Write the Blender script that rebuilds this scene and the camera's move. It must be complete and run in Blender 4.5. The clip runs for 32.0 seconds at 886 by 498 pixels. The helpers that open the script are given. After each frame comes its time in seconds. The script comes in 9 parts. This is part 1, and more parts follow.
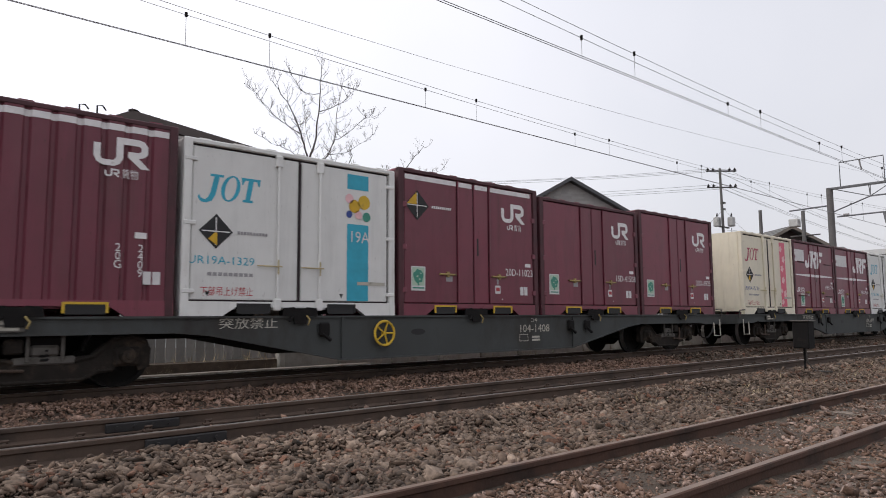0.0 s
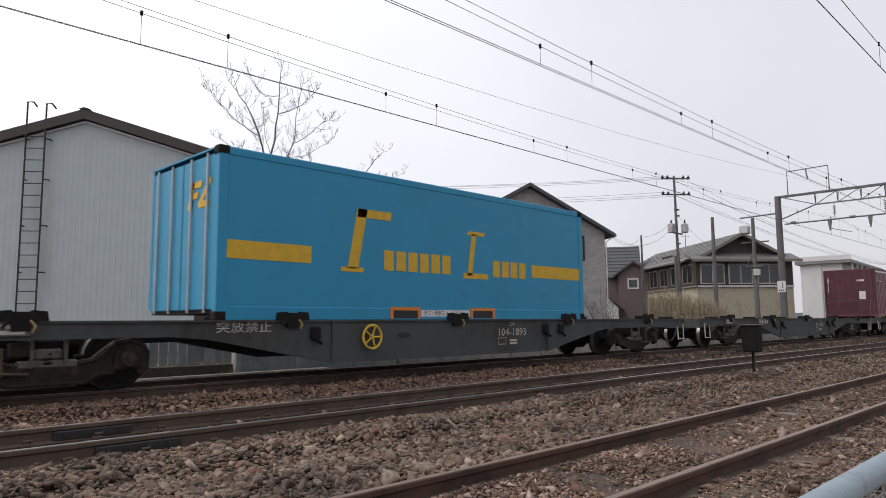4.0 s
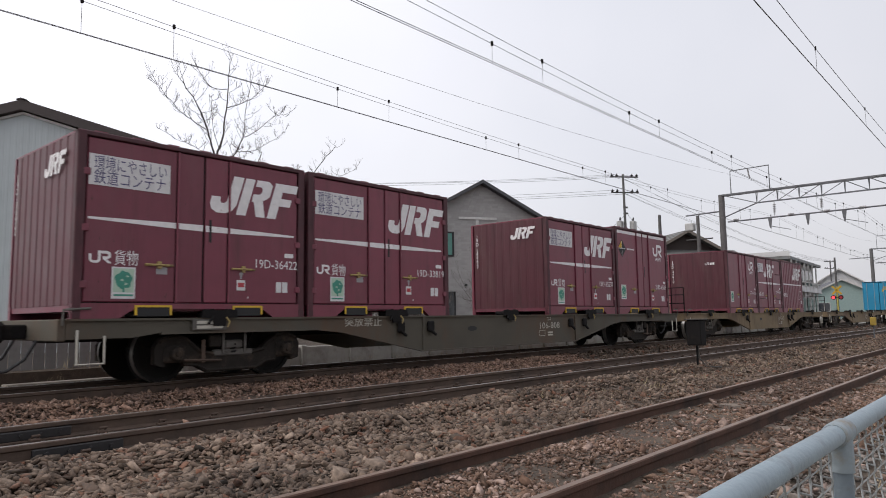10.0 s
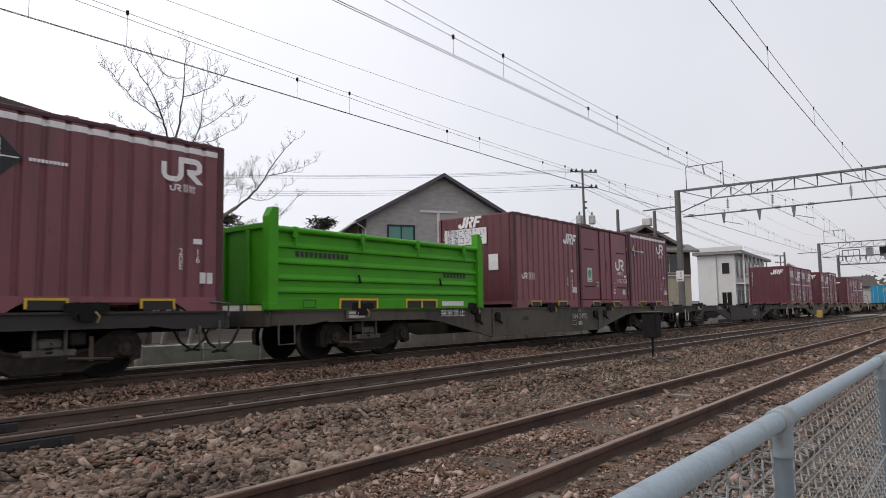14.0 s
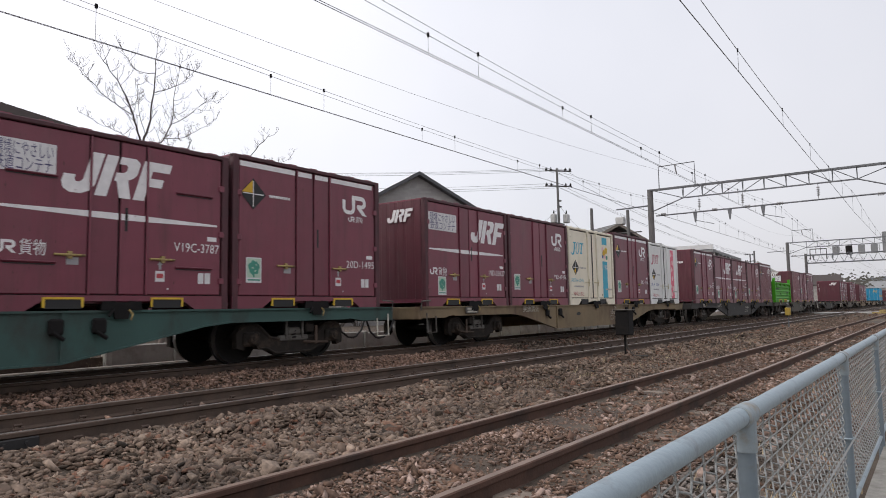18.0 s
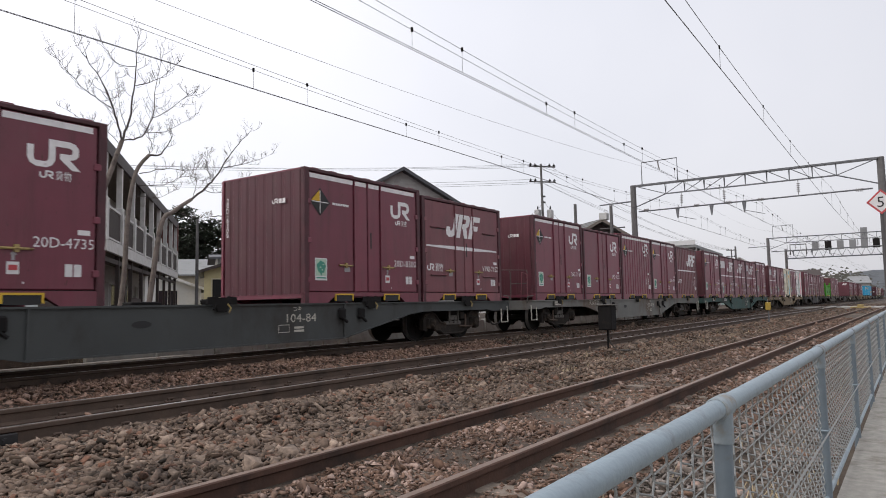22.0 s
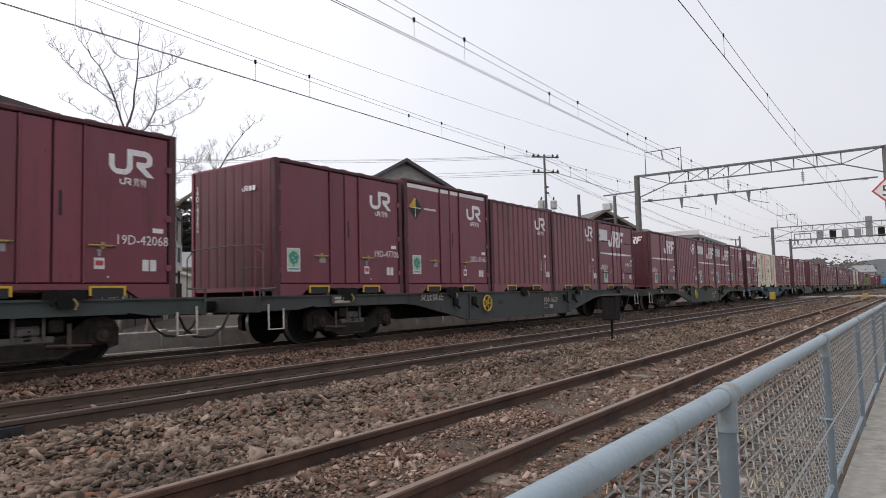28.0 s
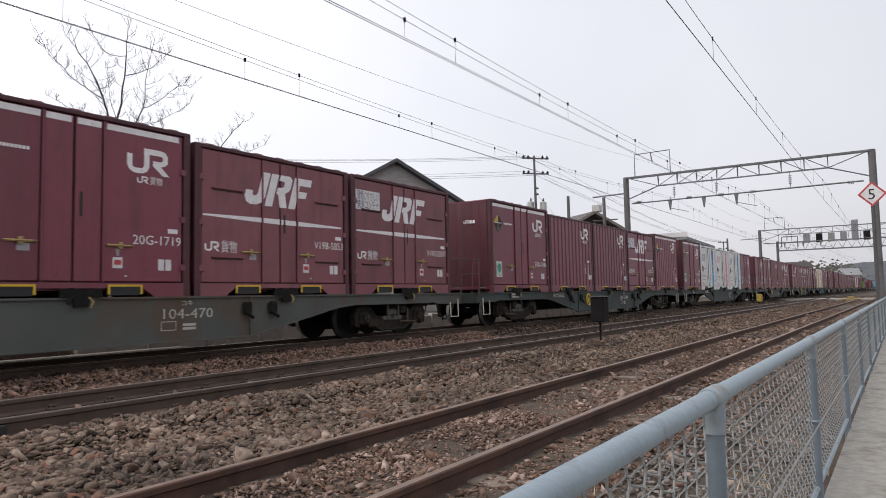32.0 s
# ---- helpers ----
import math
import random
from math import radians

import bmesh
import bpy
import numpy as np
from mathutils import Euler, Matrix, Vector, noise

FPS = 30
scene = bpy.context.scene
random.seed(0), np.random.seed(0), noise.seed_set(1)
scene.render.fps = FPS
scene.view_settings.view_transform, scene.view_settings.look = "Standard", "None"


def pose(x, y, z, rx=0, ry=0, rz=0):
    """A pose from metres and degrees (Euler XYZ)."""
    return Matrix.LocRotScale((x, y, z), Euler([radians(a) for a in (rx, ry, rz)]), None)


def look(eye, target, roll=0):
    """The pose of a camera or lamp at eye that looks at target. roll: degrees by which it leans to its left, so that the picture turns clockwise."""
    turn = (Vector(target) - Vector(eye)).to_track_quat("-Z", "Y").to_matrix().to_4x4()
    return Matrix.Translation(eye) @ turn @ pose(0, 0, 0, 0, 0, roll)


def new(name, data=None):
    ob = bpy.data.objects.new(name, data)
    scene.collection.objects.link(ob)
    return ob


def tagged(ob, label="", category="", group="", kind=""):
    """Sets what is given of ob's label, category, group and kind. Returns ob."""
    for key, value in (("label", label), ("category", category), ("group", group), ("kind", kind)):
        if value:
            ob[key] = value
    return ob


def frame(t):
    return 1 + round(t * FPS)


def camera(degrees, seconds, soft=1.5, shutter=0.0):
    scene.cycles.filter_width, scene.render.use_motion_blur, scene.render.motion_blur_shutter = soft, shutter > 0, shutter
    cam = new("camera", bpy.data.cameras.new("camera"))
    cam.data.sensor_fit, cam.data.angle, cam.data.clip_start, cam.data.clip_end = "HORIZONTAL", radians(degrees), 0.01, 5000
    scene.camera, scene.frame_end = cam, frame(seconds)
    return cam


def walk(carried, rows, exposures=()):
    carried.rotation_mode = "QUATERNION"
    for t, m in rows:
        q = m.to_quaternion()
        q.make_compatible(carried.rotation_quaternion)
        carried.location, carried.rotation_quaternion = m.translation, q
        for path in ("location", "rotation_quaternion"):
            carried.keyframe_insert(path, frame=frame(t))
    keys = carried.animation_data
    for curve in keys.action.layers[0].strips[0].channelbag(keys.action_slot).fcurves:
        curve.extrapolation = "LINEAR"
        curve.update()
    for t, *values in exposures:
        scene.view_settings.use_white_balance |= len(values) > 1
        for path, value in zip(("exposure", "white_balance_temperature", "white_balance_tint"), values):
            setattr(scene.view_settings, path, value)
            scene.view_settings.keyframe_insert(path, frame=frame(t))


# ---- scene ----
cam = camera(66.2, 32.0, soft=0.95, shutter=0.07)
PATH = [
    (0, (0.111, -0.028, 0.996), (1.427, 1.465, 1.198), -0.4),
    (1, (0.106, -0.033, 0.992), (1.45, 1.435, 1.189), -0.0),
    (2, (0.093, -0.043, 0.996), (1.462, 1.402, 1.187), -0.1),
    (3, (0.095, -0.054, 0.998), (1.48, 1.374, 1.205), -0.3),
    (3.5, (0.089, -0.059, 0.997), (1.481, 1.361, 1.209), -0.3),
    (5.5, (0.104, -0.064, 0.989), (1.534, 1.318, 1.2), -1.0),
    (6, (0.108, -0.068, 0.983), (1.544, 1.308, 1.196), -1.0),
    (7, (0.094, -0.068, 0.993), (1.543, 1.294, 1.205), -0.6),
    (8, (0.104, -0.069, 0.984), (1.561, 1.284, 1.2), -0.8),
    (9, (0.094, -0.076, 0.989), (1.56, 1.268, 1.201), -0.7),
    (10, (0.109, -0.073, 0.986), (1.605, 1.239, 1.189), -0.8),
    (11, (0.11, -0.082, 0.982), (1.625, 1.208, 1.179), -0.8),
    (12, (0.109, -0.08, 0.984), (1.645, 1.187, 1.172), -1.0),
    (13, (0.125, -0.082, 0.981), (1.674, 1.168, 1.168), -1.0),
    (14, (0.112, -0.088, 0.981), (1.681, 1.137, 1.163), -0.9),
    (14.5, (0.119, -0.087, 0.982), (1.698, 1.127, 1.16), -1.0),
    (16.5, (0.121, -0.096, 0.981), (1.723, 1.088, 1.161), -1.1),
    (17, (0.113, -0.097, 0.981), (1.718, 1.083, 1.159), -0.8),
    (18, (0.123, -0.098, 0.98), (1.736, 1.07, 1.156), -1.0),
    (19, (0.126, -0.097, 0.976), (1.746, 1.064, 1.147), -1.0),
    (20, (0.118, -0.105, 0.979), (1.746, 1.044, 1.146), -1.1),
    (21, (0.117, -0.108, 0.979), (1.755, 1.028, 1.143), -1.2),
    (22, (0.126, -0.107, 0.976), (1.767, 1.025, 1.138), -1.1),
    (22.5, (0.124, -0.108, 0.977), (1.767, 1.021, 1.138), -1.1),
    (23, (0.122, -0.104, 0.977), (1.761, 1.032, 1.131), -1.0),
    (24, (0.13, -0.103, 0.975), (1.764, 1.041, 1.123), -1.3),
    (25, (0.132, -0.104, 0.974), (1.763, 1.044, 1.119), -1.5),
    (25.5, (0.137, -0.103, 0.972), (1.766, 1.047, 1.117), -1.4),
    (27.5, (0.127, -0.108, 0.972), (1.762, 1.037, 1.111), -1.5),
    (28, (0.134, -0.105, 0.972), (1.77, 1.037, 1.109), -1.4),
    (29, (0.14, -0.106, 0.971), (1.776, 1.036, 1.108), -1.5),
    (30, (0.129, -0.112, 0.972), (1.771, 1.022, 1.109), -1.3),
    (31, (0.13, -0.111, 0.973), (1.781, 1.01, 1.114), -1.3),
    (31.5, (0.135, -0.109, 0.971), (1.783, 1.015, 1.113), -1.1),
    (32, (0.150, -0.099, 0.971), (1.804, 1.018, 1.109), -1.1),
]
walk(cam, [(t, look(eye, target, roll)) for t, eye, target, roll in PATH], exposures=[(0.0, 0.0), (14.0, 0.0), (18.0, 0.08), (32.0, 0.1)])

# ---------------------------------------------------------------- light
world = bpy.data.worlds.new("overcast")
scene.world = world
world.use_nodes = True
wn = world.node_tree
wn.nodes.clear()
w_out = wn.nodes.new("ShaderNodeOutputWorld")
w_bg = wn.nodes.new("ShaderNodeBackground")
w_sky = wn.nodes.new("ShaderNodeTexSky")
w_sky.sky_type = "NISHITA"
w_sky.sun_disc = False
w_sky.sun_elevation = radians(42)
w_sky.sun_rotation = radians(-60)
w_sky.dust_density = 6.0
w_sky.air_density = 1.0
w_grey = wn.nodes.new("ShaderNodeMixRGB")
w_grey.blend_type = "MIX"
w_grey.inputs[0].default_value = 0.82
# the cloud cover: a near-white veil, a touch brighter overhead and with soft broad patches
w_tc = wn.nodes.new("ShaderNodeTexCoord")
w_noise = wn.nodes.new("ShaderNodeTexNoise")
w_noise.inputs["Scale"].default_value = 1.6
w_noise.inputs["Detail"].default_value = 4.0
w_ramp = wn.nodes.new("ShaderNodeValToRGB")
w_ramp.color_ramp.elements[0].position = 0.3
w_ramp.color_ramp.elements[1].position = 0.7
w_ramp.color_ramp.elements[0].color = (7.2, 7.25, 7.8, 1)
w_ramp.color_ramp.elements[1].color = (8.5, 8.4, 8.85, 1)
wn.links.new(w_tc.outputs["Generated"], w_noise.inputs["Vector"])
wn.links.new(w_noise.outputs["Fac"], w_ramp.inputs["Fac"])
# the veil thins towards the hidden sun
w_dot = wn.nodes.new("ShaderNodeVectorMath")
w_dot.operation = "DOT_PRODUCT"
w_dot.inputs[1].default_value = (-0.42, 0.62, 0.66)
w_lift = wn.nodes.new("ShaderNodeMapRange")
w_lift.inputs["From Min"].default_value, w_lift.inputs["From Max"].default_value = -0.4, 0.9
w_lift.inputs["To Min"].default_value, w_lift.inputs["To Max"].default_value = 0.64, 1.20
w_veil = wn.nodes.new("ShaderNodeVectorMath")
w_veil.operation = "SCALE"
wn.links.new(w_tc.outputs["Generated"], w_dot.inputs[0])
wn.links.new(w_dot.outputs["Value"], w_lift.inputs["Value"])
wn.links.new(w_ramp.outputs["Color"], w_veil.inputs[0])
wn.links.new(w_lift.outputs[0], w_veil.inputs["Scale"])
wn.links.new(w_sky.outputs["Color"], w_grey.inputs[1])
wn.links.new(w_veil.outputs["Vector"], w_grey.inputs[2])
wn.links.new(w_grey.outputs["Color"], w_bg.inputs["Color"])
wn.links.new(w_bg.outputs["Background"], w_out.inputs["Surface"])
w_bg.inputs["Strength"].default_value = 0.14

sun_data = bpy.data.lights.new("sun", "SUN")
sun_data.energy = 0.9
sun_data.angle = radians(40)
sun_data.color = (1.0, 0.97, 0.93)
sun = new("sun", sun_data)
sun.matrix_world = look((0, 0, 30), (16, -10, 0))
sun.location = (0, 0, 60)


# ---------------------------------------------------------------- materials
MATS = {}


def material(name, base, rough=0.7, metal=0.0, grain=0.12, scale=6.0, stain=None, stain_at=0.6, stain_scale=1.2,
             bump=0.15, bump_scale=40.0, vary=0.0, island=0.0, streak=0.0, spec=0.5, coat=0.0, grime=0.0):
    """A surface with fine grain, broad stains, optional vertical streaks, bump and variation by object or by piece."""
    if name in MATS:
        return MATS[name]
    m = bpy.data.materials.new(name)
    m.use_nodes = True
    nt = m.node_tree
    nt.nodes.clear()
    N, L = nt.nodes.new, nt.links.new
    out = N("ShaderNodeOutputMaterial")
    p = N("ShaderNodeBsdfPrincipled")
    L(p.outputs[0], out.inputs[0])
    tc = N("ShaderNodeTexCoord")
    n1 = N("ShaderNodeTexNoise")
    n1.inputs["Scale"].default_value = scale
    n1.inputs["Detail"].default_value = 6
    L(tc.outputs["Object"], n1.inputs["Vector"])
    mr = N("ShaderNodeMapRange")
    mr.inputs["To Min"].default_value = 1 - grain
    mr.inputs["To Max"].default_value = 1 + grain
    mr.inputs["From Min"].default_value, mr.inputs["From Max"].default_value = 0.25, 0.75
    L(n1.outputs["Fac"], mr.inputs["Value"])
    val = mr.outputs[0]

    def times(a, b):
        mm = N("ShaderNodeMath")
        mm.operation = "MULTIPLY"
        L(a, mm.inputs[0])
        L(b, mm.inputs[1])
        return mm.outputs[0]

    if vary:
        oi = N("ShaderNodeObjectInfo")
        r = N("ShaderNodeMapRange")
        r.inputs["To Min"].default_value, r.inputs["To Max"].default_value = 1 - vary, 1 + vary
        L(oi.outputs["Random"], r.inputs["Value"])
        val = times(val, r.outputs[0])
    if island:
        g = N("ShaderNodeNewGeometry")
        r = N("ShaderNodeMapRange")
        r.inputs["To Min"].default_value, r.inputs["To Max"].default_value = 1 - island, 1 + island
        L(g.outputs["Random Per Island"], r.inputs["Value"])
        val = times(val, r.outputs[0])
    mix = N("ShaderNodeMixRGB")
    mix.blend_type = "MULTIPLY"
    mix.inputs[0].default_value = 1.0
    mix.inputs[1].default_value = (*base, 1)
    comb = N("ShaderNodeCombineColor")
    for k in range(3):
        L(val, comb.inputs[k])
    L(comb.outputs[0], mix.inputs[2])
    col = mix.outputs[0]
    if stain:
        n2 = N("ShaderNodeTexNoise")
        n2.inputs["Scale"].default_value = stain_scale
        n2.inputs["Detail"].default_value = 8
        n2.inputs["Roughness"].default_value = 0.65
        if streak:
            mp = N("ShaderNodeMapping")
            mp.inputs["Scale"].default_value = (1, 1, 1 - streak)
            L(tc.outputs["Object"], mp.inputs["Vector"])
            L(mp.outputs[0], n2.inputs["Vector"])
        else:
            L(tc.outputs["Object"], n2.inputs["Vector"])
        rr = N("ShaderNodeMapRange")
        rr.inputs["From Min"].default_value, rr.inputs["From Max"].default_value = stain_at, stain_at + 0.18
        L(n2.outputs["Fac"], rr.inputs["Value"])
        m2 = N("ShaderNodeMixRGB")
        m2.inputs[2].default_value = (*stain, 1)
        L(rr.outputs[0], m2.inputs[0])
        L(col, m2.inputs[1])
        col = m2.outputs[0]
    if grime:
        # run-down dirt in narrow upright streaks, and small scuffs
        for size, squeeze, lo, hi, much, tone in ((5.0, 0.12, 0.52, 0.80, 0.55, (0.030, 0.018, 0.016)), (16.0, 0.6, 0.63, 0.72, 0.7, (0.045, 0.020, 0.014)), (2.2, 0.35, 0.50, 0.85, 0.35, (0.16, 0.105, 0.10))):
            mp = N("ShaderNodeMapping")
            mp.inputs["Scale"].default_value = (1, 1, squeeze)
            oi = N("ShaderNodeObjectInfo")
            L(tc.outputs["Object"], mp.inputs["Vector"])
            L(oi.outputs["Location"], mp.inputs["Location"])
            ng = N("ShaderNodeTexNoise")
            ng.inputs["Scale"].default_value = size
            ng.inputs["Detail"].default_value = 7
            ng.inputs["Roughness"].default_value = 0.6
            L(mp.outputs[0], ng.inputs["Vector"])
            rr = N("ShaderNodeMapRange")
            rr.inputs["From Min"].default_value, rr.inputs["From Max"].default_value = lo, hi
            rr.inputs["To Max"].default_value = much * grime
            L(ng.outputs["Fac"], rr.inputs["Value"])
            m3 = N("ShaderNodeMixRGB")
            m3.inputs[2].default_value = (*tone, 1)
            L(rr.outputs[0], m3.inputs[0])
            L(col, m3.inputs[1])
            col = m3.outputs[0]
    L(col, p.inputs["Base Color"])
    rg = N("ShaderNodeMapRange")
    rg.inputs["To Min"].default_value, rg.inputs["To Max"].default_value = max(0.05, rough - 0.1), min(1, rough + 0.1)
    L(n1.outputs["Fac"], rg.inputs["Value"])
    L(rg.outputs[0], p.inputs["Roughness"])
    p.inputs["Metallic"].default_value = metal
    p.inputs["Specular IOR Level"].default_value = spec
    p.inputs["Coat Weight"].default_value = coat
    if bump:
        nb = N("ShaderNodeTexNoise")
        nb.inputs["Scale"].default_value = bump_scale
        nb.inputs["Detail"].default_value = 5
        L(tc.outputs["Object"], nb.inputs["Vector"])
        b = N("ShaderNodeBump")
        b.inputs["Strength"].default_value = bump
        b.inputs["Distance"].default_value = 0.02
        L(nb.outputs["Fac"], b.inputs["Height"])
        L(b.outputs[0], p.inputs["Normal"])
    MATS[name] = m
    return m


def glowing(name, base, strength):
    if name not in MATS:
        m = bpy.data.materials.new(name)
        m.use_nodes = True
        p = m.node_tree.nodes["Principled BSDF"]
        p.inputs["Base Color"].default_value = (*base, 1)
        p.inputs["Emission Color"].default_value = (*base, 1)
        p.inputs["Emission Strength"].default_value = strength
        MATS[name] = m
    return MATS[name]


def glass(name, tint, rough=0.08):
    if name not in MATS:
        m = bpy.data.materials.new(name)
        m.use_nodes = True
        p = m.node_tree.nodes["Principled BSDF"]
        p.inputs["Base Color"].default_value = (*tint, 1)
        p.inputs["Roughness"].default_value = rough
        p.inputs["Specular IOR Level"].default_value = 0.8
        MATS[name] = m
    return MATS[name]


RED = material("container_red", (0.180, 0.038, 0.060), 0.42, grime=0.7, grain=0.10, scale=2.5, stain=(0.12, 0.032, 0.042), stain_at=0.55,
               stain_scale=1.1, streak=0.75, bump=0.05, vary=0.14)
RED_DULL = material("container_red_faded", (0.198, 0.064, 0.077), 0.5, grime=0.8, grain=0.12, scale=2.5, stain=(0.12, 0.05, 0.055),
                    stain_at=0.52, stain_scale=1.3, streak=0.75, bump=0.05, vary=0.14)
# side red darkened for the ends: their shade is in the base, dirt over it
RED_END_SHADED = material("container_red_shaded_end", (0.088, 0.018, 0.028), 0.5, grime=0.9, grain=0.12, scale=2.0, stain=(0.09, 0.032, 0.034),
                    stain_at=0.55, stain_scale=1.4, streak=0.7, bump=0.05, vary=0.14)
# frame red darkened: shade of the gaps and roof edge is in the colour
RED_EDGE_SHADED = material("shaded_container_frame", (0.062, 0.018, 0.024), 0.6, grain=0.15, scale=4, stain=(0.10, 0.026, 0.036), stain_at=0.5, stain_scale=3, streak=0.6, bump=0.08)
SEAL = material("door_seal", (0.03, 0.02, 0.022), 0.8, bump=0.1)
WHITE_PAINT = material("white_marking", (0.66, 0.65, 0.65), 0.6, grain=0.10, scale=9, stain=(0.42, 0.36, 0.36), stain_at=0.62, stain_scale=6, bump=0.0)
LOGO_WHITE = material("worn_white_marking", (0.76, 0.74, 0.74), 0.6, grain=0.10, scale=9, stain=(0.42, 0.36, 0.36), stain_at=0.62, stain_scale=7, bump=0.0)
WHITE_BODY = material("container_white", (0.74, 0.74, 0.72), 0.5, grain=0.05, scale=3, stain=(0.50, 0.47, 0.42), stain_at=0.58, stain_scale=1.4, streak=0.8, bump=0.04, vary=0.06, grime=0.22)
CREAM_BODY = material("container_cream", (0.76, 0.70, 0.56), 0.5, grain=0.06, scale=3, stain=(0.47, 0.40, 0.30), stain_at=0.56, stain_scale=1.4, streak=0.8, bump=0.04, vary=0.05, grime=0.25)
STEEL_GREY = material("galvanised_rod", (0.45, 0.45, 0.44), 0.45, 0.4, bump=0.05)
CYAN = material("cyan_marking", (0.03, 0.36, 0.50), 0.5, bump=0.0)
SKYBLUE = material("sky_blue_marking", (0.012, 0.30, 0.58), 0.5, bump=0.0)
fade_tree = SKYBLUE.node_tree                # the printed sky deepens towards its top
fade_co, fade_sep, fade_ramp = fade_tree.nodes.new("ShaderNodeTexCoord"), fade_tree.nodes.new("ShaderNodeSeparateXYZ"), fade_tree.nodes.new("ShaderNodeValToRGB")
fade_map = fade_tree.nodes.new("ShaderNodeMapRange")
fade_map.inputs["From Min"].default_value, fade_map.inputs["From Max"].default_value = 0.9, 2.2
fade_ramp.color_ramp.elements[0].color, fade_ramp.color_ramp.elements[1].color = (0.012, 0.33, 0.56, 1), (0.018, 0.075, 0.34, 1)
fade_tree.links.new(fade_co.outputs["Object"], fade_sep.inputs[0])
fade_tree.links.new(fade_sep.outputs["Z"], fade_map.inputs["Value"])
fade_tree.links.new(fade_map.outputs[0], fade_ramp.inputs["Fac"])
fade_tree.links.new(fade_ramp.outputs["Color"], next(n for n in fade_tree.nodes if n.type == "BSDF_PRINCIPLED").inputs["Base Color"])
PINK = material("pink_marking", (0.70, 0.13, 0.20), 0.5, bump=0.0)
CRIMSON = material("crimson_marking", (0.42, 0.055, 0.10), 0.5, grain=0.12, scale=20, bump=0.0)
PALE_PINK = material("pale_pink_marking", (0.80, 0.48, 0.50), 0.5, bump=0.0)
NAVY = material("navy_marking", (0.03, 0.06, 0.26), 0.5, bump=0.0)
PALE_GREEN = material("pale_green_marking", (0.42, 0.55, 0.44), 0.6, bump=0.0)
GREEN_INK = material("green_marking", (0.055, 0.26, 0.19), 0.6, bump=0.0)
# black for print and hoses, and for the painted shade inside openings
BLACK_INK_AND_SHADE = material("black_marking_and_hollow_shade", (0.014, 0.014, 0.015), 0.6, bump=0.0)
SLATE = material("slate_blue_marking", (0.085, 0.075, 0.17), 0.6, bump=0.0)
GREY_INK = material("grey_marking", (0.32, 0.31, 0.32), 0.7, bump=0.0)
RED_INK = material("red_marking", (0.45, 0.06, 0.07), 0.6, bump=0.0)
YELLOW = material("safety_yellow", (0.62, 0.40, 0.03), 0.6, stain=(0.32, 0.22, 0.06), stain_at=0.55, stain_scale=7, bump=0.05)
ORANGE = material("orange_frame", (0.62, 0.20, 0.03), 0.6, bump=0.05)
AMBER = material("amber_marking", (0.60, 0.36, 0.02), 0.6, bump=0.0)
BLUE_BODY = material("container_blue", (0.012, 0.24, 0.42), 0.5, grain=0.06, scale=1.5, stain=(0.015, 0.20, 0.34), stain_at=0.55, stain_scale=0.8, bump=0.04)
GREEN_BODY = material("container_green", (0.050, 0.290, 0.006), 0.55, spec=0.3, grain=0.10, scale=2, stain=(0.035, 0.14, 0.02), stain_at=0.6, stain_scale=1.5, bump=0.05)
RUSTY_LINING = material("rusty_green_lining", (0.035, 0.10, 0.022), 0.85, grain=0.25, scale=3, stain=(0.07, 0.045, 0.03), stain_at=0.45, stain_scale=2, bump=0.2)
STEP_GREY = material("grimy_grey_fitting", (0.10, 0.092, 0.082), 0.75, grain=0.2, stain=(0.05, 0.04, 0.032), stain_at=0.5, stain_scale=5, bump=0.15)
OLD_YELLOW = material("dull_yellow_fitting", (0.36, 0.27, 0.10), 0.7, stain=(0.12, 0.07, 0.04), stain_at=0.5, stain_scale=9, bump=0.05)
PALE_LATCH = material("pale_yellow_fitting", (0.50, 0.42, 0.24), 0.65, stain=(0.24, 0.19, 0.12), stain_at=0.5, stain_scale=9, bump=0.05)
DULL_INK = material("grimy_pale_marking", (0.46, 0.44, 0.38), 0.7, grain=0.15, scale=12, stain=(0.20, 0.18, 0.15), stain_at=0.55, stain_scale=6, bump=0.0)
BLACK_STEEL = material("black_ironwork", (0.009, 0.008, 0.008), 0.85, spec=0.25, stain=(0.022, 0.018, 0.015), stain_at=0.55, stain_scale=4, bump=0.2)
BOGIE = material("bogie_steel", (0.023, 0.019, 0.016), 0.9, spec=0.25, grain=0.3, stain=(0.070, 0.050, 0.036), stain_at=0.52, stain_scale=3, bump=0.3)
WHEEL = material("wheel_steel", (0.012, 0.011, 0.010), 0.8, spec=0.25, stain=(0.026, 0.021, 0.017), stain_at=0.58, stain_scale=5, bump=0.1)
TREAD = material("polished_tread", (0.34, 0.33, 0.32), 0.42, 0.8, bump=0.0)
HANDRAIL = material("pale_handrail_paint", (0.50, 0.48, 0.42), 0.6, stain=(0.30, 0.24, 0.16), stain_at=0.6, stain_scale=9, bump=0.05)


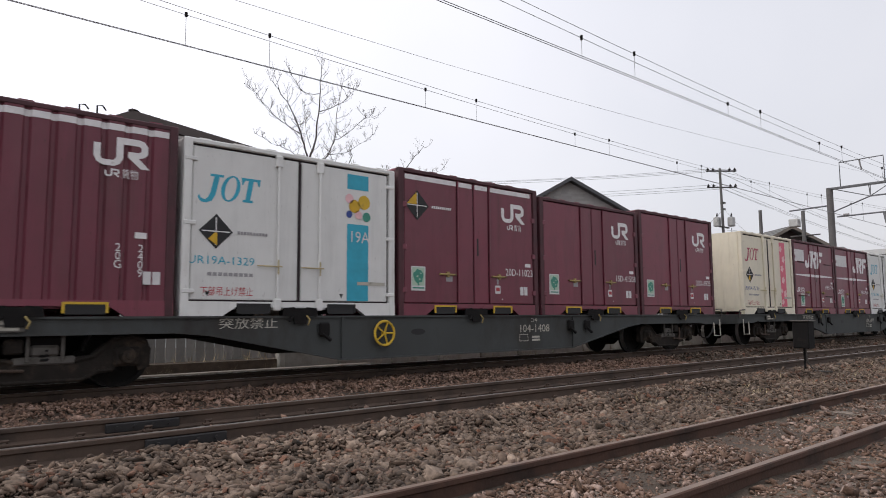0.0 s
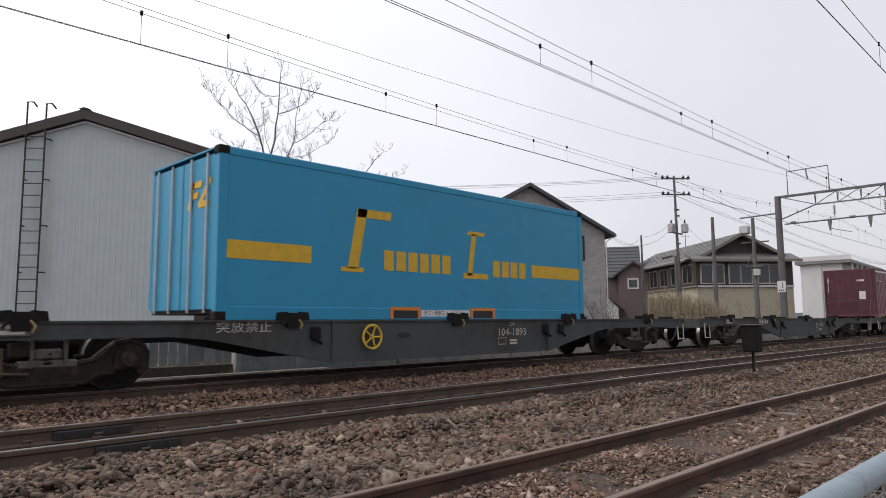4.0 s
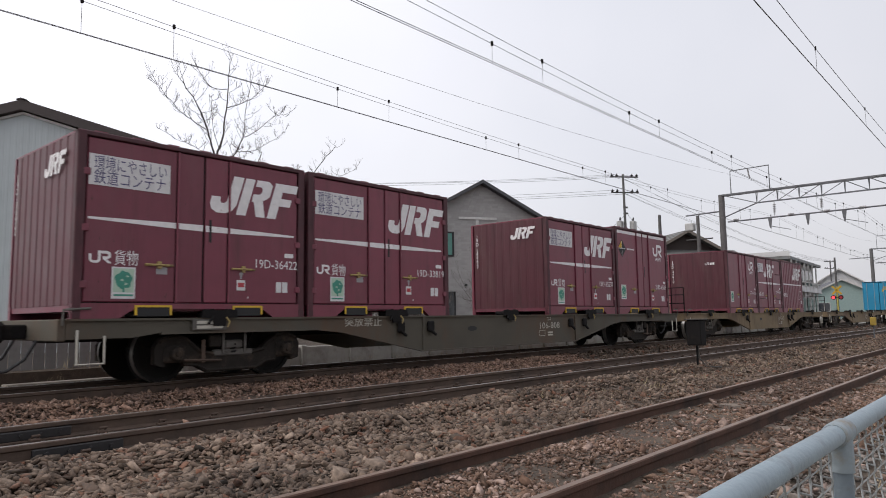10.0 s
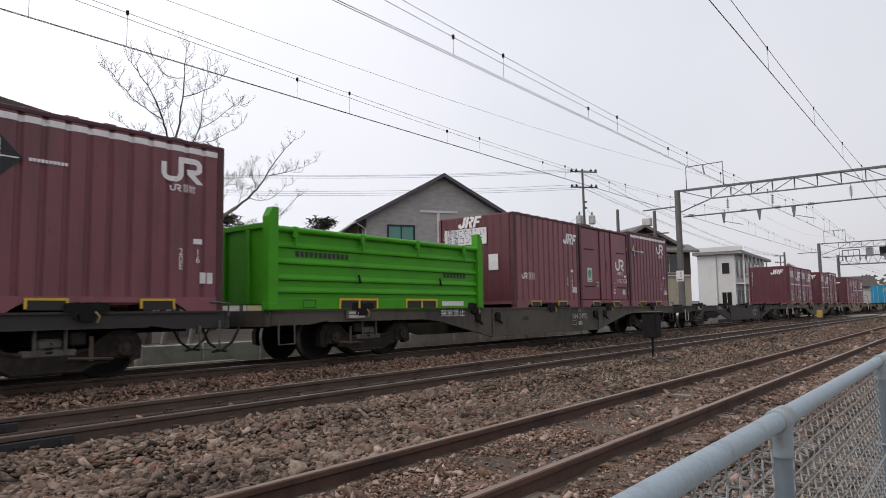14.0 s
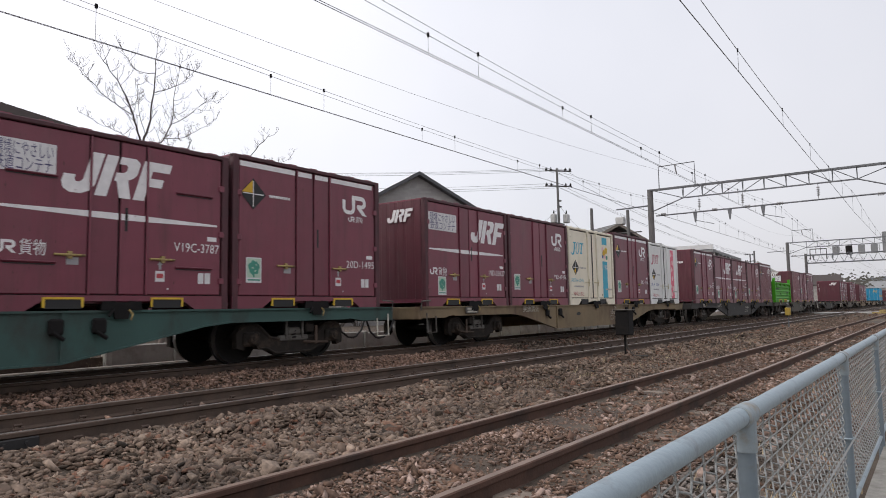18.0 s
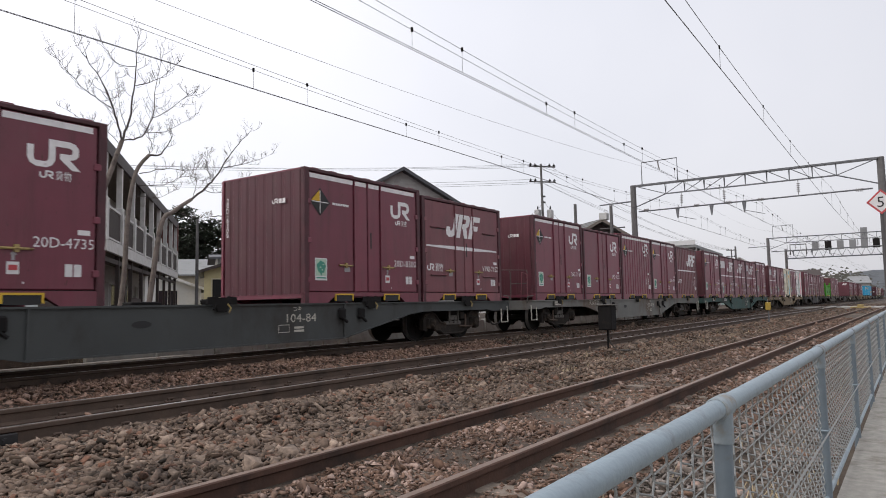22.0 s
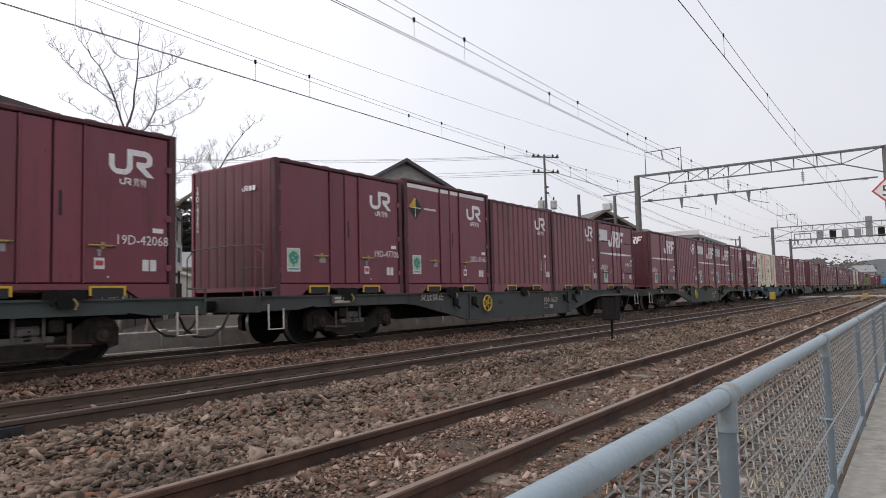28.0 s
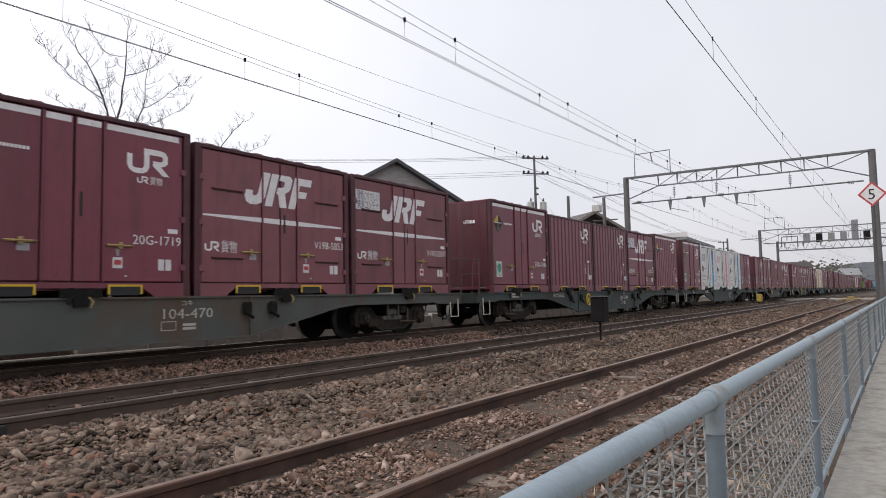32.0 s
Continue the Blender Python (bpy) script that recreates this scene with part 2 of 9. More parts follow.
# ---------------------------------------------------------------- mesh building
class Build:
    """Collects faces and makes one mesh of them."""

    def __init__(self):
        self.v, self.f = [], []

    def add(self, verts, faces):
        n = len(self.v)
        self.v += [tuple(p) for p in verts]
        self.f += [tuple(i + n for i in q) for q in faces]
        return self

    def box(self, x0, x1, y0, y1, z0, z1, c=0.0):
        """A box, with chamfered long edges when c is given."""
        if c <= 0:
            v = [(x, y, z) for x in (x0, x1) for y in (y0, y1) for z in (z0, z1)]
            return self.add(v, [(0, 1, 3, 2), (4, 6, 7, 5), (0, 4, 5, 1), (2, 3, 7, 6), (0, 2, 6, 4), (1, 5, 7, 3)])
        c = min(c, (x1 - x0) / 2.2, (y1 - y0) / 2.2, (z1 - z0) / 2.2)
        v, idx = [], {}
        for i, x in enumerate((x0, x1)):
            for j, y in enumerate((y0, y1)):
                for k, z in enumerate((z0, z1)):
                    sx, sy, sz = (c if i == 0 else -c), (c if j == 0 else -c), (c if k == 0 else -c)
                    for a, p in enumerate(((x, y + sy, z + sz), (x + sx, y, z + sz), (x + sx, y + sy, z))):
                        idx[i, j, k, a] = len(v)
                        v.append(p)
        f = []
        for i in (0, 1):
            q = [idx[i, 0, 0, 0], idx[i, 1, 0, 0], idx[i, 1, 1, 0], idx[i, 0, 1, 0]]
            f.append(q if i else q[::-1])
            q = [idx[0, i, 0, 1], idx[0, i, 1, 1], idx[1, i, 1, 1], idx[1, i, 0, 1]]
            f.append(q if i else q[::-1])
            q = [idx[0, 0, i, 2], idx[1, 0, i, 2], idx[1, 1, i, 2], idx[0, 1, i, 2]]
            f.append(q if i else q[::-1])
        for i in (0, 1):
            for j in (0, 1):
                q = [idx[i, j, 0, 0], idx[i, j, 1, 0], idx[i, j, 1, 1], idx[i, j, 0, 1]]
                f.append(q if (i ^ j) else q[::-1])
                q = [idx[i, 0, j, 2], idx[i, 1, j, 2], idx[i, 1, j, 0], idx[i, 0, j, 0]]
                f.append(q if (i ^ j) else q[::-1])
                q = [idx[0, i, j, 1], idx[1, i, j, 1], idx[1, i, j, 2], idx[0, i, j, 2]]
                f.append(q if (i ^ j) else q[::-1])
                for k in (0, 1):
                    q = [idx[i, j, k, 0], idx[i, j, k, 1], idx[i, j, k, 2]]
                    f.append(q if (i ^ j ^ k) else q[::-1])
        return self.add(v, f)

    def prism(self, outline, axis, a, b):
        """A closed outline of (u, v), pushed along an axis from a to b. For "y" u is x and v is z; for "x" u is y, v is z; for "z" u is x, v is y."""
        put = {"y": lambda u, v, w: (u, w, v), "x": lambda u, v, w: (w, u, v), "z": lambda u, v, w: (u, v, w)}[axis]
        n = len(outline)
        v = [put(*p, a) for p in outline] + [put(*p, b) for p in outline]
        f = [tuple(range(n)), tuple(range(2 * n - 1, n - 1, -1))]
        f += [(i, i + n, (i + 1) % n + n, (i + 1) % n) for i in range(n)]
        return self.add(v, f)

    def sheet(self, outline, y):
        """A flat outline of (x, z) that faces -y."""
        return self.add([(u, y, v) for u, v in outline], [tuple(range(len(outline)))])

    def rod(self, points, r, n=6, closed=False):
        """A round rod along points; r may be one radius or one for each point."""
        pts = [Vector(p) for p in points]
        rs = r if isinstance(r, (list, tuple)) else [r] * len(pts)
        v, f = [], []
        side = None
        for i, p in enumerate(pts):
            d = (pts[min(i + 1, len(pts) - 1)] - pts[max(i - 1, 0)])
            if d.length < 1e-9:
                d = Vector((0, 0, 1))
            d.normalize()
            if side is None or abs(side.dot(d)) > 0.95:
                side = d.cross(Vector((0, 0, 1)) if abs(d.z) < 0.9 else Vector((1, 0, 0))).normalized()
            side = (side - d * side.dot(d)).normalized()
            up = d.cross(side)
            for k in range(n):
                a = 2 * math.pi * k / n
                v.append(p + (side * math.cos(a) + up * math.sin(a)) * rs[i])
        for i in range(len(pts) - 1):
            for k in range(n):
                k2 = (k + 1) % n
                f.append((i * n + k, i * n + k2, (i + 1) * n + k2, (i + 1) * n + k))
        f.append(tuple(range(n - 1, -1, -1)))
        f.append(tuple(range((len(pts) - 1) * n, len(pts) * n)))
        return self.add(v, f)

    def disc(self, centre, r, thick, axis="y", n=20, r2=None):
        c = Vector(centre)
        d = {"x": Vector((1, 0, 0)), "y": Vector((0, 1, 0)), "z": Vector((0, 0, 1))}[axis]
        r2 = r if r2 is None else r2
        return self.rod([c - d * thick / 2, c + d * thick / 2], [r, r2], n)

    def ring(self, centre, r, w, axis="y", n=24, m=6):
        c = Vector(centre)
        v, f = [], []
        for i in range(n):
            a = 2 * math.pi * i / n
            for k in range(m):
                b = 2 * math.pi * k / m
                rr, h = r + w * math.cos(b), w * math.sin(b)
                if axis == "y":
                    q = (rr * math.cos(a), h, rr * math.sin(a))
                elif axis == "x":
                    q = (h, rr * math.cos(a), rr * math.sin(a))
                else:
                    q = (rr * math.cos(a), rr * math.sin(a), h)
                v.append(c + Vector(q))
        for i in range(n):
            for k in range(m):
                i2, k2 = (i + 1) % n, (k + 1) % m
                f.append((i * m + k, i2 * m + k, i2 * m + k2, i * m + k2))
        return self.add(v, f)

    def lathe(self, profile, centre, axis="y", n=24):
        """A profile of (radius, along) turned round an axis."""
        c = Vector(centre)
        v, f = [], []
        m = len(profile)
        for i in range(n):
            a = 2 * math.pi * i / n
            for r, h in profile:
                q = (r * math.cos(a), h, r * math.sin(a)) if axis == "y" else (r * math.cos(a), r * math.sin(a), h)
                v.append(c + Vector(q))
        for i in range(n):
            i2 = (i + 1) % n
            for k in range(m - 1):
                f.append((i * m + k, i * m + k + 1, i2 * m + k + 1, i2 * m + k))
        return self.add(v, f)

    def turned(self, m):
        self.v = [tuple(m @ Vector(p)) for p in self.v]
        return self

    def mesh(self, name, mat, smooth=False):
        me = bpy.data.meshes.new(name)
        me.from_pydata(self.v, [], self.f)
        me.materials.append(mat)
        bm = bmesh.new()
        bm.from_mesh(me)
        bmesh.ops.recalc_face_normals(bm, faces=bm.faces)
        bm.to_mesh(me)
        bm.free()
        if smooth:
            for poly in me.polygons:
                poly.use_smooth = True
            me.set_sharp_from_angle(angle=radians(40))
        return me


def part(name, shape, mat, parent, label="", smooth=False, at=None):
    """One mesh object under a thing or a part. shape: a Build or a ready mesh."""
    me = shape.mesh(name, mat, smooth) if isinstance(shape, Build) else shape
    ob = new(name, me)
    ob.parent = parent
    if at is not None:
        ob.matrix_basis = at
    if label:
        ob["label"] = label
    return ob


def thing(name, label, category, group="", kind="", at=None):
    ob = new(name)
    ob.empty_display_size = 0.2
    tagged(ob, label, category, group, kind)
    if at is not None:
        ob.matrix_basis = at
    return ob


def solid(name, shape, mat, label="", category="", group="", kind="", smooth=False, at=None):
    """A top-level thing of one mesh."""
    ob = new(name, shape.mesh(name, mat, smooth))
    tagged(ob, label, category, group, kind)
    if at is not None:
        ob.matrix_basis = at
    return ob


LETTERS = {}


def lettering(text, height, mat, width=None, align="LEFT", vertical=False):
    """A flat mesh of a text that faces -y; x to the right and z up."""
    key = (text, height, mat.name, width, align, vertical)
    if key in LETTERS:
        return LETTERS[key]
    cu = bpy.data.curves.new("lettering", "FONT")
    cu.body = "\n".join(text) if vertical else text
    cu.size = height / 0.7
    cu.align_x = "CENTER" if vertical else align
    cu.space_line = 0.72 if vertical else 1.0
    cu.resolution_u = 2
    ob = bpy.data.objects.new("lettering", cu)
    scene.collection.objects.link(ob)
    me = bpy.data.meshes.new_from_object(ob)
    bpy.data.objects.remove(ob)
    me.transform(Matrix.Rotation(radians(90), 4, "X"))
    if width:
        xs = [v.co.x for v in me.vertices]
        if xs and max(xs) > min(xs):
            me.transform(Matrix.Diagonal((width / (max(xs) - min(xs)), 1, 1, 1)))
    me.materials.clear()
    me.materials.append(mat)
    LETTERS[key] = me
    return me


def quad(x0, x1, z0, z1, slant=0.0):
    return [(x0, z0), (x1, z0), (x1 + slant, z1), (x0 + slant, z1)]


def word_bars(w, h, n):
    """Plain bars where small writing stands."""
    s = w / n
    return [quad(i * s, i * s + s * 0.78, 0, h) for i in range(n)]


YT, ZR = 10.47, 0.10            # centre line and rail top of the train's track
DECK = 0.94                     # deck above the rail
PITCH, SLOT = 20.4, 3.735
MESHES = {}


def shared(key, make):
    """One mesh for all alike pieces."""
    if key not in MESHES:
        MESHES[key] = make()
    return MESHES[key]


# ---------------------------------------------------------------- ground and tracks
SOIL = material("ground_soil", (0.062, 0.044, 0.031), 0.95, grain=0.35, scale=9, stain=(0.125, 0.097, 0.07), stain_at=0.52, stain_scale=0.9, bump=0.8, bump_scale=45)
RAIL = material("rusty_rail", (0.086, 0.058, 0.043), 0.8, 0.1, grain=0.2, scale=6, stain=(0.040, 0.028, 0.022), stain_at=0.5, stain_scale=2, bump=0.15)
RAIL_RUST = material("siding_rail_rust", (0.088, 0.046, 0.032), 0.85, 0.1, grain=0.25, scale=6, stain=(0.042, 0.026, 0.020), stain_at=0.5, stain_scale=2, bump=0.2)
RAIL_TOP = material("rail_running_face", (0.42, 0.39, 0.37), 0.35, 0.85, grain=0.1, scale=4, bump=0.02)
RAIL_TOP_RUST = material("siding_running_face", (0.22, 0.155, 0.12), 0.5, 0.5, grain=0.2, scale=5, bump=0.05)
SLEEPER = material("concrete_sleeper", (0.15, 0.125, 0.10), 0.9, stain=(0.14, 0.10, 0.07), stain_at=0.5, stain_scale=3, bump=0.3, vary=0.15)
TIMBER = material("weathered_timber_sleeper", (0.155, 0.125, 0.10), 0.95, grain=0.3, scale=12, stain=(0.10, 0.07, 0.05), stain_at=0.5, stain_scale=4, bump=0.5, vary=0.2)
CONCRETE = material("grey_concrete", (0.36, 0.35, 0.33), 0.9, stain=(0.23, 0.215, 0.19), stain_at=0.52, stain_scale=1.5, bump=0.25)

TRACKS = [(2.665, 0.0, True), (6.50, 0.06, False), (YT, ZR, False)]   # centre, rail top, rusty siding


def ground_height(x, y):
    """Gently raised beds under the tracks, a low yard behind them."""
    z = -0.17
    for yc, top, siding in TRACKS:
        d = abs(y - yc)
        z = max(z, (top - 0.15) - max(0.0, d - 1.25) * 0.45) if not siding else z
        if not siding and d < 0.47:
            z = top - 0.215
    if abs(y - TRACKS[0][0]) < 1.7:
        z = -0.115
    if y > 13.3:
        z = 0.15
    if y < 0.2:
        z = -0.07
    return z


def lay_ground():
    ys = [-1500, -300, -60, -12, -4, 0.15, 0.2, 0.8, 1.4, 2.0, 2.6, 3.2, 3.8, 4.2, 4.6, 5.0, 5.4, 5.8, 5.94, 6.06, 6.5, 6.94, 7.06, 7.4, 7.8, 8.2, 8.6, 9.0, 9.4, 9.91, 10.03, 10.47, 10.91, 11.03, 11.4, 11.8, 12.2, 12.7, 13.28, 13.32, 15, 20, 30, 50, 90, 200, 600, 2500]
    xs = [-1500, -400, -120, -40, -15] + [-8 + i * 0.8 for i in range(70)] + [52, 60, 70, 85, 100, 130, 170, 220, 300, 420, 600, 1000, 2600]
    v = []
    for x in xs:
        for y in ys:
            n = 0.0
            if 0.3 < y < 13 and -9 < x < 60:
                n = 0.035 * noise.noise(Vector((x * 0.9, y * 0.9, 0))) + 0.02 * noise.noise(Vector((x * 2.3, y * 2.3, 5)))
            v.append((x, y, ground_height(x, y) + n))
    m = len(ys)
    f = [(i * m + j, (i + 1) * m + j, (i + 1) * m + j + 1, i * m + j + 1) for i in range(len(xs) - 1) for j in range(m - 1)]
    b = Build()
    b.v, b.f = v, f
    solid("ground", b, SOIL, "brown soil and fine gravel yard", "ground", kind="structure")


lay_ground()


def lay_track(yc, top, siding, name):
    t = thing(name, ("rusty siding track on old timber sleepers" if siding else "main-line track with brown rails on ballast"), "track", kind="structure")
    x0, x1 = -30.0, 900.0
    side, face = (RAIL_RUST, RAIL_TOP_RUST) if siding else (RAIL, RAIL_TOP)
    for s in (-1, 1):
        y = yc + s * (1.067 / 2 + 0.0325)
        o = [(y - 0.064, top - 0.153), (y + 0.064, top - 0.153), (y + 0.064, top - 0.142), (y + 0.012, top - 0.122), (y + 0.009, top - 0.05),
             (y + 0.032, top - 0.036), (y + 0.0325, top - 0.006), (y + 0.026, top), (y - 0.026, top), (y - 0.0325, top - 0.006), (y - 0.032, top - 0.036), (y - 0.009, top - 0.05), (y - 0.012, top - 0.122), (y - 0.064, top - 0.142)]
        r = part("rail", Build().prism(o, "x", x0, x1), side, t)
        part("running_face", Build().box(x0, x1, y - 0.024, y + 0.024, top - 0.002, top + 0.0015), face, r)
    return t


T_SIDING = lay_track(*TRACKS[0], "siding_track")
T_NEAR = lay_track(*TRACKS[1], "near_track")
T_FAR = lay_track(*TRACKS[2], "far_track")

# ---------------------------------------------------------------- masts and wires
MAST = material("mast_steel", (0.10, 0.095, 0.095), 0.7, 0.3, stain=(0.15, 0.10, 0.07), stain_at=0.6, stain_scale=2, bump=0.15)
MAST_C = material("mast_concrete", (0.13, 0.125, 0.125), 0.85, stain=(0.09, 0.085, 0.08), stain_at=0.5, stain_scale=1.2, bump=0.15)
GALV = material("galvanised_steel", (0.15, 0.155, 0.165), 0.6, 0.4, grain=0.1, bump=0.1)
INSUL = material("porcelain_insulator", (0.20, 0.19, 0.19), 0.3, bump=0.0)
WIRE = material("dark_wire", (0.13, 0.13, 0.135), 0.6, 0.5, bump=0.0)


def gantry(x, y0=13.2, y1=0.85, top=7.73):
    """A portal over the tracks: two posts and a lattice beam with hangers and insulators."""
    g = thing("catenary_portal", "dark steel catenary portal with a lattice beam", "portal", "catenary portals")
    for y in (y0, y1):
        part("post", Build().rod([(x, y, -0.2), (x, y, top + 0.03)], [0.19, 0.165], 12), MAST_C, g, smooth=True)
    zt, zb = top - 0.02, top - 0.65
    for yy in (-0.16, 0.16):
        part("top_chord", Build().box(x + yy - 0.035, x + yy + 0.035, y1 + 0.1, y0 - 0.1, zt - 0.04, zt + 0.04), GALV, g)
    part("bottom_chord", Build().box(x - 0.035, x + 0.035, y1 + 1.9, y0 - 1.9, zb - 0.035, zb + 0.035), GALV, g)
    for s, yp, yq in ((1, y0 - 0.12, y0 - 1.9), (-1, y1 + 0.12, y1 + 1.9)):
        part("brace", Build().rod([(x, yp, zt - 1.25), (x, yq, zb)], 0.035, 6), GALV, g)
        part("brace", Build().rod([(x, yp, zt), (x, yq, zb)], 0.025, 6), GALV, g)
    n = 8
    ys = [y1 + 1.9 + (y0 - y1 - 3.8) * i / n for i in range(n + 1)]
    for i, y in enumerate(ys):
        part("lattice_post", Build().rod([(x, y, zb), (x - 0.14, y, zt)], 0.022, 5).rod([(x, y, zb), (x + 0.14, y, zt)], 0.022, 5), GALV, g)
        if i < n:
            a, b = (zb, zt) if i < n / 2 else (zt, zb)
            part("lattice_diagonal", Build().rod([(x, y, a), (x, ys[i + 1], b)], 0.022, 5), GALV, g)
    # upper frame for the feeder
    fr = Build().rod([(x, y0 - 0.55, zt), (x, y0 - 0.55, zt + 1.35), (x, y0 - 2.6, zt + 1.38), (x, y0 - 2.6, zt)], 0.032, 6)
    part("feeder_frame", fr, GALV, g)
    part("feeder_insulator", Build().rod([(x, y0 - 1.5, zt + 1.36), (x, y0 - 1.55, zt + 1.0), (x, y0 - 1.6, zt + 0.8)], 0.04, 6), INSUL, g)
    # lower cross bar that carries the wire supports
    zc = top - 1.5
    part("cross_bar", Build().rod([(x, y0 - 0.3, zc - 0.05), (x, y1 + 0.4, zc + 0.02)], 0.04, 8), GALV, g)
    for y in (y0 - 0.75, y1 + 0.95, 9.6, 7.9, 6.3):
        ins = Build()
        for q in range(4):
            ins.disc((x, y - 0.1 + 0.075 * q, zc), 0.085, 0.035, "y", 10)
        part("insulator", ins, INSUL, g)
    for y in (10.43, 8.14, 4.5):
        ins = Build().rod([(x, y, zb), (x, y, zc + 0.03)], 0.016, 6)
        for q in range(5):
            ins.disc((x, y, zc + 0.24 + 0.1 * q), 0.075, 0.035, "z", 10)
        part("insulator", ins, INSUL, g)
    for y, arm in ((10.68, -1.0), (8.83, 0), (7.14, -1.0)):
        part("drop_bracket", Build().prism([(y - 0.12, zc), (y + 0.12, zc), (y + 0.03, zc - 0.62), (y - 0.03, zc - 0.62)], "x", x - 0.02, x + 0.02), GALV, g)
        if arm:
            part("steady_arm", Build().rod([(x, y, zc - 0.5), (x, y + arm, zc - 0.78)], 0.018, 5), GALV, g)
    # outrigger with a small fitting, behind the post
    part("outrigger", Build().rod([(x, y0, top - 0.9), (x, y0 + 2.1, top - 0.95)], 0.045, 6), GALV, g)
    return g


for gx in (39.37, 84.5):
    portal = gantry(gx)
    if gx < 50:
        nb = part("mast_board", Build().box(gx - 0.215, gx - 0.20, 12.98, 13.40, 2.47, 3.08), WHITE_PAINT, portal, "white mast number board")
        part("figure", lettering("1", 0.30, BLACK_INK_AND_SHADE), None, nb, at=Matrix.Translation((gx - 0.22, 13.24, 2.70)) @ Matrix.Rotation(radians(-90), 4, "Z"))
        bars = Build()
        for o in word_bars(0.3, 0.08, 3):
            bars.sheet(o, 0)
        part("board_bars", bars, SLATE, nb, at=Matrix.Translation((gx - 0.22, 13.34, 2.53)) @ Matrix.Rotation(radians(-90), 4, "Z"))


SPAN = 45.13
OVERHEAD = [(YT, 5.30, 5.61), (6.5, 5.13, 5.385), (2.66, 5.40, 5.81)]   # place, contact wire, lowest of the messenger


def messenger_height(low, x):
    u = ((x - 39.37) / SPAN) % 1.0
    return low + 0.62 * ((2 * u - 1) ** 2)


def catenary(yc, contact, low, label, twin=True, x0=-40.0, x1=400.0):
    """One or two contact wires and messengers, with droppers."""
    c = thing("overhead_wire", label, "overhead wire", "overhead wires")
    pairs = (((-0.05, 0.0), (-0.08, 0.085)) if yc > 8 else ((-0.11, 0.0), (-0.16, 0.115))) if twin else ((0.0, 0.0),)
    drift = 0.0 if twin else 0.0105                    # the siding's wire runs a little aslant
    side = lambda y, x: y + drift * (min(x, 39.37) - 10.4)
    for k, (dy, dz) in enumerate(pairs):
        y = yc + dy
        part("contact_wire", Build().rod([(x0, side(y, x0), contact), (39.37, side(y, 39.37), contact), (x1, side(y, x1), contact)], 0.0055 if twin else 0.008, 5), WIRE, c)
        pts = [(x, side(y, x), messenger_height(low + dz, x)) for x in (x0 + (x1 - x0) * i / 160 for i in range(161))]
        part("messenger_wire", Build().rod(pts, 0.0045 if twin else 0.006, 5), WIRE, c)
        for i in range(14):
            x = (3.92, 5.35)[k] + 4.95 * i - (0.1 if yc < 9 else 0)
            zt = messenger_height(low + dz, x)
            d = part("dropper", Build().rod([(x, side(y, x), contact), (x, side(y, x), zt)], 0.004, 4), WIRE, c)
            part("dropper_clip", Build().rod([(x, side(y, x), zt - 0.03), (x, side(y, x), zt + 0.04)], 0.024 if twin else 0.015, 6), BLACK_STEEL, d)
    return c


for (yc, contact, low), where in zip(OVERHEAD, ("the train's track", "the near track", "the siding")):
    catenary(yc, contact, low, "contact and messenger wires over " + where, yc > 3)

# ---------------------------------------------------------------- fence on the near side
FENCE = material("pale_blue_fence_paint", (0.235, 0.290, 0.325), 0.5, 0.2, grain=0.12, scale=8, stain=(0.135, 0.145, 0.145), stain_at=0.56, stain_scale=11, bump=0.12, bump_scale=60)
TEE = material("weathered_tee_joint", (0.225, 0.265, 0.285), 0.65, grain=0.12, scale=30, stain=(0.20, 0.17, 0.13), stain_at=0.5, stain_scale=18, bump=0.2)
# fence paint darkened for the posts' shaded side, with some weather stains
FENCE_POST_SHADED = material("shaded_fence_post", (0.150, 0.185, 0.212), 0.6, 0.1, grain=0.15, scale=9, stain=(0.14, 0.13, 0.11), stain_at=0.58, stain_scale=7, bump=0.15, bump_scale=60)
MESH_WIRE = material("galvanised_mesh_wire", (0.27, 0.275, 0.265), 0.6, 0.3, bump=0.0)


def fence():
    f = thing("chain_link_fence", "pale blue tube fence with chain-link mesh", "fence")
    yf, zt, zb = 0.297, 0.714, -0.02
    posts = [1.89 + 2.06 * i for i in range(-2, 22)]
    part("top_tube", Build().rod([(posts[0], yf, zt), (posts[-1], yf, zt)], 0.0228, 18), FENCE, f, smooth=True)
    part("bottom_tube", Build().rod([(posts[0], yf, zb + 0.03), (posts[-1], yf, zb + 0.03)], 0.012, 8), FENCE, f, smooth=True)
    for x in posts:
        p = part("post", shared("fpost", lambda: Build().rod([(0, yf, -0.3), (0, yf, zt)], 0.0225, 12).mesh("post", FENCE_POST_SHADED, True)), None, f, at=Matrix.Translation((x, 0, 0)))
        part("tee_joint", shared("ftee", lambda: Build().rod([(-0.05, yf, zt), (-0.047, yf, zt), (0.047, yf, zt), (0.05, yf, zt)], [0.0245, 0.0275, 0.0275, 0.0245], 20).rod([(0, yf, zt - 0.085), (0, yf, zt)], 0.027, 14).mesh("tee_joint", TEE, True)), None, p)
        part("mesh_clip", shared("fclip", lambda: Build().ring((0, yf, 0.33), 0.03, 0.006, "z", 12, 5).mesh("mesh_clip", FENCE)), None, p)
    # woven mesh
    part("middle_wire", Build().rod([(posts[0], yf - 0.03, 0.33), (posts[-1], yf - 0.03, 0.33)], 0.004, 5), MESH_WIRE, f)
    return f, posts, yf, zt, zb


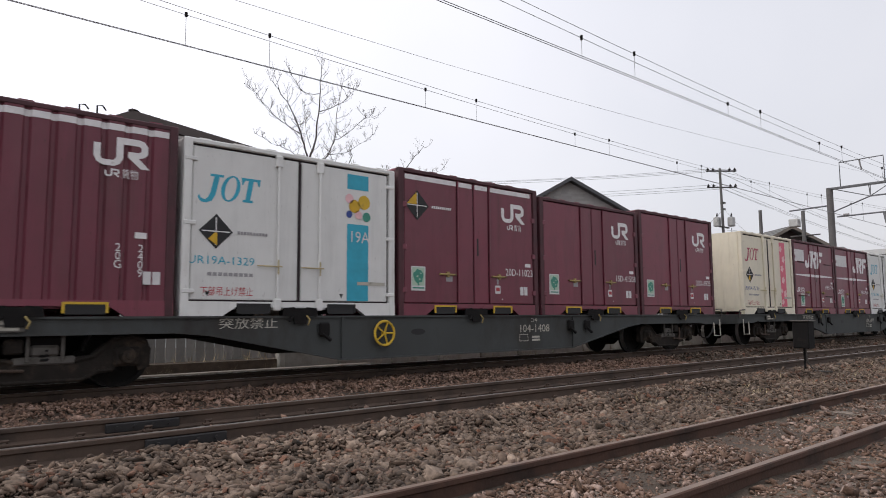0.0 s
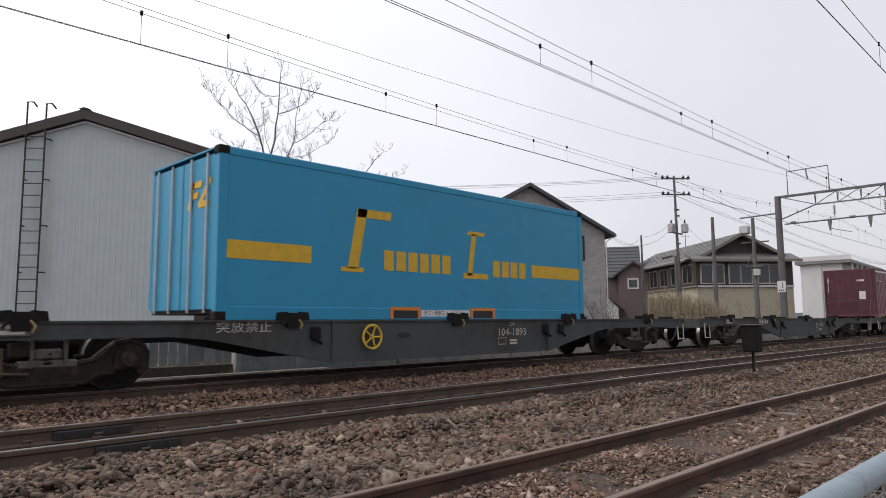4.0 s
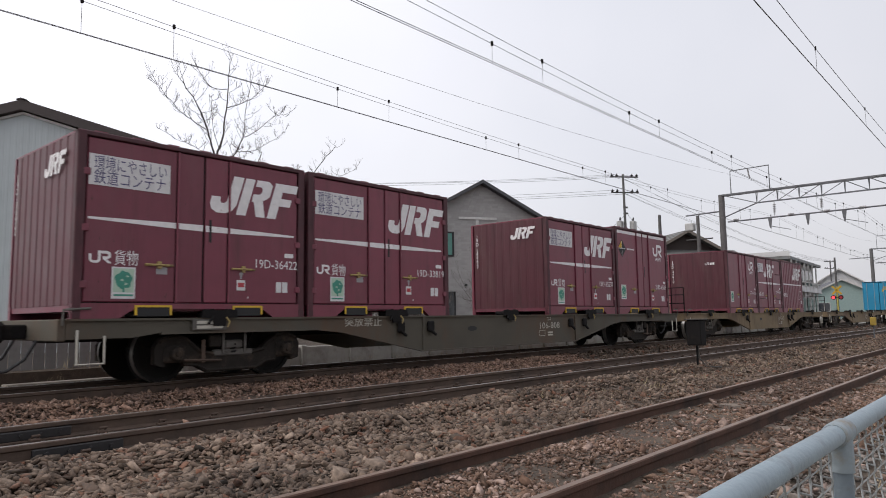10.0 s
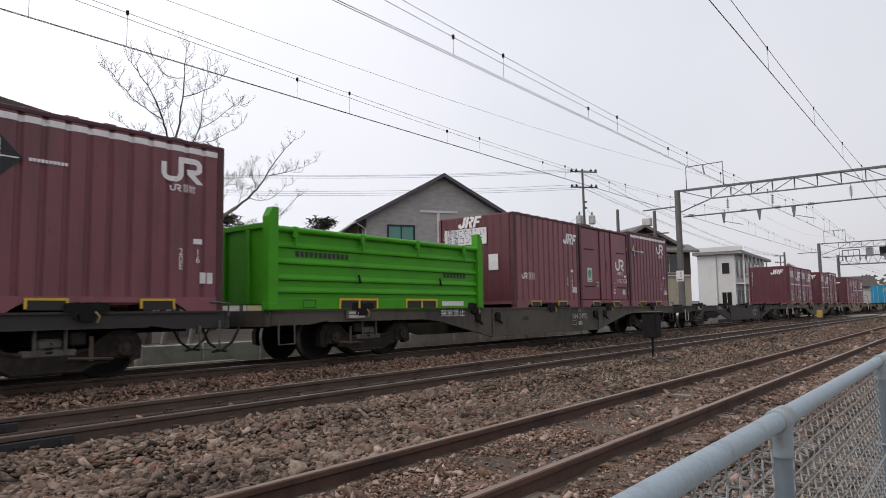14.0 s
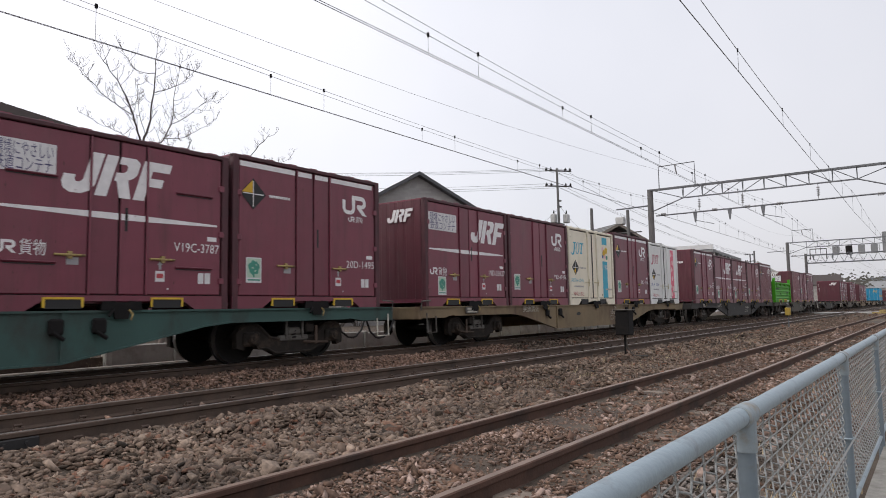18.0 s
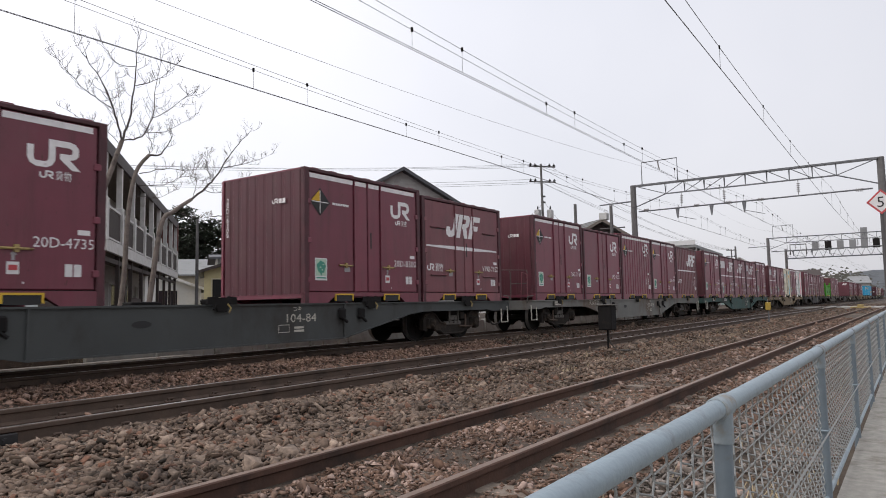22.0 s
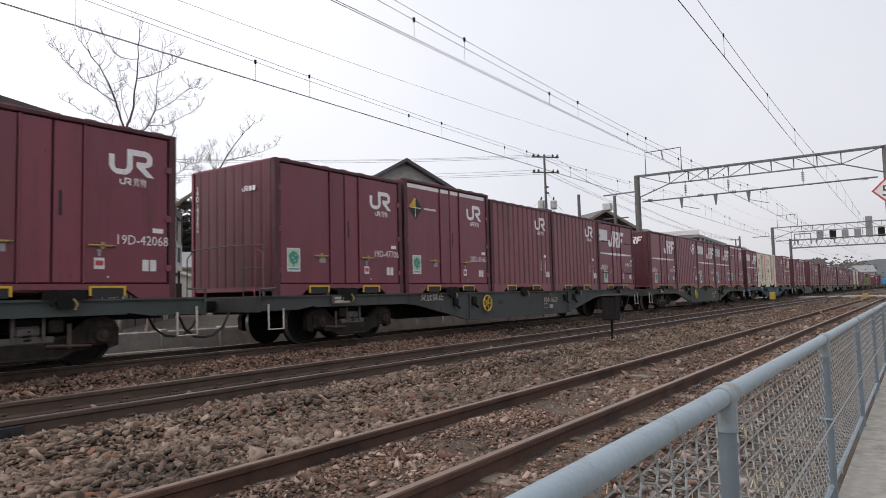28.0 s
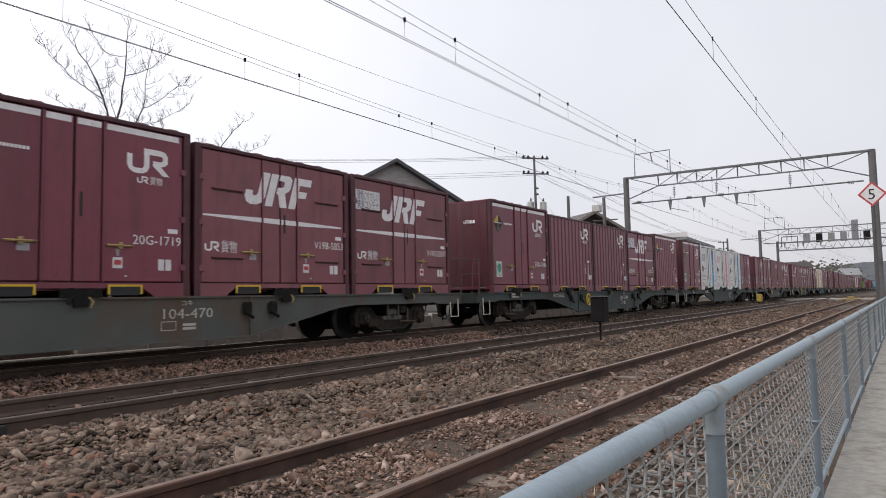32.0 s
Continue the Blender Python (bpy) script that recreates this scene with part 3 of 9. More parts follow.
PAVING = material("worn_concrete_paving", (0.30, 0.285, 0.255), 0.95, grain=0.22, scale=16, stain=(0.15, 0.135, 0.108), stain_at=0.5, stain_scale=3.2, bump=0.5, bump_scale=50)
FENCE_DATA = fence()
solid("pavement", Build().box(-60, 400, -3.0, 0.285, -0.4, -0.055), PAVING, "worn grey concrete pavement behind the fence", "pavement", kind="structure")


# ---------------------------------------------------------------- buildings
CLAD = material("pale_corrugated_cladding", (0.41, 0.452, 0.462), 0.6, grain=0.06, scale=2, stain=(0.35, 0.37, 0.36), stain_at=0.55, stain_scale=0.6, streak=0.7, bump=0.05)
ROOF_BROWN = material("brown_roof_edge", (0.058, 0.045, 0.043), 0.7, stain=(0.05, 0.04, 0.036), stain_at=0.5, stain_scale=2, bump=0.1)
WHITE_TRIM = material("chalky_white_trim", (0.58, 0.57, 0.55), 0.7, stain=(0.36, 0.33, 0.29), stain_at=0.58, stain_scale=2.5, bump=0.08)
OLD_WALL = material("stained_pale_render", (0.40, 0.385, 0.355), 0.85, stain=(0.27, 0.25, 0.22), stain_at=0.5, stain_scale=1.2, bump=0.12)
DARK_WOOD = material("dark_brown_timber", (0.05, 0.038, 0.034), 0.8, bump=0.2)
CEIL = material("dingy_soffit_board", (0.20, 0.175, 0.15), 0.85, stain=(0.18, 0.15, 0.12), stain_at=0.55, stain_scale=1.5, bump=0.1)
BLACK_RAIL = material("black_railing", (0.03, 0.03, 0.032), 0.55, 0.3, bump=0.05)
RED_BOX = material("red_enamel", (0.42, 0.02, 0.035), 0.5, bump=0.03)
RED_PANEL = material("red_brown_panel", (0.16, 0.05, 0.04), 0.7, bump=0.1)
DARK_GLASS = glass("dark_window_glass", (0.022, 0.025, 0.028), 0.06)
SHADED = material("shaded_room_glass", (0.012, 0.012, 0.013), 0.35, bump=0.0, spec=0.2)
PALE_FRAME = material("cream_window_frame", (0.55, 0.50, 0.36), 0.7, bump=0.05)
TEAL_BLIND = material("teal_window_blind", (0.10, 0.255, 0.215), 0.45, grain=0.06, scale=3, bump=0.0)
SIDING = material("grey_block_siding", (0.335, 0.325, 0.32), 0.85, grain=0.10, scale=3, stain=(0.28, 0.27, 0.265), stain_at=0.55, stain_scale=1.1, bump=0.15, bump_scale=14)
ROOF_DARK = material("dark_grey_roofing", (0.07, 0.072, 0.078), 0.6, grain=0.12, scale=3, bump=0.15)
ROOF_GREY = material("grey_metal_roofing", (0.22, 0.225, 0.225), 0.6, grain=0.1, scale=2, stain=(0.15, 0.15, 0.145), stain_at=0.5, stain_scale=1, bump=0.1)
YELLOW_WALL = material("pale_yellow_render", (0.52, 0.46, 0.26), 0.85, grain=0.06, stain=(0.42, 0.37, 0.22), stain_at=0.55, stain_scale=0.8, bump=0.08)
BEIGE_WALL = material("beige_mortar", (0.40, 0.36, 0.27), 0.9, grain=0.1, stain=(0.28, 0.25, 0.19), stain_at=0.52, stain_scale=0.9, bump=0.15)
BROWN_WALL = material("purple_brown_siding", (0.14, 0.105, 0.105), 0.85, grain=0.1, bump=0.1)
OFFICE = material("office_white_render", (0.60, 0.60, 0.60), 0.8, grain=0.05, stain=(0.50, 0.50, 0.49), stain_at=0.55, stain_scale=0.5, bump=0.05)


def corrugated(x0, x1, y, step, deep, top, z0, faces=-1):
    """An upright corrugated sheet along x; top(x) gives its height."""
    b = Build()
    n = int((x1 - x0) / step)
    v, f = [], []
    k = 0
    for i in range(n):
        s = x0 + i * step
        for u, d in ((0, 0), (step * 0.5, 0), (step * 0.62, deep), (step * 0.88, deep)):
            v += [(s + u, y + faces * d, z0), (s + u, y + faces * d, top(s + u))]
            k += 1
    v += [(x1, y, z0), (x1, y, top(x1))]
    k += 1
    f = [(2 * i, 2 * i + 2, 2 * i + 3, 2 * i + 1) for i in range(k - 1)]
    return b.add(v, f)


def sash(parent, x, z, w, h, y, frame_mat, pane_mat, n=2, depth=0.1, name="window", bars=0, t=0.06):
    """A window set in a wall that faces -y: frame, panes and mullions, all proud or recessed like a real one."""
    win = part(name, Build().box(x, x + w, y - 0.03, y + depth, z, z + t).box(x, x + w, y - 0.03, y + depth, z + h - t, z + h)
               .box(x, x + t, y - 0.03, y + depth, z + t, z + h - t).box(x + w - t, x + w, y - 0.03, y + depth, z + t, z + h - t), frame_mat, parent)
    pw = (w - 2 * t) / n
    for i in range(n):
        part("pane", Build().box(x + t + i * pw + 0.012, x + t + (i + 1) * pw - 0.012, y + 0.004 + 0.008 * (i % 2), y + 0.011 + 0.008 * (i % 2), z + t, z + h - t), pane_mat, win)
        if i:
            part("mullion", Build().box(x + t + i * pw - 0.03, x + t + i * pw + 0.03, y - 0.025, y + depth, z + t, z + h - t), frame_mat, win)
    for i in range(bars):
        zz = z + h * (i + 1) / (bars + 1)
        part("glazing_bar", Build().box(x + t, x + w - t, y - 0.02, y + 0.03, zz - 0.02, zz + 0.02), frame_mat, win)
    return win


def apartment_house():
    """Two storeys, clad gable end with a ladder, and an open gallery along the side."""
    h = thing("apartment_house", "old two-storey apartment house with pale cladding and an open gallery", "apartment house", at=pose(9.29, 19.93, 0, 0, 0, -39.5))
    ax, az_, ex, ez = -3.4, 7.55, 1.65, 5.98
    slope = (az_ - ez) / (ex - ax)
    L = 20.0
    roof_z = lambda x: az_ - slope * abs(x - ax)
    wall = part("end_wall", Build().prism([(-8.3, 0.1), (0, 0.1), (0, roof_z(0) - 0.34), (ax, az_ - 0.34), (-8.3, roof_z(-8.3) - 0.34)], "y", 0.03, 0.2), CLAD, h)
    cl = corrugated(-8.3, 0.0, 0.02, 0.17, 0.004, lambda x: roof_z(x) - 0.33, 0.1)
    part("cladding", cl, CLAD, wall)
    part("corner_trim", Build().box(-0.06, 0.04, -0.02, 0.06, 0.1, roof_z(0) - 0.33), CLAD, wall)
    part("verge_trim", Build().prism([(-8.4, roof_z(-8.4) - 0.40), (ax, az_ - 0.40), (0.0, roof_z(0) - 0.40), (0.0, roof_z(0) - 0.33), (ax, az_ - 0.33), (-8.4, roof_z(-8.4) - 0.33)], "y", -0.04, 0.02), WHITE_TRIM, wall)
    # roof slabs with deep brown verge
    for nm, xa, xb in (("roof", ax, ex), ("roof", ax, -8.45)):
        o = [(xa, az_), (xb, roof_z(xb)), (xb, roof_z(xb) - 0.30), (xa, az_ - 0.30)]
        part("roof_slab", Build().prism(o, "y", -0.18, L + 0.3), ROOF_BROWN, h)
    part("ridge_cap", Build().prism([(ax - 0.15, az_ + 0.0), (ax, az_ + 0.05), (ax + 0.15, az_ + 0.0)], "y", -0.2, L + 0.3), ROOF_BROWN, h)
    part("fascia", Build().box(ex - 0.02, ex + 0.06, -0.2, L + 0.3, ez - 0.42, ez - 0.05), ROOF_BROWN, h)
    part("side_wall", Build().box(-0.18, 0.0, 0.2, L, 0.1, roof_z(0) - 0.3), WHITE_TRIM, h)
    part("far_end", Build().prism([(-8.3, 0.1), (0, 0.1), (0, roof_z(0) - 0.34), (ax, az_ - 0.34), (-8.3, roof_z(-8.3) - 0.34)], "y", L - 0.15, L), CLAD, h)
    part("back_wall", Build().box(-8.3, -8.15, 0.2, L - 0.2, 0.1, roof_z(-8.3) - 0.32), OLD_WALL, h)
    # gallery
    part("gallery_floor", Build().box(0.0, ex + 0.02, 0.05, L, 2.86, 3.02), CEIL, h)
    part("gallery_edge", Build().box(ex - 0.02, ex + 0.08, -0.02, L, 2.70, 3.04), WHITE_TRIM, h, "pale stained beam at the gallery's edge")
    part("gallery_end_beam", Build().box(0.02, ex + 0.06, -0.02, 0.08, 2.84, 3.04), BLACK_RAIL, h)
    part("gallery_soffit", Build().box(0.0, ex - 0.02, 0.05, L, ez - 0.30, ez - 0.26), CEIL, h)
    gb = Build().prism([(0.0, ez - 0.28), (ex, ez - 0.28), (ex, roof_z(ex) - 0.30), (0.0, roof_z(0) - 0.32)], "y", -0.02, 0.05)
    part("gallery_gable_board", gb, WHITE_TRIM, h)
    part("soffit_slot", Build().box(0.2, 1.15, -0.035, -0.02, ez - 0.10, ez - 0.04), DARK_WOOD, h)
    posts = [0.06 + i * 2.46 for i in range(9)]
    for y in posts:
        part("gallery_post", Build().box(ex - 0.14, ex + 0.04, y - 0.07, y + 0.09, 3.02, ez - 0.3, 0.01), WHITE_TRIM, h)
        part("post_casing", Build().box(ex - 0.17, ex + 0.09, y - 0.11, y + 0.13, 3.0, 4.25, 0.012), WHITE_TRIM, h)
        part("lower_post", Build().box(ex - 0.13, ex - 0.01, y - 0.06, y + 0.06, 0.1, 2.72), DARK_WOOD, h)
    rl = part("railing", Build().box(ex - 0.03, ex + 0.03, 0.1, L - 0.1, 4.02, 4.09).box(ex - 0.03, ex + 0.03, 0.1, L - 0.1, 3.10, 3.15), WHITE_TRIM, h)
    for i in range(8):
        ya, yb = posts[i] + 0.14, posts[i + 1] - 0.12
        part("rail_panel", Build().box(ex - 0.02, ex + 0.01, ya, yb, 3.16, 3.98), DARK_WOOD, rl)
    er = part("end_railing", Build().box(0.05, ex - 0.15, -0.03, 0.02, 4.05, 4.11).box(0.05, ex - 0.15, -0.03, 0.02, 3.12, 3.17), BLACK_RAIL, h, "black steel end railing")
    for i in range(10):
        x = 0.1 + i * 0.145
        part("baluster", Build().box(x - 0.012, x + 0.012, -0.02, 0.01, 3.17, 4.05), BLACK_RAIL, er)
    # doors and windows behind the gallery, on both floors
    for fl, zz in ((0, 0.15), (1, 3.04)):
        for i in range(5):
            y = 0.9 + i * 3.9
            part("door", Build().box(0.0, 0.05, y, y + 0.85, zz, zz + 2.0, 0.01), DARK_WOOD if i % 2 else OLD_WALL, h)
            w = part("gallery_window", Build().box(0.0, 0.06, y + 1.3, y + 2.4, zz + 0.95, zz + 1.95), WHITE_TRIM, h)
            part("pane", Build().box(0.061, 0.07, y + 1.36, y + 2.34, zz + 1.0, zz + 1.9), DARK_GLASS, w)
            part("meter_box", Build().box(0.0, 0.14, y - 0.45, y - 0.15, zz + 1.1, zz + 1.55, 0.02), STEEL_GREY, h)
    part("fire_extinguisher_box", Build().box(0.87, 1.03, 1.0, 1.2, 3.98, 4.72, 0.03), RED_BOX, h, "red enamel box")
    rng = random.Random(77)
    for fl, zz in ((0, 0.12), (1, 3.02)):
        for i in range(12):
            y = 0.5 + i * 1.55 + rng.uniform(-0.3, 0.3)
            hh = rng.uniform(0.35, 1.25) if fl == 0 else rng.uniform(0.2, 0.6)
            if fl == 1 and i < 2:
                continue
            part("stored_crate", Build().box(0.06, 0.06 + rng.uniform(0.25, 0.55), y, y + rng.uniform(0.3, 0.7), zz, zz + hh, 0.02), rng.choice((DARK_WOOD, OLD_WALL, STEEL_GREY, CEIL, BLACK_RAIL)), h)
    for i in range(8):
        part("lower_screen", Build().box(ex - 0.09, ex - 0.05, posts[i] + 0.07, posts[i + 1] - 0.07, 0.1, 0.9 + 0.7 * rng.random()), rng.choice((DARK_WOOD, CEIL, DARK_WOOD)), h)
        part("tie_beam", Build().box(ex - 0.11, ex - 0.03, posts[i] + 0.06, posts[i + 1] - 0.06, 2.42, 2.56), DARK_WOOD, h)
    part("red_end_panel", Build().box(ex - 0.9, ex + 0.1, L - 0.3, L - 0.2, 4.15, ez - 0.25), RED_PANEL, h)
    part("porch_screen", Build().box(0.02, 1.5, -0.05, -0.01, 0.1, 1.35), DARK_WOOD, h)
    part("awning", Build().prism([(0.02, 2.0), (0.35, 1.85), (0.35, 1.80), (0.02, 1.94)], "y", 0.0, 0.7), CEIL, h)
    for i, x in enumerate((0.45, 0.95)):
        part("pipe", Build().rod([(x, 0.22, 0.1), (x, 0.22, 2.8)], 0.045, 8), STEEL_GREY if i % 2 else OLD_WALL, h)
    part("porch_window", Build().box(0.02, 0.5, 0.12, 0.16, 1.4, 2.0), BLACK_RAIL, h)
    part("dark_wallboard", Build().box(0.9, 1.35, 0.25, 0.3, 1.35, 1.9), DARK_WOOD, h)
    # ladder against the cladding
    ld = part("ladder", Build().rod([(-5.05, -0.16, 0.6), (-5.05, -0.16, 7.74), (-5.0, 0.08, 7.81), (-4.95, 0.22, 7.7)], 0.025, 6).rod([(-4.5, -0.16, 0.6), (-4.5, -0.16, 7.7), (-4.45, 0.08, 7.77), (-4.4, 0.22, 7.66)], 0.025, 6), BLACK_RAIL, h, "black steel roof ladder")
    for i in range(18):
        z = 0.9 + i * 0.36
        part("rung", Build().rod([(-5.05, -0.16, z), (-4.5, -0.16, z)], 0.014, 5), BLACK_RAIL, ld)
    for z in (1.2, 2.55, 3.95, 5.35, 6.6):
        part("ladder_bracket", Build().rod([(-5.05, -0.16, z), (-5.05, 0.03, z)], 0.02, 5).rod([(-4.5, -0.16, z), (-4.38, -0.06, z), (-4.38, 0.03, z)], 0.02, 5), BLACK_RAIL, ld)


apartment_house()


def gabled_house():
    """Grey two-storey gabled house with teal-blinded windows."""
    W, DEP, ev, ap = 8.95, 10.5, 5.98, 8.74
    h = thing("gabled_house", "grey block-sided two-storey gabled house with dark roof edges", "house", at=pose(26.53, 25.83, 0, 0, 0, -33.5))
    mid = 4.40
    sl = (ap - ev) / (W / 2 + 0.5)
    rz = lambda x: ap - sl * abs(x - mid) - 0.0
    wall = part("front_wall", Build().prism([(0, 0.1), (W, 0.1), (W, rz(W) - 0.22), (mid, ap - 0.22), (0, rz(0) - 0.22)], "y", 0.0, 0.2), SIDING, h)
    # courses of blocks: thin shadowed joints as grooves between proud strips
    b = Build()
    z = 0.3
    rowi = 0
    while z < ap - 0.4:
        xa = 0.02 if z < rz(0) - 0.3 else mid - (ap - 0.26 - z) / sl
        xb = W - 0.02 if z < rz(W) - 0.3 else mid + (ap - 0.26 - z) / sl
        x = xa - (0.17 if rowi % 2 else 0)
        while x < xb:
            x0_, x1_ = max(x + 0.006, xa), min(x + 0.344, xb)
            if x1_ - x0_ > 0.05:
                d = 0.008 + 0.007 * random.random()
                b.box(x0_, x1_, -d, 0.0, z + 0.006, z + 0.124)
            x += 0.35
        z += 0.13
        rowi += 1
    st = part("block_siding", b, material("grey_siding_block", (0.355, 0.345, 0.335), 0.85, grain=0.08, scale=3, bump=0.1, island=0.08), wall)
    tagged(st, kind="stuff")
    part("side_wall", Build().box(0.0, 0.2, 0.2, DEP, 0.1, rz(0) - 0.22), SIDING, h)
    part("side_wall", Build().box(W - 0.2, W, 0.2, DEP, 0.1, rz(W) - 0.22), SIDING, h)
    part("rear_wall", Build().prism([(0, 0.1), (W, 0.1), (W, rz(W) - 0.22), (mid, ap - 0.22), (0, rz(0) - 0.22)], "y", DEP - 0.2, DEP), SIDING, h)
    for s in (-1, 1):
        xe = mid + s * (W / 2 + 0.55)
        o = [(mid, ap), (xe, rz(xe)), (xe, rz(xe) - 0.2), (mid, ap - 0.2)]
        part("roof_slab", Build().prism(o, "y", -0.45, DEP + 0.4), ROOF_DARK, h)
        part("gutter", Build().rod([(xe + s * 0.05, -0.4, rz(xe) - 0.12), (xe + s * 0.05, DEP + 0.35, rz(xe) - 0.12)], 0.06, 8), WHITE_TRIM, h)
        xw = 0.0 if s < 0 else W
        part("downpipe", Build().rod([(xe, -0.3, rz(xe) - 0.15), (xw + s * 0.05, -0.05, rz(xe) - 0.45), (xw + s * 0.05, -0.05, 0.2)], 0.04, 6), WHITE_TRIM, h)
    for x, z, w, hh in ((1.17, 4.40, 1.58, 1.38), (6.12, 4.40, 1.56, 1.42)):
        sash(h, x, z, w, hh, -0.05, BLACK_RAIL, TEAL_BLIND, 2, t=0.09)
    sash(h, 1.30, 0.5, 1.5, 1.95, -0.05, BLACK_RAIL, DARK_GLASS, 2)
    sash(h, 4.42, 0.45, 0.72, 2.0, -0.05, BLACK_RAIL, DARK_GLASS, 1, name="door")
    part("gable_trim", Build().box(4.06, 4.22, -0.06, -0.02, 0.3, 6.5, 0.01), WHITE_TRIM, h)
    part("gable_trim", Build().box(3.05, 5.30, -0.065, -0.02, 6.5, 6.63, 0.01), WHITE_TRIM, h)
    part("wall_lamp", Build().box(3.35, 3.48, -0.12, -0.02, 2.75, 2.88, 0.02), BLACK_RAIL, h)
    for y, z, w in ((1.2, 4.2, 0.5), (3.4, 3.7, 0.35), (4.2, 3.7, 0.35), (6.6, 4.3, 0.8), (2.5, 1.0, 0.9)):
        wn_ = part("side_window", Build().box(-0.04, 0.03, y, y + w, z, z + 1.6), BLACK_RAIL, h)
        part("pane", Build().box(-0.05, -0.041, y + 0.05, y + w - 0.05, z + 0.06, z + 1.54), DARK_GLASS, wn_)
    return h


gabled_house()


def small_house(name, label, at, w, dep, ev, ap, wall_mat, roof_mat, over=0.5, ridge="y", windows=(), trim=WHITE_TRIM, mid=None, courses=0):
    """A gabled house that faces -y; windows: (x, z, w, h, panes)."""
    h = thing(name, label, "house", at=at)
    mid = w / 2 if mid is None else mid
    if ridge == "y":
        sl = (ap - ev) / max(mid, w - mid)
        rz = lambda x: ap - sl * abs(x - mid)
        o = [(0, 0.1), (w, 0.1), (w, rz(w) - 0.15), (mid, ap - 0.15), (0, rz(0) - 0.15)]
        part("front_wall", Build().prism(o, "y", 0, 0.15), wall_mat, h)
        part("rear_wall", Build().prism(o, "y", dep - 0.15, dep), wall_mat, h)
        part("side_wall", Build().box(0, 0.15, 0.15, dep - 0.15, 0.1, rz(0) - 0.15), wall_mat, h)
        part("side_wall", Build().box(w - 0.15, w, 0.15, dep - 0.15, 0.1, rz(w) - 0.15), wall_mat, h)
        for s in (-1, 1):
            xe = (0 - over) if s < 0 else (w + over)
            part("roof_slab", Build().prism([(mid, ap), (xe, rz(xe)), (xe, rz(xe) - 0.16), (mid, ap - 0.16)], "y", -over, dep + over), roof_mat, h)
            part("barge_board", Build().prism([(mid, ap + 0.01), (xe, rz(xe) + 0.01), (xe, rz(xe) - 0.2), (mid, ap - 0.2)], "y", -over - 0.04, -over), trim, h)
            for q in range(courses):
                u = (q + 0.5) / courses
                xx = mid + (xe - mid) * u
                part("roof_course", Build().box(xx - 0.04, xx + 0.04, -over, dep + over, rz(xx) - 0.02, rz(xx) + 0.03), roof_mat, h)
    else:
        part("front_wall", Build().box(0, w, 0, 0.15, 0.1, ev), wall_mat, h)
        part("rear_wall", Build().box(0, w, dep - 0.15, dep, 0.1, ev), wall_mat, h)
        o = [(0.15, 0.1), (dep - 0.15, 0.1), (dep - 0.15, ev), (dep / 2, ap - 0.16), (0.15, ev)]
        for x in (0, w - 0.15):
            part("side_wall", Build().prism(o, "x", x, x + 0.15), wall_mat, h)
        sl = (ap - ev) / (dep / 2)
        for s in (-1, 1):
            ye = -over if s < 0 else dep + over
            ze = ev - sl * over
            part("roof_slab", Build().prism([(dep / 2, ap), (ye, ze), (ye, ze - 0.15), (dep / 2, ap - 0.15)], "x", -over, w + over), roof_mat, h)
            for q in range(courses):
                u = (q + 0.5) / courses
                yy, zz = dep / 2 + (ye - dep / 2) * u, ap + (ze - ap) * u
                part("roof_course", Build().box(-over, w + over, yy - 0.04, yy + 0.04, zz - 0.02, zz + 0.035), roof_mat, h)
    for wx, wz, ww, wh, n in windows:
        sash(h, wx, wz, ww, wh, -0.02, trim, DARK_GLASS, n)
    return h


def yellow_house():
    h = small_house("yellow_bungalow", "pale yellow rendered bungalow with a dark sloping roof", pose(28.3, 38.7, 0, 0, 0, -37), 5.6, 8, 3.55, 4.5, YELLOW_WALL, ROOF_DARK, 0.4, "y", (), DARK_WOOD, mid=2.7)
    sash(h, 0.45, 1.65, 2.2, 1.35, -0.02, PALE_FRAME, SHADED, 3, t=0.08)
    sash(h, 4.1, 0.9, 0.5, 2.0, -0.02, DARK_WOOD, SHADED, 1)
    part("lean_to", Build().prism([(5.6, 0.1), (8.6, 0.1), (8.6, 2.6), (5.6, 3.4)], "y", 1.0, 6.0), YELLOW_WALL, h)
    part("lean_to_roof", Build().prism([(5.4, 3.52), (8.9, 2.62), (8.9, 2.5), (5.4, 3.4)], "y", 0.6, 6.4), ROOF_DARK, h)
    part("gate_screen", Build().box(3.2, 5.2, -0.6, -0.5, 0.1, 1.6), DARK_WOOD, h)


yellow_house()
small_house("rear_house", "pale house with a low grey roof behind the bungalow", pose(33.0, 43.5, 0, 0, 0, -35), 9.0, 7, 4.95, 5.35, OLD_WALL, ROOF_DARK, 0.6, "x", ((1.5, 2.6, 1.5, 1.1, 2),))
g = thing("garden_wall", "pale rendered garden wall beside the grey house", "wall", at=pose(25.2, 28.6, 0, 0, 0, -40))
part("wall_panel", Build().box(0, 4.6, 0, 0.15, 0.1, 2.15), OLD_WALL, g)
part("wall_cap", Build().box(-0.05, 4.65, -0.05, 0.2, 2.15, 2.25, 0.01), DARK_WOOD, g)


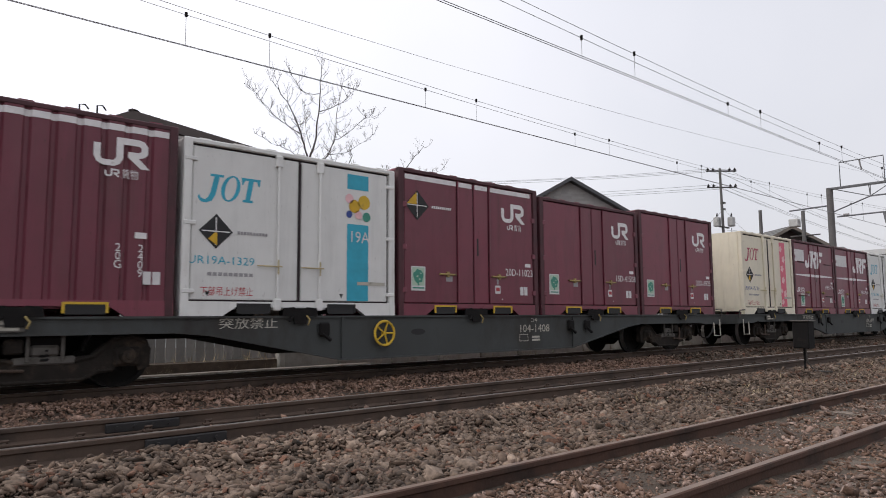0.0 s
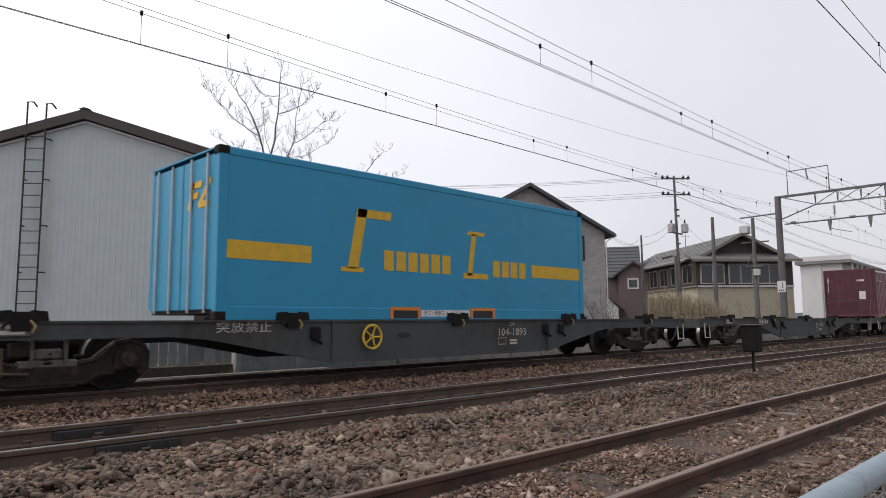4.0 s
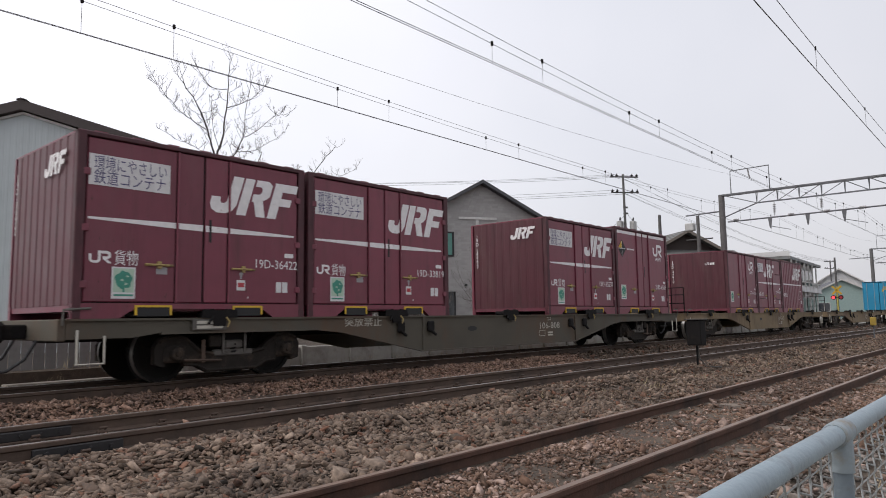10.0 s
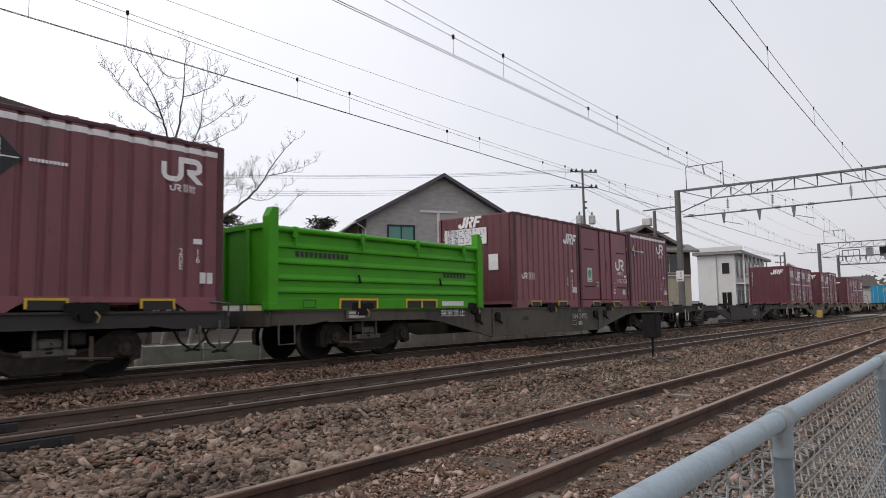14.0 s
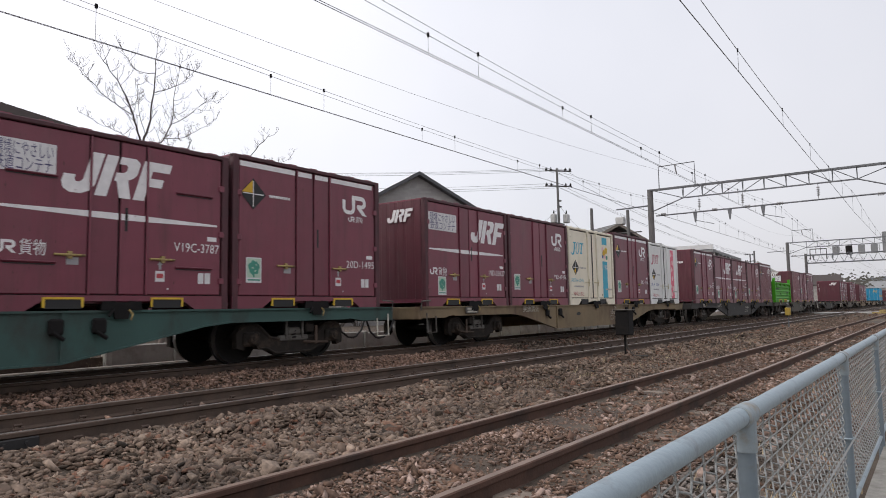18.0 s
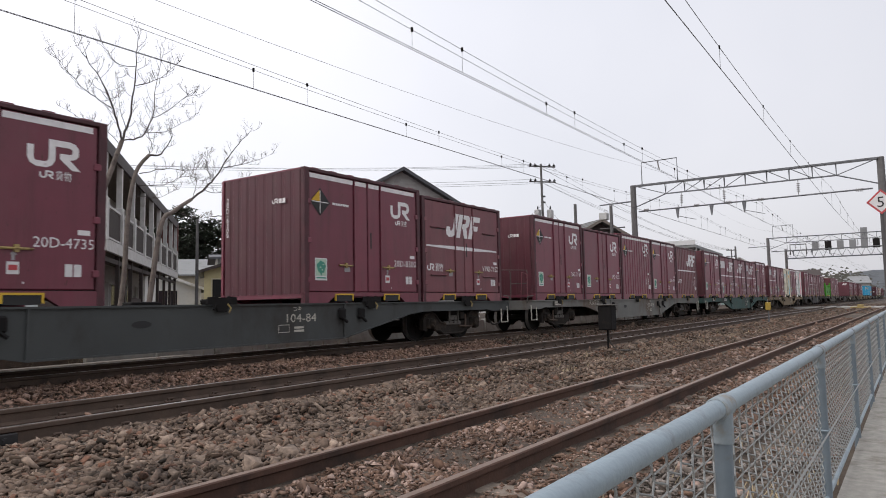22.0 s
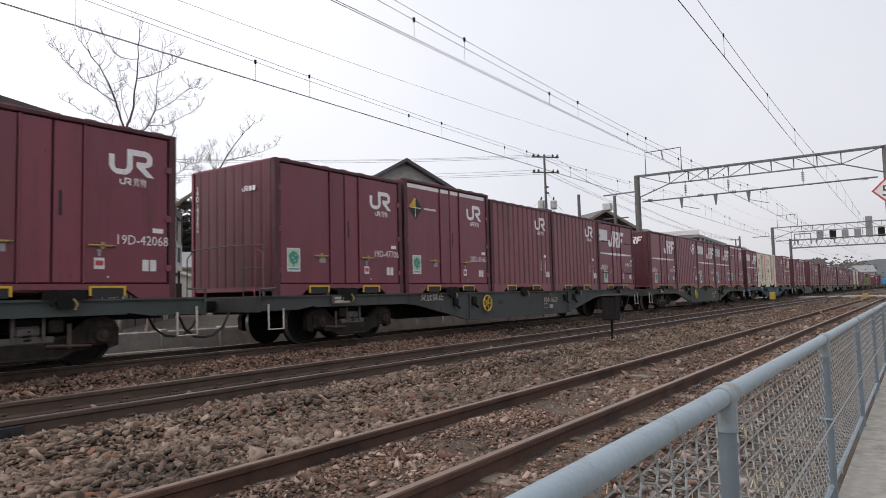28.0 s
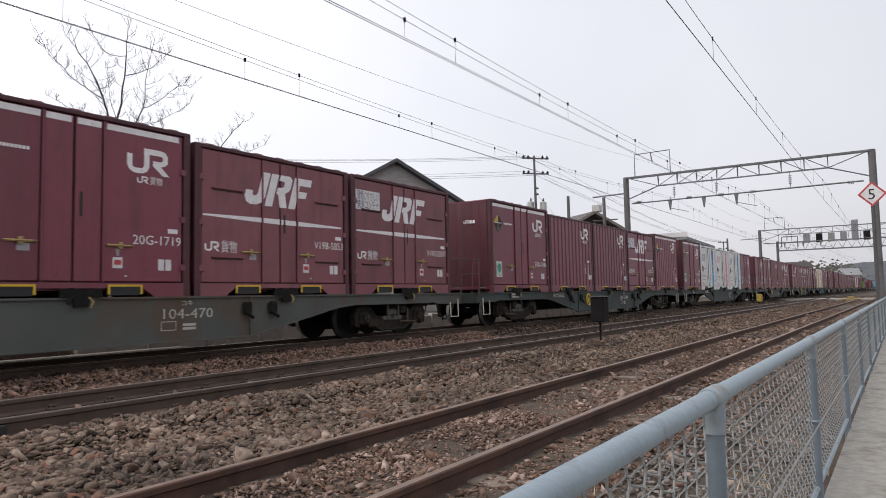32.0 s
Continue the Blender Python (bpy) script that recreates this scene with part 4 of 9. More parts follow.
def brown_house():
    """A steep tiled roof across the view, with a small gabled wing before its end."""
    h = small_house("brown_house", "purple-brown house with a dark tiled roof and gabled wing", pose(50.46, 38.6, 0, 0, 0, -59), 9.2, 6, 5.2, 7.95, BROWN_WALL, ROOF_DARK, 0.3, "x", ((4.6, 3.2, 1.1, 1.2, 1),), WHITE_TRIM, courses=9)
    part("wing_wall", Build().prism([(7.5, 0.1), (10.1, 0.1), (10.1, 5.05), (8.8, 6.0), (7.5, 5.05)], "y", -1.2, -1.05), BROWN_WALL, h)
    part("wing_side", Build().box(7.5, 7.65, -1.05, 2.5, 0.1, 5.05), BROWN_WALL, h)
    part("wing_side", Build().box(9.95, 10.1, -1.05, 2.5, 0.1, 5.05), BROWN_WALL, h)
    for k in (-1, 1):
        xe = 8.8 + k * 1.75
        part("wing_roof", Build().prism([(8.8, 6.2), (xe, 4.92), (xe, 4.78), (8.8, 6.06)], "y", -1.5, 2.6), ROOF_DARK, h)
        part("barge_board", Build().prism([(8.8, 6.22), (xe, 4.94), (xe, 4.74), (8.8, 6.02)], "y", -1.54, -1.5), DARK_WOOD, h)
    sash(h, 8.25, 3.75, 0.95, 0.95, -1.22, WHITE_TRIM, DARK_GLASS, 1, t=0.13)
    part("low_porch", Build().prism([(4.6, 0.1), (7.4, 0.1), (7.4, 2.1), (6.6, 2.9), (4.6, 3.6)], "y", -2.6, -2.45), OFFICE, h)
    part("porch_roof", Build().prism([(4.4, 3.8), (6.6, 3.05), (7.9, 1.95), (7.9, 1.8), (6.6, 2.9), (4.4, 3.65)], "y", -2.8, 0.0), DARK_WOOD, h)


brown_house()


def beige_house():
    """The old long house: a gable towards the tracks, a long roof, a band of windows along its flank."""
    h = thing("beige_house", "old beige two-storey house with a row of wide dark windows", "house", at=pose(49.9, 22.1, 0, 0, 0, -40))
    W, DEP, ev, ap = 5.2, 15.0, 6.05, 7.4
    roofing = material("faded_grey_roofing", (0.145, 0.145, 0.14), 0.7, grain=0.12, scale=2, stain=(0.09, 0.09, 0.085), stain_at=0.5, stain_scale=1, bump=0.1)
    o = [(0, 0.1), (W, 0.1), (W, ev), (W / 2, ap - 0.1), (0, ev)]
    part("gable_wall", Build().prism(o, "y", 0, 0.2), DARK_WOOD, h)
    part("rear_wall", Build().prism(o, "y", DEP - 0.2, DEP), BEIGE_WALL, h)
    part("side_wall", Build().box(W - 0.2, W, 0.2, DEP - 0.2, 0.1, ev), BEIGE_WALL, h)
    part("side_wall", Build().box(0, 0.2, 0.2, DEP - 0.2, 0.1, ev), BEIGE_WALL, h)
    x0, x1, yf, zw = -1.2, W + 1.0, -0.9, 5.35
    front = part("lower_front", Build().box(x0, x1, yf, yf + 0.2, 0.1, zw), BEIGE_WALL, h)
    flank = part("lower_flank", Build().box(x0, x0 + 0.2, yf + 0.2, DEP - 1, 0.1, zw), BEIGE_WALL, h)
    part("lower_flank", Build().box(x1 - 0.2, x1, yf + 0.2, DEP - 1, 0.1, zw), BEIGE_WALL, h)
    part("upper_boarding", Build().box(x0 - 0.04, x0, yf, DEP - 1, 3.5, zw), DARK_WOOD, flank)
    part("upper_boarding", Build().box(x0, x1, yf - 0.04, yf, 3.5, zw), DARK_WOOD, front)
    part("sill_band", Build().box(x0 - 0.14, x0, yf - 0.12, DEP - 1, 3.4, 3.52), CEIL, flank)
    part("sill_band", Build().box(x0, x1, yf - 0.14, yf, 3.4, 3.52), WHITE_TRIM, front)
    for xw, w in ((-0.95, 1.85), (1.2, 1.85), (3.4, 1.85)):
        sash(h, xw, 3.62, w, 1.5, yf - 0.08, OLD_WALL, DARK_GLASS, 2, t=0.08)
    for y, w in ((-0.4, 1.7), (1.7, 1.7), (4.0, 1.6), (6.2, 1.6), (8.4, 1.6)):
        win = part("window", Build().box(x0 - 0.09, x0 - 0.04, y, y + w, 3.7, 3.78).box(x0 - 0.09, x0 - 0.04, y, y + w, 5.05, 5.13).box(x0 - 0.09, x0 - 0.04, y, y + 0.07, 3.78, 5.05).box(x0 - 0.09, x0 - 0.04, y + w - 0.07, y + w, 3.78, 5.05).box(x0 - 0.09, x0 - 0.04, y + w / 2 - 0.035, y + w / 2 + 0.035, 3.78, 5.05), CEIL, flank)
        for k in range(2):
            ya = y + 0.07 + k * (w / 2 - 0.035)
            part("pane", Build().box(x0 - 0.06, x0 - 0.05, ya, ya + w / 2 - 0.105, 3.78, 5.05), SHADED, win)
    part("pent_roof", Build().prism([(0.0, 6.0), (yf - 0.55, 5.42), (yf - 0.55, 5.30), (0.0, 5.86)], "x", x0 - 0.5, x1 + 0.5), roofing, h)
    part("pent_roof", Build().prism([(0.0, 6.0), (x0 - 0.5, 5.46), (x0 - 0.5, 5.33), (0.0, 5.86)], "y", 0.0, DEP - 0.6), roofing, h)
    part("pent_fascia", Build().box(x0 - 0.5, x1 + 0.5, yf - 0.59, yf - 0.55, 5.24, 5.44), CEIL, h)
    for k in (-1, 1):
        xe = W / 2 + k * (W / 2 + 0.75)
        ze = ap - (ap - ev) / (W / 2) * (W / 2 + 0.75) + 0.1
        part("roof_slab", Build().prism([(W / 2, ap + 0.1), (xe, ze), (xe, ze - 0.15), (W / 2, ap - 0.05)], "y", -0.7, DEP + 0.5), roofing, h)
        part("barge_board", Build().prism([(W / 2, ap + 0.12), (xe, ze + 0.02), (xe, ze - 0.22), (W / 2, ap - 0.12)], "y", -0.75, -0.7), CEIL, h)
        for q in range(9):
            u = (q + 0.5) / 9
            xx, zz = W / 2 + (xe - W / 2) * u, ap + 0.1 + (ze - ap - 0.1) * u
            part("roof_course", Build().box(xx - 0.03, xx + 0.03, -0.7, DEP + 0.5, zz - 0.02, zz + 0.025), roofing, h)
    for i in range(4):
        part("roof_vent", Build().box(0.3, 0.6, 7.0 + i * 0.5, 7.3 + i * 0.5, 6.2, 6.5), DARK_WOOD, h)
    part("antenna", Build().rod([(W / 2, 9.0, 7.4), (W / 2, 9.0, 8.6)], 0.03, 5).rod([(W / 2 - 0.4, 9.0, 8.4), (W / 2 + 0.4, 9.0, 8.4)], 0.015, 5), GALV, h)


beige_house()


def reed_bed():
    """Tall dry reeds standing in a clump."""
    rng = random.Random(77)
    t = thing("dry_reeds", "tall clump of dry tan reeds beside the tracks", "reeds", at=pose(35.1, 19.2, 0.1, 0, 0, -63), kind="stuff")
    b = Build()
    for i in range(1000):
        x, y = rng.uniform(0.3, 4.3), rng.uniform(-0.3, 0.6)
        hgt = rng.uniform(1.7, 2.6) * (1 - 0.12 * max(0.0, x - 1.7))
        lx, ly = rng.gauss(0, 0.12), rng.gauss(0, 0.1)
        b.rod([(x, y, 0), (x + lx * 0.4, y + ly * 0.4, hgt * 0.6), (x + lx, y + ly, hgt)], [0.012, 0.009, 0.004], 3)
        z = hgt * rng.uniform(0.4, 0.95)
        dx, dz = rng.uniform(-0.16, 0.16), rng.uniform(0.1, 0.4)
        p = Vector((x + lx * z / hgt, y + ly * z / hgt, z))
        b.add([p + Vector((0, 0, -0.012)), p + Vector((dx * 0.6, 0.02, dz)), p + Vector((dx, 0.03, dz * 0.8)), p + Vector((dx * 0.6, 0.02, dz - 0.03))], [(0, 1, 2), (0, 2, 3)])
    part("stalks", b, REED, t)


REED = material("dry_reed", (0.30, 0.245, 0.165), 0.9, grain=0.2, scale=5, bump=0.0, island=0.3)
reed_bed()


def office_block():
    h = thing("white_office", "white two-storey office block with a railed gallery", "office building", at=pose(77.4, 24.2, 0, 0, 0, -86))
    W, DEP = 3.9, 18.5
    part("front_wall", Build().box(0, W, 0, 0.2, 0.1, 6.7), OFFICE, h)
    part("side_wall", Build().box(W - 0.2, W, 0.2, DEP, 0.1, 6.7), OFFICE, h)
    part("side_wall", Build().box(0, 0.2, 0.2, DEP, 0.1, 6.7), OFFICE, h)
    part("rear_wall", Build().box(0, W, DEP - 0.2, DEP, 0.1, 6.7), OFFICE, h)
    part("flat_roof", Build().box(-0.4, W + 0.9, -0.5, DEP + 0.4, 6.7, 7.0), ROOF_GREY, h)
    part("parapet", Build().box(-0.4, W + 0.9, -0.55, -0.4, 7.0, 7.5), OFFICE, h)
    part("wall_recess", Build().box(2.35, 3.55, -0.03, 0.0, 0.3, 6.3), WHITE_TRIM, h)
    sash(h, 2.5, 4.5, 0.9, 1.3, -0.05, WHITE_TRIM, DARK_GLASS, 1)
    sash(h, 2.4, 0.4, 1.1, 2.2, -0.05, WHITE_TRIM, SHADED, 2, name="door")
    part("downpipe", Build().rod([(2.0, -0.08, 0.1), (2.0, -0.08, 6.7)], 0.06, 6), STEEL_GREY, h)
    for i in range(7):
        y = 0.4 + i * 2.5
        part("gallery_post", Build().box(W + 0.75, W + 0.9, y, y + 0.15, 0.1, 6.7), WHITE_TRIM, h)
        for z in (1.0, 4.3):
            part("side_window", Build().box(W, W + 0.03, y + 0.3, y + 2.1, z - 0.2, z + 1.8), DARK_GLASS, h)
    part("gallery_rail", Build().box(W + 0.78, W + 0.86, 0.3, DEP, 4.5, 4.58).box(W + 0.78, W + 0.86, 0.3, DEP, 4.1, 4.15), WHITE_TRIM, h)
    part("gallery_parapet", Build().box(W + 0.8, W + 0.86, 0.2, DEP, 3.55, 4.05), OFFICE, h)
    part("gallery_floor", Build().box(W, W + 0.95, 0.2, DEP, 3.4, 3.55), OFFICE, h)


office_block()
for q, (hx, hy, haz, hw, he, ha, wm, rm, lb) in enumerate((
        (25.5, 47.0, -30, 7, 2.6, 3.9, OFFICE, ROOF_GREY, "small white shed behind the bungalow"),
        (22.5, 62.0, -25, 9, 4.6, 6.4, OLD_WALL, ROOF_GREY, "pale two-storey house behind the apartments"),
        (31.0, 66.0, -32, 9, 4.4, 6.0, OFFICE, ROOF_DARK, "far white house with a dark roof"),
        (40.0, 60.0, -38, 10, 4.6, 6.2, BEIGE_WALL, ROOF_GREY, "far beige house among the pines"),
        (52.0, 52.0, -45, 10, 4.8, 6.4, OLD_WALL, ROOF_DARK, "far pale house with a dark roof"),
        (12.0, 70.0, -15, 12, 4.8, 6.6, OFFICE, ROOF_DARK, "far white house beyond the apartments"),
        (72.0, 44.0, -60, 11, 4.6, 6.2, OLD_WALL, ROOF_GREY, "far pale house with a metal roof"))):
    small_house("distant_house", lb, pose(hx, hy, 0, 0, 0, haz), hw, 8, he, ha, wm, rm, 0.5, "x" if q % 2 else "y", ((1.0, 1.2, 1.6, 1.2, 2), (4.0, 1.2, 1.4, 1.2, 2)))
small_house("green_store", "low store with a blue-green wall and dark roof", pose(104, 24.0, 0, 0, 0, -70), 8, 12, 3.6, 5.6, material("sea_green_cladding", (0.30, 0.40, 0.38), 0.7, bump=0.1), ROOF_DARK, 0.4, "y", ((1.0, 1.2, 1.5, 1.2, 2),))
small_house("far_house", "far white house with a grey gabled roof", pose(118, 27.0, 0, 0, 0, -75), 8, 10, 5.2, 7.8, OFFICE, ROOF_GREY, 0.5, "y", ((1.0, 3.4, 1.6, 1.2, 2), (5.0, 3.4, 1.6, 1.2, 2)))
small_house("far_house", "far brown-roofed house beyond the crossing", pose(149, 22.5, 0, 0, 0, -78), 8, 10, 4.6, 6.5, OLD_WALL, DARK_WOOD, 0.5, "x", ((1.0, 2.0, 1.6, 1.2, 2),))
small_house("far_house", "far beige house with a dark roof", pose(185, 26.0, 0, 0, 0, -78), 11, 12, 4.8, 7.2, BEIGE_WALL, ROOF_DARK, 0.5, "y", ((1.0, 2.4, 1.6, 1.2, 2), (6.0, 2.4, 1.6, 1.2, 2)))
small_house("far_house", "far grey house with a low metal roof", pose(230, 24.0, 0, 0, 0, -80), 14, 14, 5.0, 7.0, OLD_WALL, ROOF_GREY, 0.5, "x", ((2.0, 2.4, 1.6, 1.2, 2),))

# low wall and boards behind the train's track
LOW_WALL = material("lichened_concrete_wall", (0.33, 0.325, 0.30), 0.95, grain=0.15, stain=(0.20, 0.19, 0.165), stain_at=0.5, stain_scale=1.6, bump=0.3, vary=0.1)
lw = thing("low_wall", "low weathered concrete panel wall behind the track", "wall")
random.seed(11)
for i in range(26):
    x = 7.2 + i * 1.5
    part("panel", shared("lwp", lambda: Build().box(0.01, 1.49, 13.25, 13.38, -0.3, 0.36, 0.02).mesh("panel", LOW_WALL)), None, lw, at=Matrix.Translation((x, 0.03 * random.random(), 0.06 * (random.random() - 0.5))))
    part("panel_post", shared("lwq", lambda: Build().box(-0.07, 0.07, 13.2, 13.4, -0.3, 0.40, 0.02).mesh("panel_post", LOW_WALL)), None, lw, at=Matrix.Translation((x, 0, 0)))
bf = thing("board_fence", "low grey weathered board fence", "fence")
GREY_BOARD = material("grey_weathered_board", (0.25, 0.245, 0.235), 0.9, grain=0.15, bump=0.2, vary=0.2)
for i in range(52):
    part("board", shared("brd", lambda: Build().box(0.005, 0.19, 13.9, 13.93, 0.0, 0.85, 0.005).mesh("board", GREY_BOARD)), None, bf, at=Matrix.Translation((-3.0 + i * 0.2, 0, 0.05 * random.random())))
part("board_rail", Build().box(-3.0, 7.4, 13.93, 13.98, 0.65, 0.72), GREY_BOARD, bf)
tr = thing("cable_trough", "concrete cable trough lids along the track", "cable trough")
for i in range(40):
    part("trough_lid", shared("trl", lambda: Build().box(0.01, 0.98, 12.0, 12.3, -0.16, -0.02, 0.015).mesh("trough_lid", LOW_WALL)), None, tr, at=Matrix.Translation((-2.0 + i * 1.0, 0, 0.015 * random.random())) )
solid("loose_beam", Build().box(3.6, 8.6, 11.9, 12.15, -0.1, 0.06, 0.02), material("old_grey_timber", (0.17, 0.15, 0.125), 0.9, grain=0.25, scale=8, stain=(0.10, 0.085, 0.07), stain_at=0.5, stain_scale=3, bump=0.3), "long grey timber beam lying beside the track", "beam", at=Matrix.Identity(4))


# ---------------------------------------------------------------- poles, signs and signals
def utility_pole(x, y, top, label, arms=True, can=True, lean=0.0, r=0.15):
    p = thing("utility_pole", label, "utility pole", "utility poles")
    pm = material("pole_concrete", (0.13, 0.126, 0.125), 0.85, stain=(0.09, 0.086, 0.083), stain_at=0.5, stain_scale=1.5, bump=0.1)
    part("pole", Build().rod([(x, y, 0.0), (x + lean, y, top)], [r, r * 0.62], 10), pm, p, smooth=True)
    if arms:
        d = Vector((0.75, -0.66, 0))
        for z, L in ((top - 0.15, 0.95), (top - 1.2, 0.95)):
            a, b = Vector((x, y, z)) - d * L, Vector((x, y, z)) + d * L
            arm = part("crossarm", Build().rod([a, b], 0.05, 6), MAST, p)
            for u in (-0.9, -0.55, 0.55, 0.9):
                c = Vector((x, y, z)) + d * L * u
                ins = Build().rod([c, c + Vector((0, 0, 0.22))], [0.05, 0.03], 6).disc(c + Vector((0, 0, 0.1)), 0.09, 0.05, "z", 8)
                ins.rod([c + Vector((0, 0, 0.1)), c + Vector((0.1, 0.12, 0.0))], 0.05, 6)
                part("insulator", ins, BLACK_STEEL, arm)
    if can:
        for k in (-0.42, 0.48):
            c = Vector((x, y, 0)) + d * k
            tb = part("transformer", Build().box(c.x - 0.19, c.x + 0.19, c.y - 0.18, c.y + 0.18, top - 3.7, top - 3.1, 0.05), STEEL_GREY, p, "grey pole transformer")
            part("bushing", Build().rod([(c.x, c.y, top - 3.05), (c.x + 0.05, c.y, top - 2.85)], [0.06, 0.03], 8), BLACK_STEEL, tb)
        part("bracket", Build().box(x - 0.6, x + 0.6, y - 0.06, y + 0.06, top - 3.78, top - 3.7), MAST, p)
        for z in (top - 2.2, top - 2.6, top - 4.4):
            part("band", Build().disc((x, y, z), 0.16, 0.08, "z", 12), MAST, p)
    return p


utility_pole(41.45, 20.1, 10.3, "grey concrete utility pole with two crossarms and transformers", lean=-0.2, r=0.115)
utility_pole(38.65, 21.15, 6.3, "slim pale steel street pole", False, False, r=0.09)
utility_pole(40.5, 17.4, 7.2, "plain dark concrete pole", False, False)
pl = utility_pole(38.55, 14.3, 6.6, "dark pole beside the catenary portal", False, False)
part("switch_box", Build().box(38.35, 38.75, 14.5, 15.0, 5.75, 6.2, 0.04), STEEL_GREY, pl, "pale grey switch box")
part("crossarm", Build().rod([(38.55, 13.5, 5.25), (38.55, 15.0, 5.25)], 0.04, 6), MAST, pl)
part("bracket", Build().box(38.4, 38.7, 13.9, 14.7, 3.85, 3.95, 0.02).rod([(38.5, 14.75, 3.9), (38.5, 14.3, 4.7)], 0.03, 6), MAST, pl)
part("cable_box", Build().box(38.36, 38.5, 14.0, 14.35, 3.4, 3.75, 0.02), STEEL_GREY, pl)
utility_pole(118.0, 24.0, 9.0, "far utility pole with crossarms", True, False)
utility_pole(24.4, 34.0, 6.2, "concrete pole beside the yellow bungalow", False, False, r=0.12)
utility_pole(40.0, 19.6, 5.0, "short leaning dark stay pole", False, False)
utility_pole(84.0, 16.6, 7.0, "dark pole beside the farther portal", False, False)

mk = thing("trackside_box", "dark steel signal box on a thin post in the ballast", "signal box", at=pose(14.2, 5.35, 0))
part("box", Build().box(-0.15, 0.15, -0.15, 0.15, 0.36, 0.88, 0.02), BLACK_STEEL, mk)
part("lid", Build().box(-0.18, 0.18, -0.18, 0.18, 0.88, 0.905, 0.01), material("dull_box_lid", (0.07, 0.062, 0.055), 0.7), mk)
part("post", Build().rod([(0, 0, -0.3), (0, 0, 0.44)], 0.022, 8), BLACK_STEEL, mk)
part("cable", Build().rod([(0.03, 0, 0.44), (0.06, -0.02, 0.1), (0.16, -0.12, -0.08), (0.5, -0.3, -0.1)], 0.018, 6), STEP_GREY, mk)
yb = thing("yellow_marker", "small yellow box on a thin post beside the track", "marker", at=pose(33.5, 5.3, 0))
part("box", Build().box(-0.09, 0.09, -0.11, 0.11, 0.44, 0.78, 0.02), material("bright_yellow_enamel", (0.34, 0.23, 0.03), 0.5, stain=(0.22, 0.17, 0.05), stain_at=0.5, stain_scale=4), yb)
part("post", Build().rod([(0, 0, -0.3), (0, 0, 0.4)], 0.03, 8), GALV, yb)

sp = thing("speed_sign", "white and red diamond speed board on a dark post", "sign", at=pose(27.4, 0.62, 0))
part("post", Build().rod([(0, 0, -0.2), (0, 0, 4.55)], 0.055, 10), MAST, sp)
bd = part("board", Build().prism([(0, 3.72), (-0.43, 4.15), (0, 4.58), (0.43, 4.15)], "x", -0.085, -0.06), RED_INK, sp, "red-edged diamond board")
part("board_face", Build().prism([(0, 3.80), (-0.35, 4.15), (0, 4.50), (0.35, 4.15)], "x", -0.089, -0.085), WHITE_PAINT, bd)
part("figure", lettering("5", 0.36, BLACK_INK_AND_SHADE), None, bd, at=Matrix.Translation((-0.094, 0.14, 3.97)) @ Matrix.Rotation(radians(-90), 4, "Z"))


def signal_gantry(x):
    g = thing("signal_gantry", "grey lattice signal gantry with square signal backs", "gantry")
    z0, z1 = 5.9, 6.9
    for y in (13.0, 0.6):
        part("leg", Build().rod([(x, y, -0.2), (x, y, z1 + 0.2)], 0.16, 8), MAST_C, g)
    for yy in (-0.5, 0.5):
        for z in (z0, z1):
            part("chord", Build().box(x + yy - 0.05, x + yy + 0.05, 0.6, 13.0, z - 0.05, z + 0.05), GALV, g)
    for i in range(12):
        y = 0.8 + i * 1.0
        part("lattice", Build().rod([(x - 0.5, y, z0), (x - 0.5, y + 0.5, z1), (x - 0.5, y + 1.0, z0)], 0.035, 5), GALV, g)
    part("walkway_rail", Build().rod([(x - 0.6, 0.8, z1 + 1.0), (x - 0.6, 12.8, z1 + 1.0)], 0.03, 5), GALV, g)
    for i in range(9):
        part("rail_post", Build().rod([(x - 0.6, 0.9 + i * 1.48, z1), (x - 0.6, 0.9 + i * 1.48, z1 + 1.0)], 0.025, 5), GALV, g)
    for i, y in enumerate((9.6, 8.2, 6.9, 5.6, 4.4, 3.2)):
        tall = i == 4
        part("signal_back", Build().box(x - 0.75, x - 0.66, y - 0.36, y + 0.36, z1 - 0.2, z1 + (2.3 if tall else 0.9), 0.03), material("pale_signal_back", (0.20, 0.205, 0.21), 0.6, bump=0.05) if i not in (1, 5) else BLACK_STEEL, g)
    part("cage", Build().rod([(x - 0.7, 12.4, z1 - 0.6), (x - 0.7, 12.4, z1 + 0.7), (x - 0.7, 10.6, z1 + 0.7), (x - 0.7, 10.6, z1 - 0.6)], 0.07, 6), MAST, g)


signal_gantry(96.0)


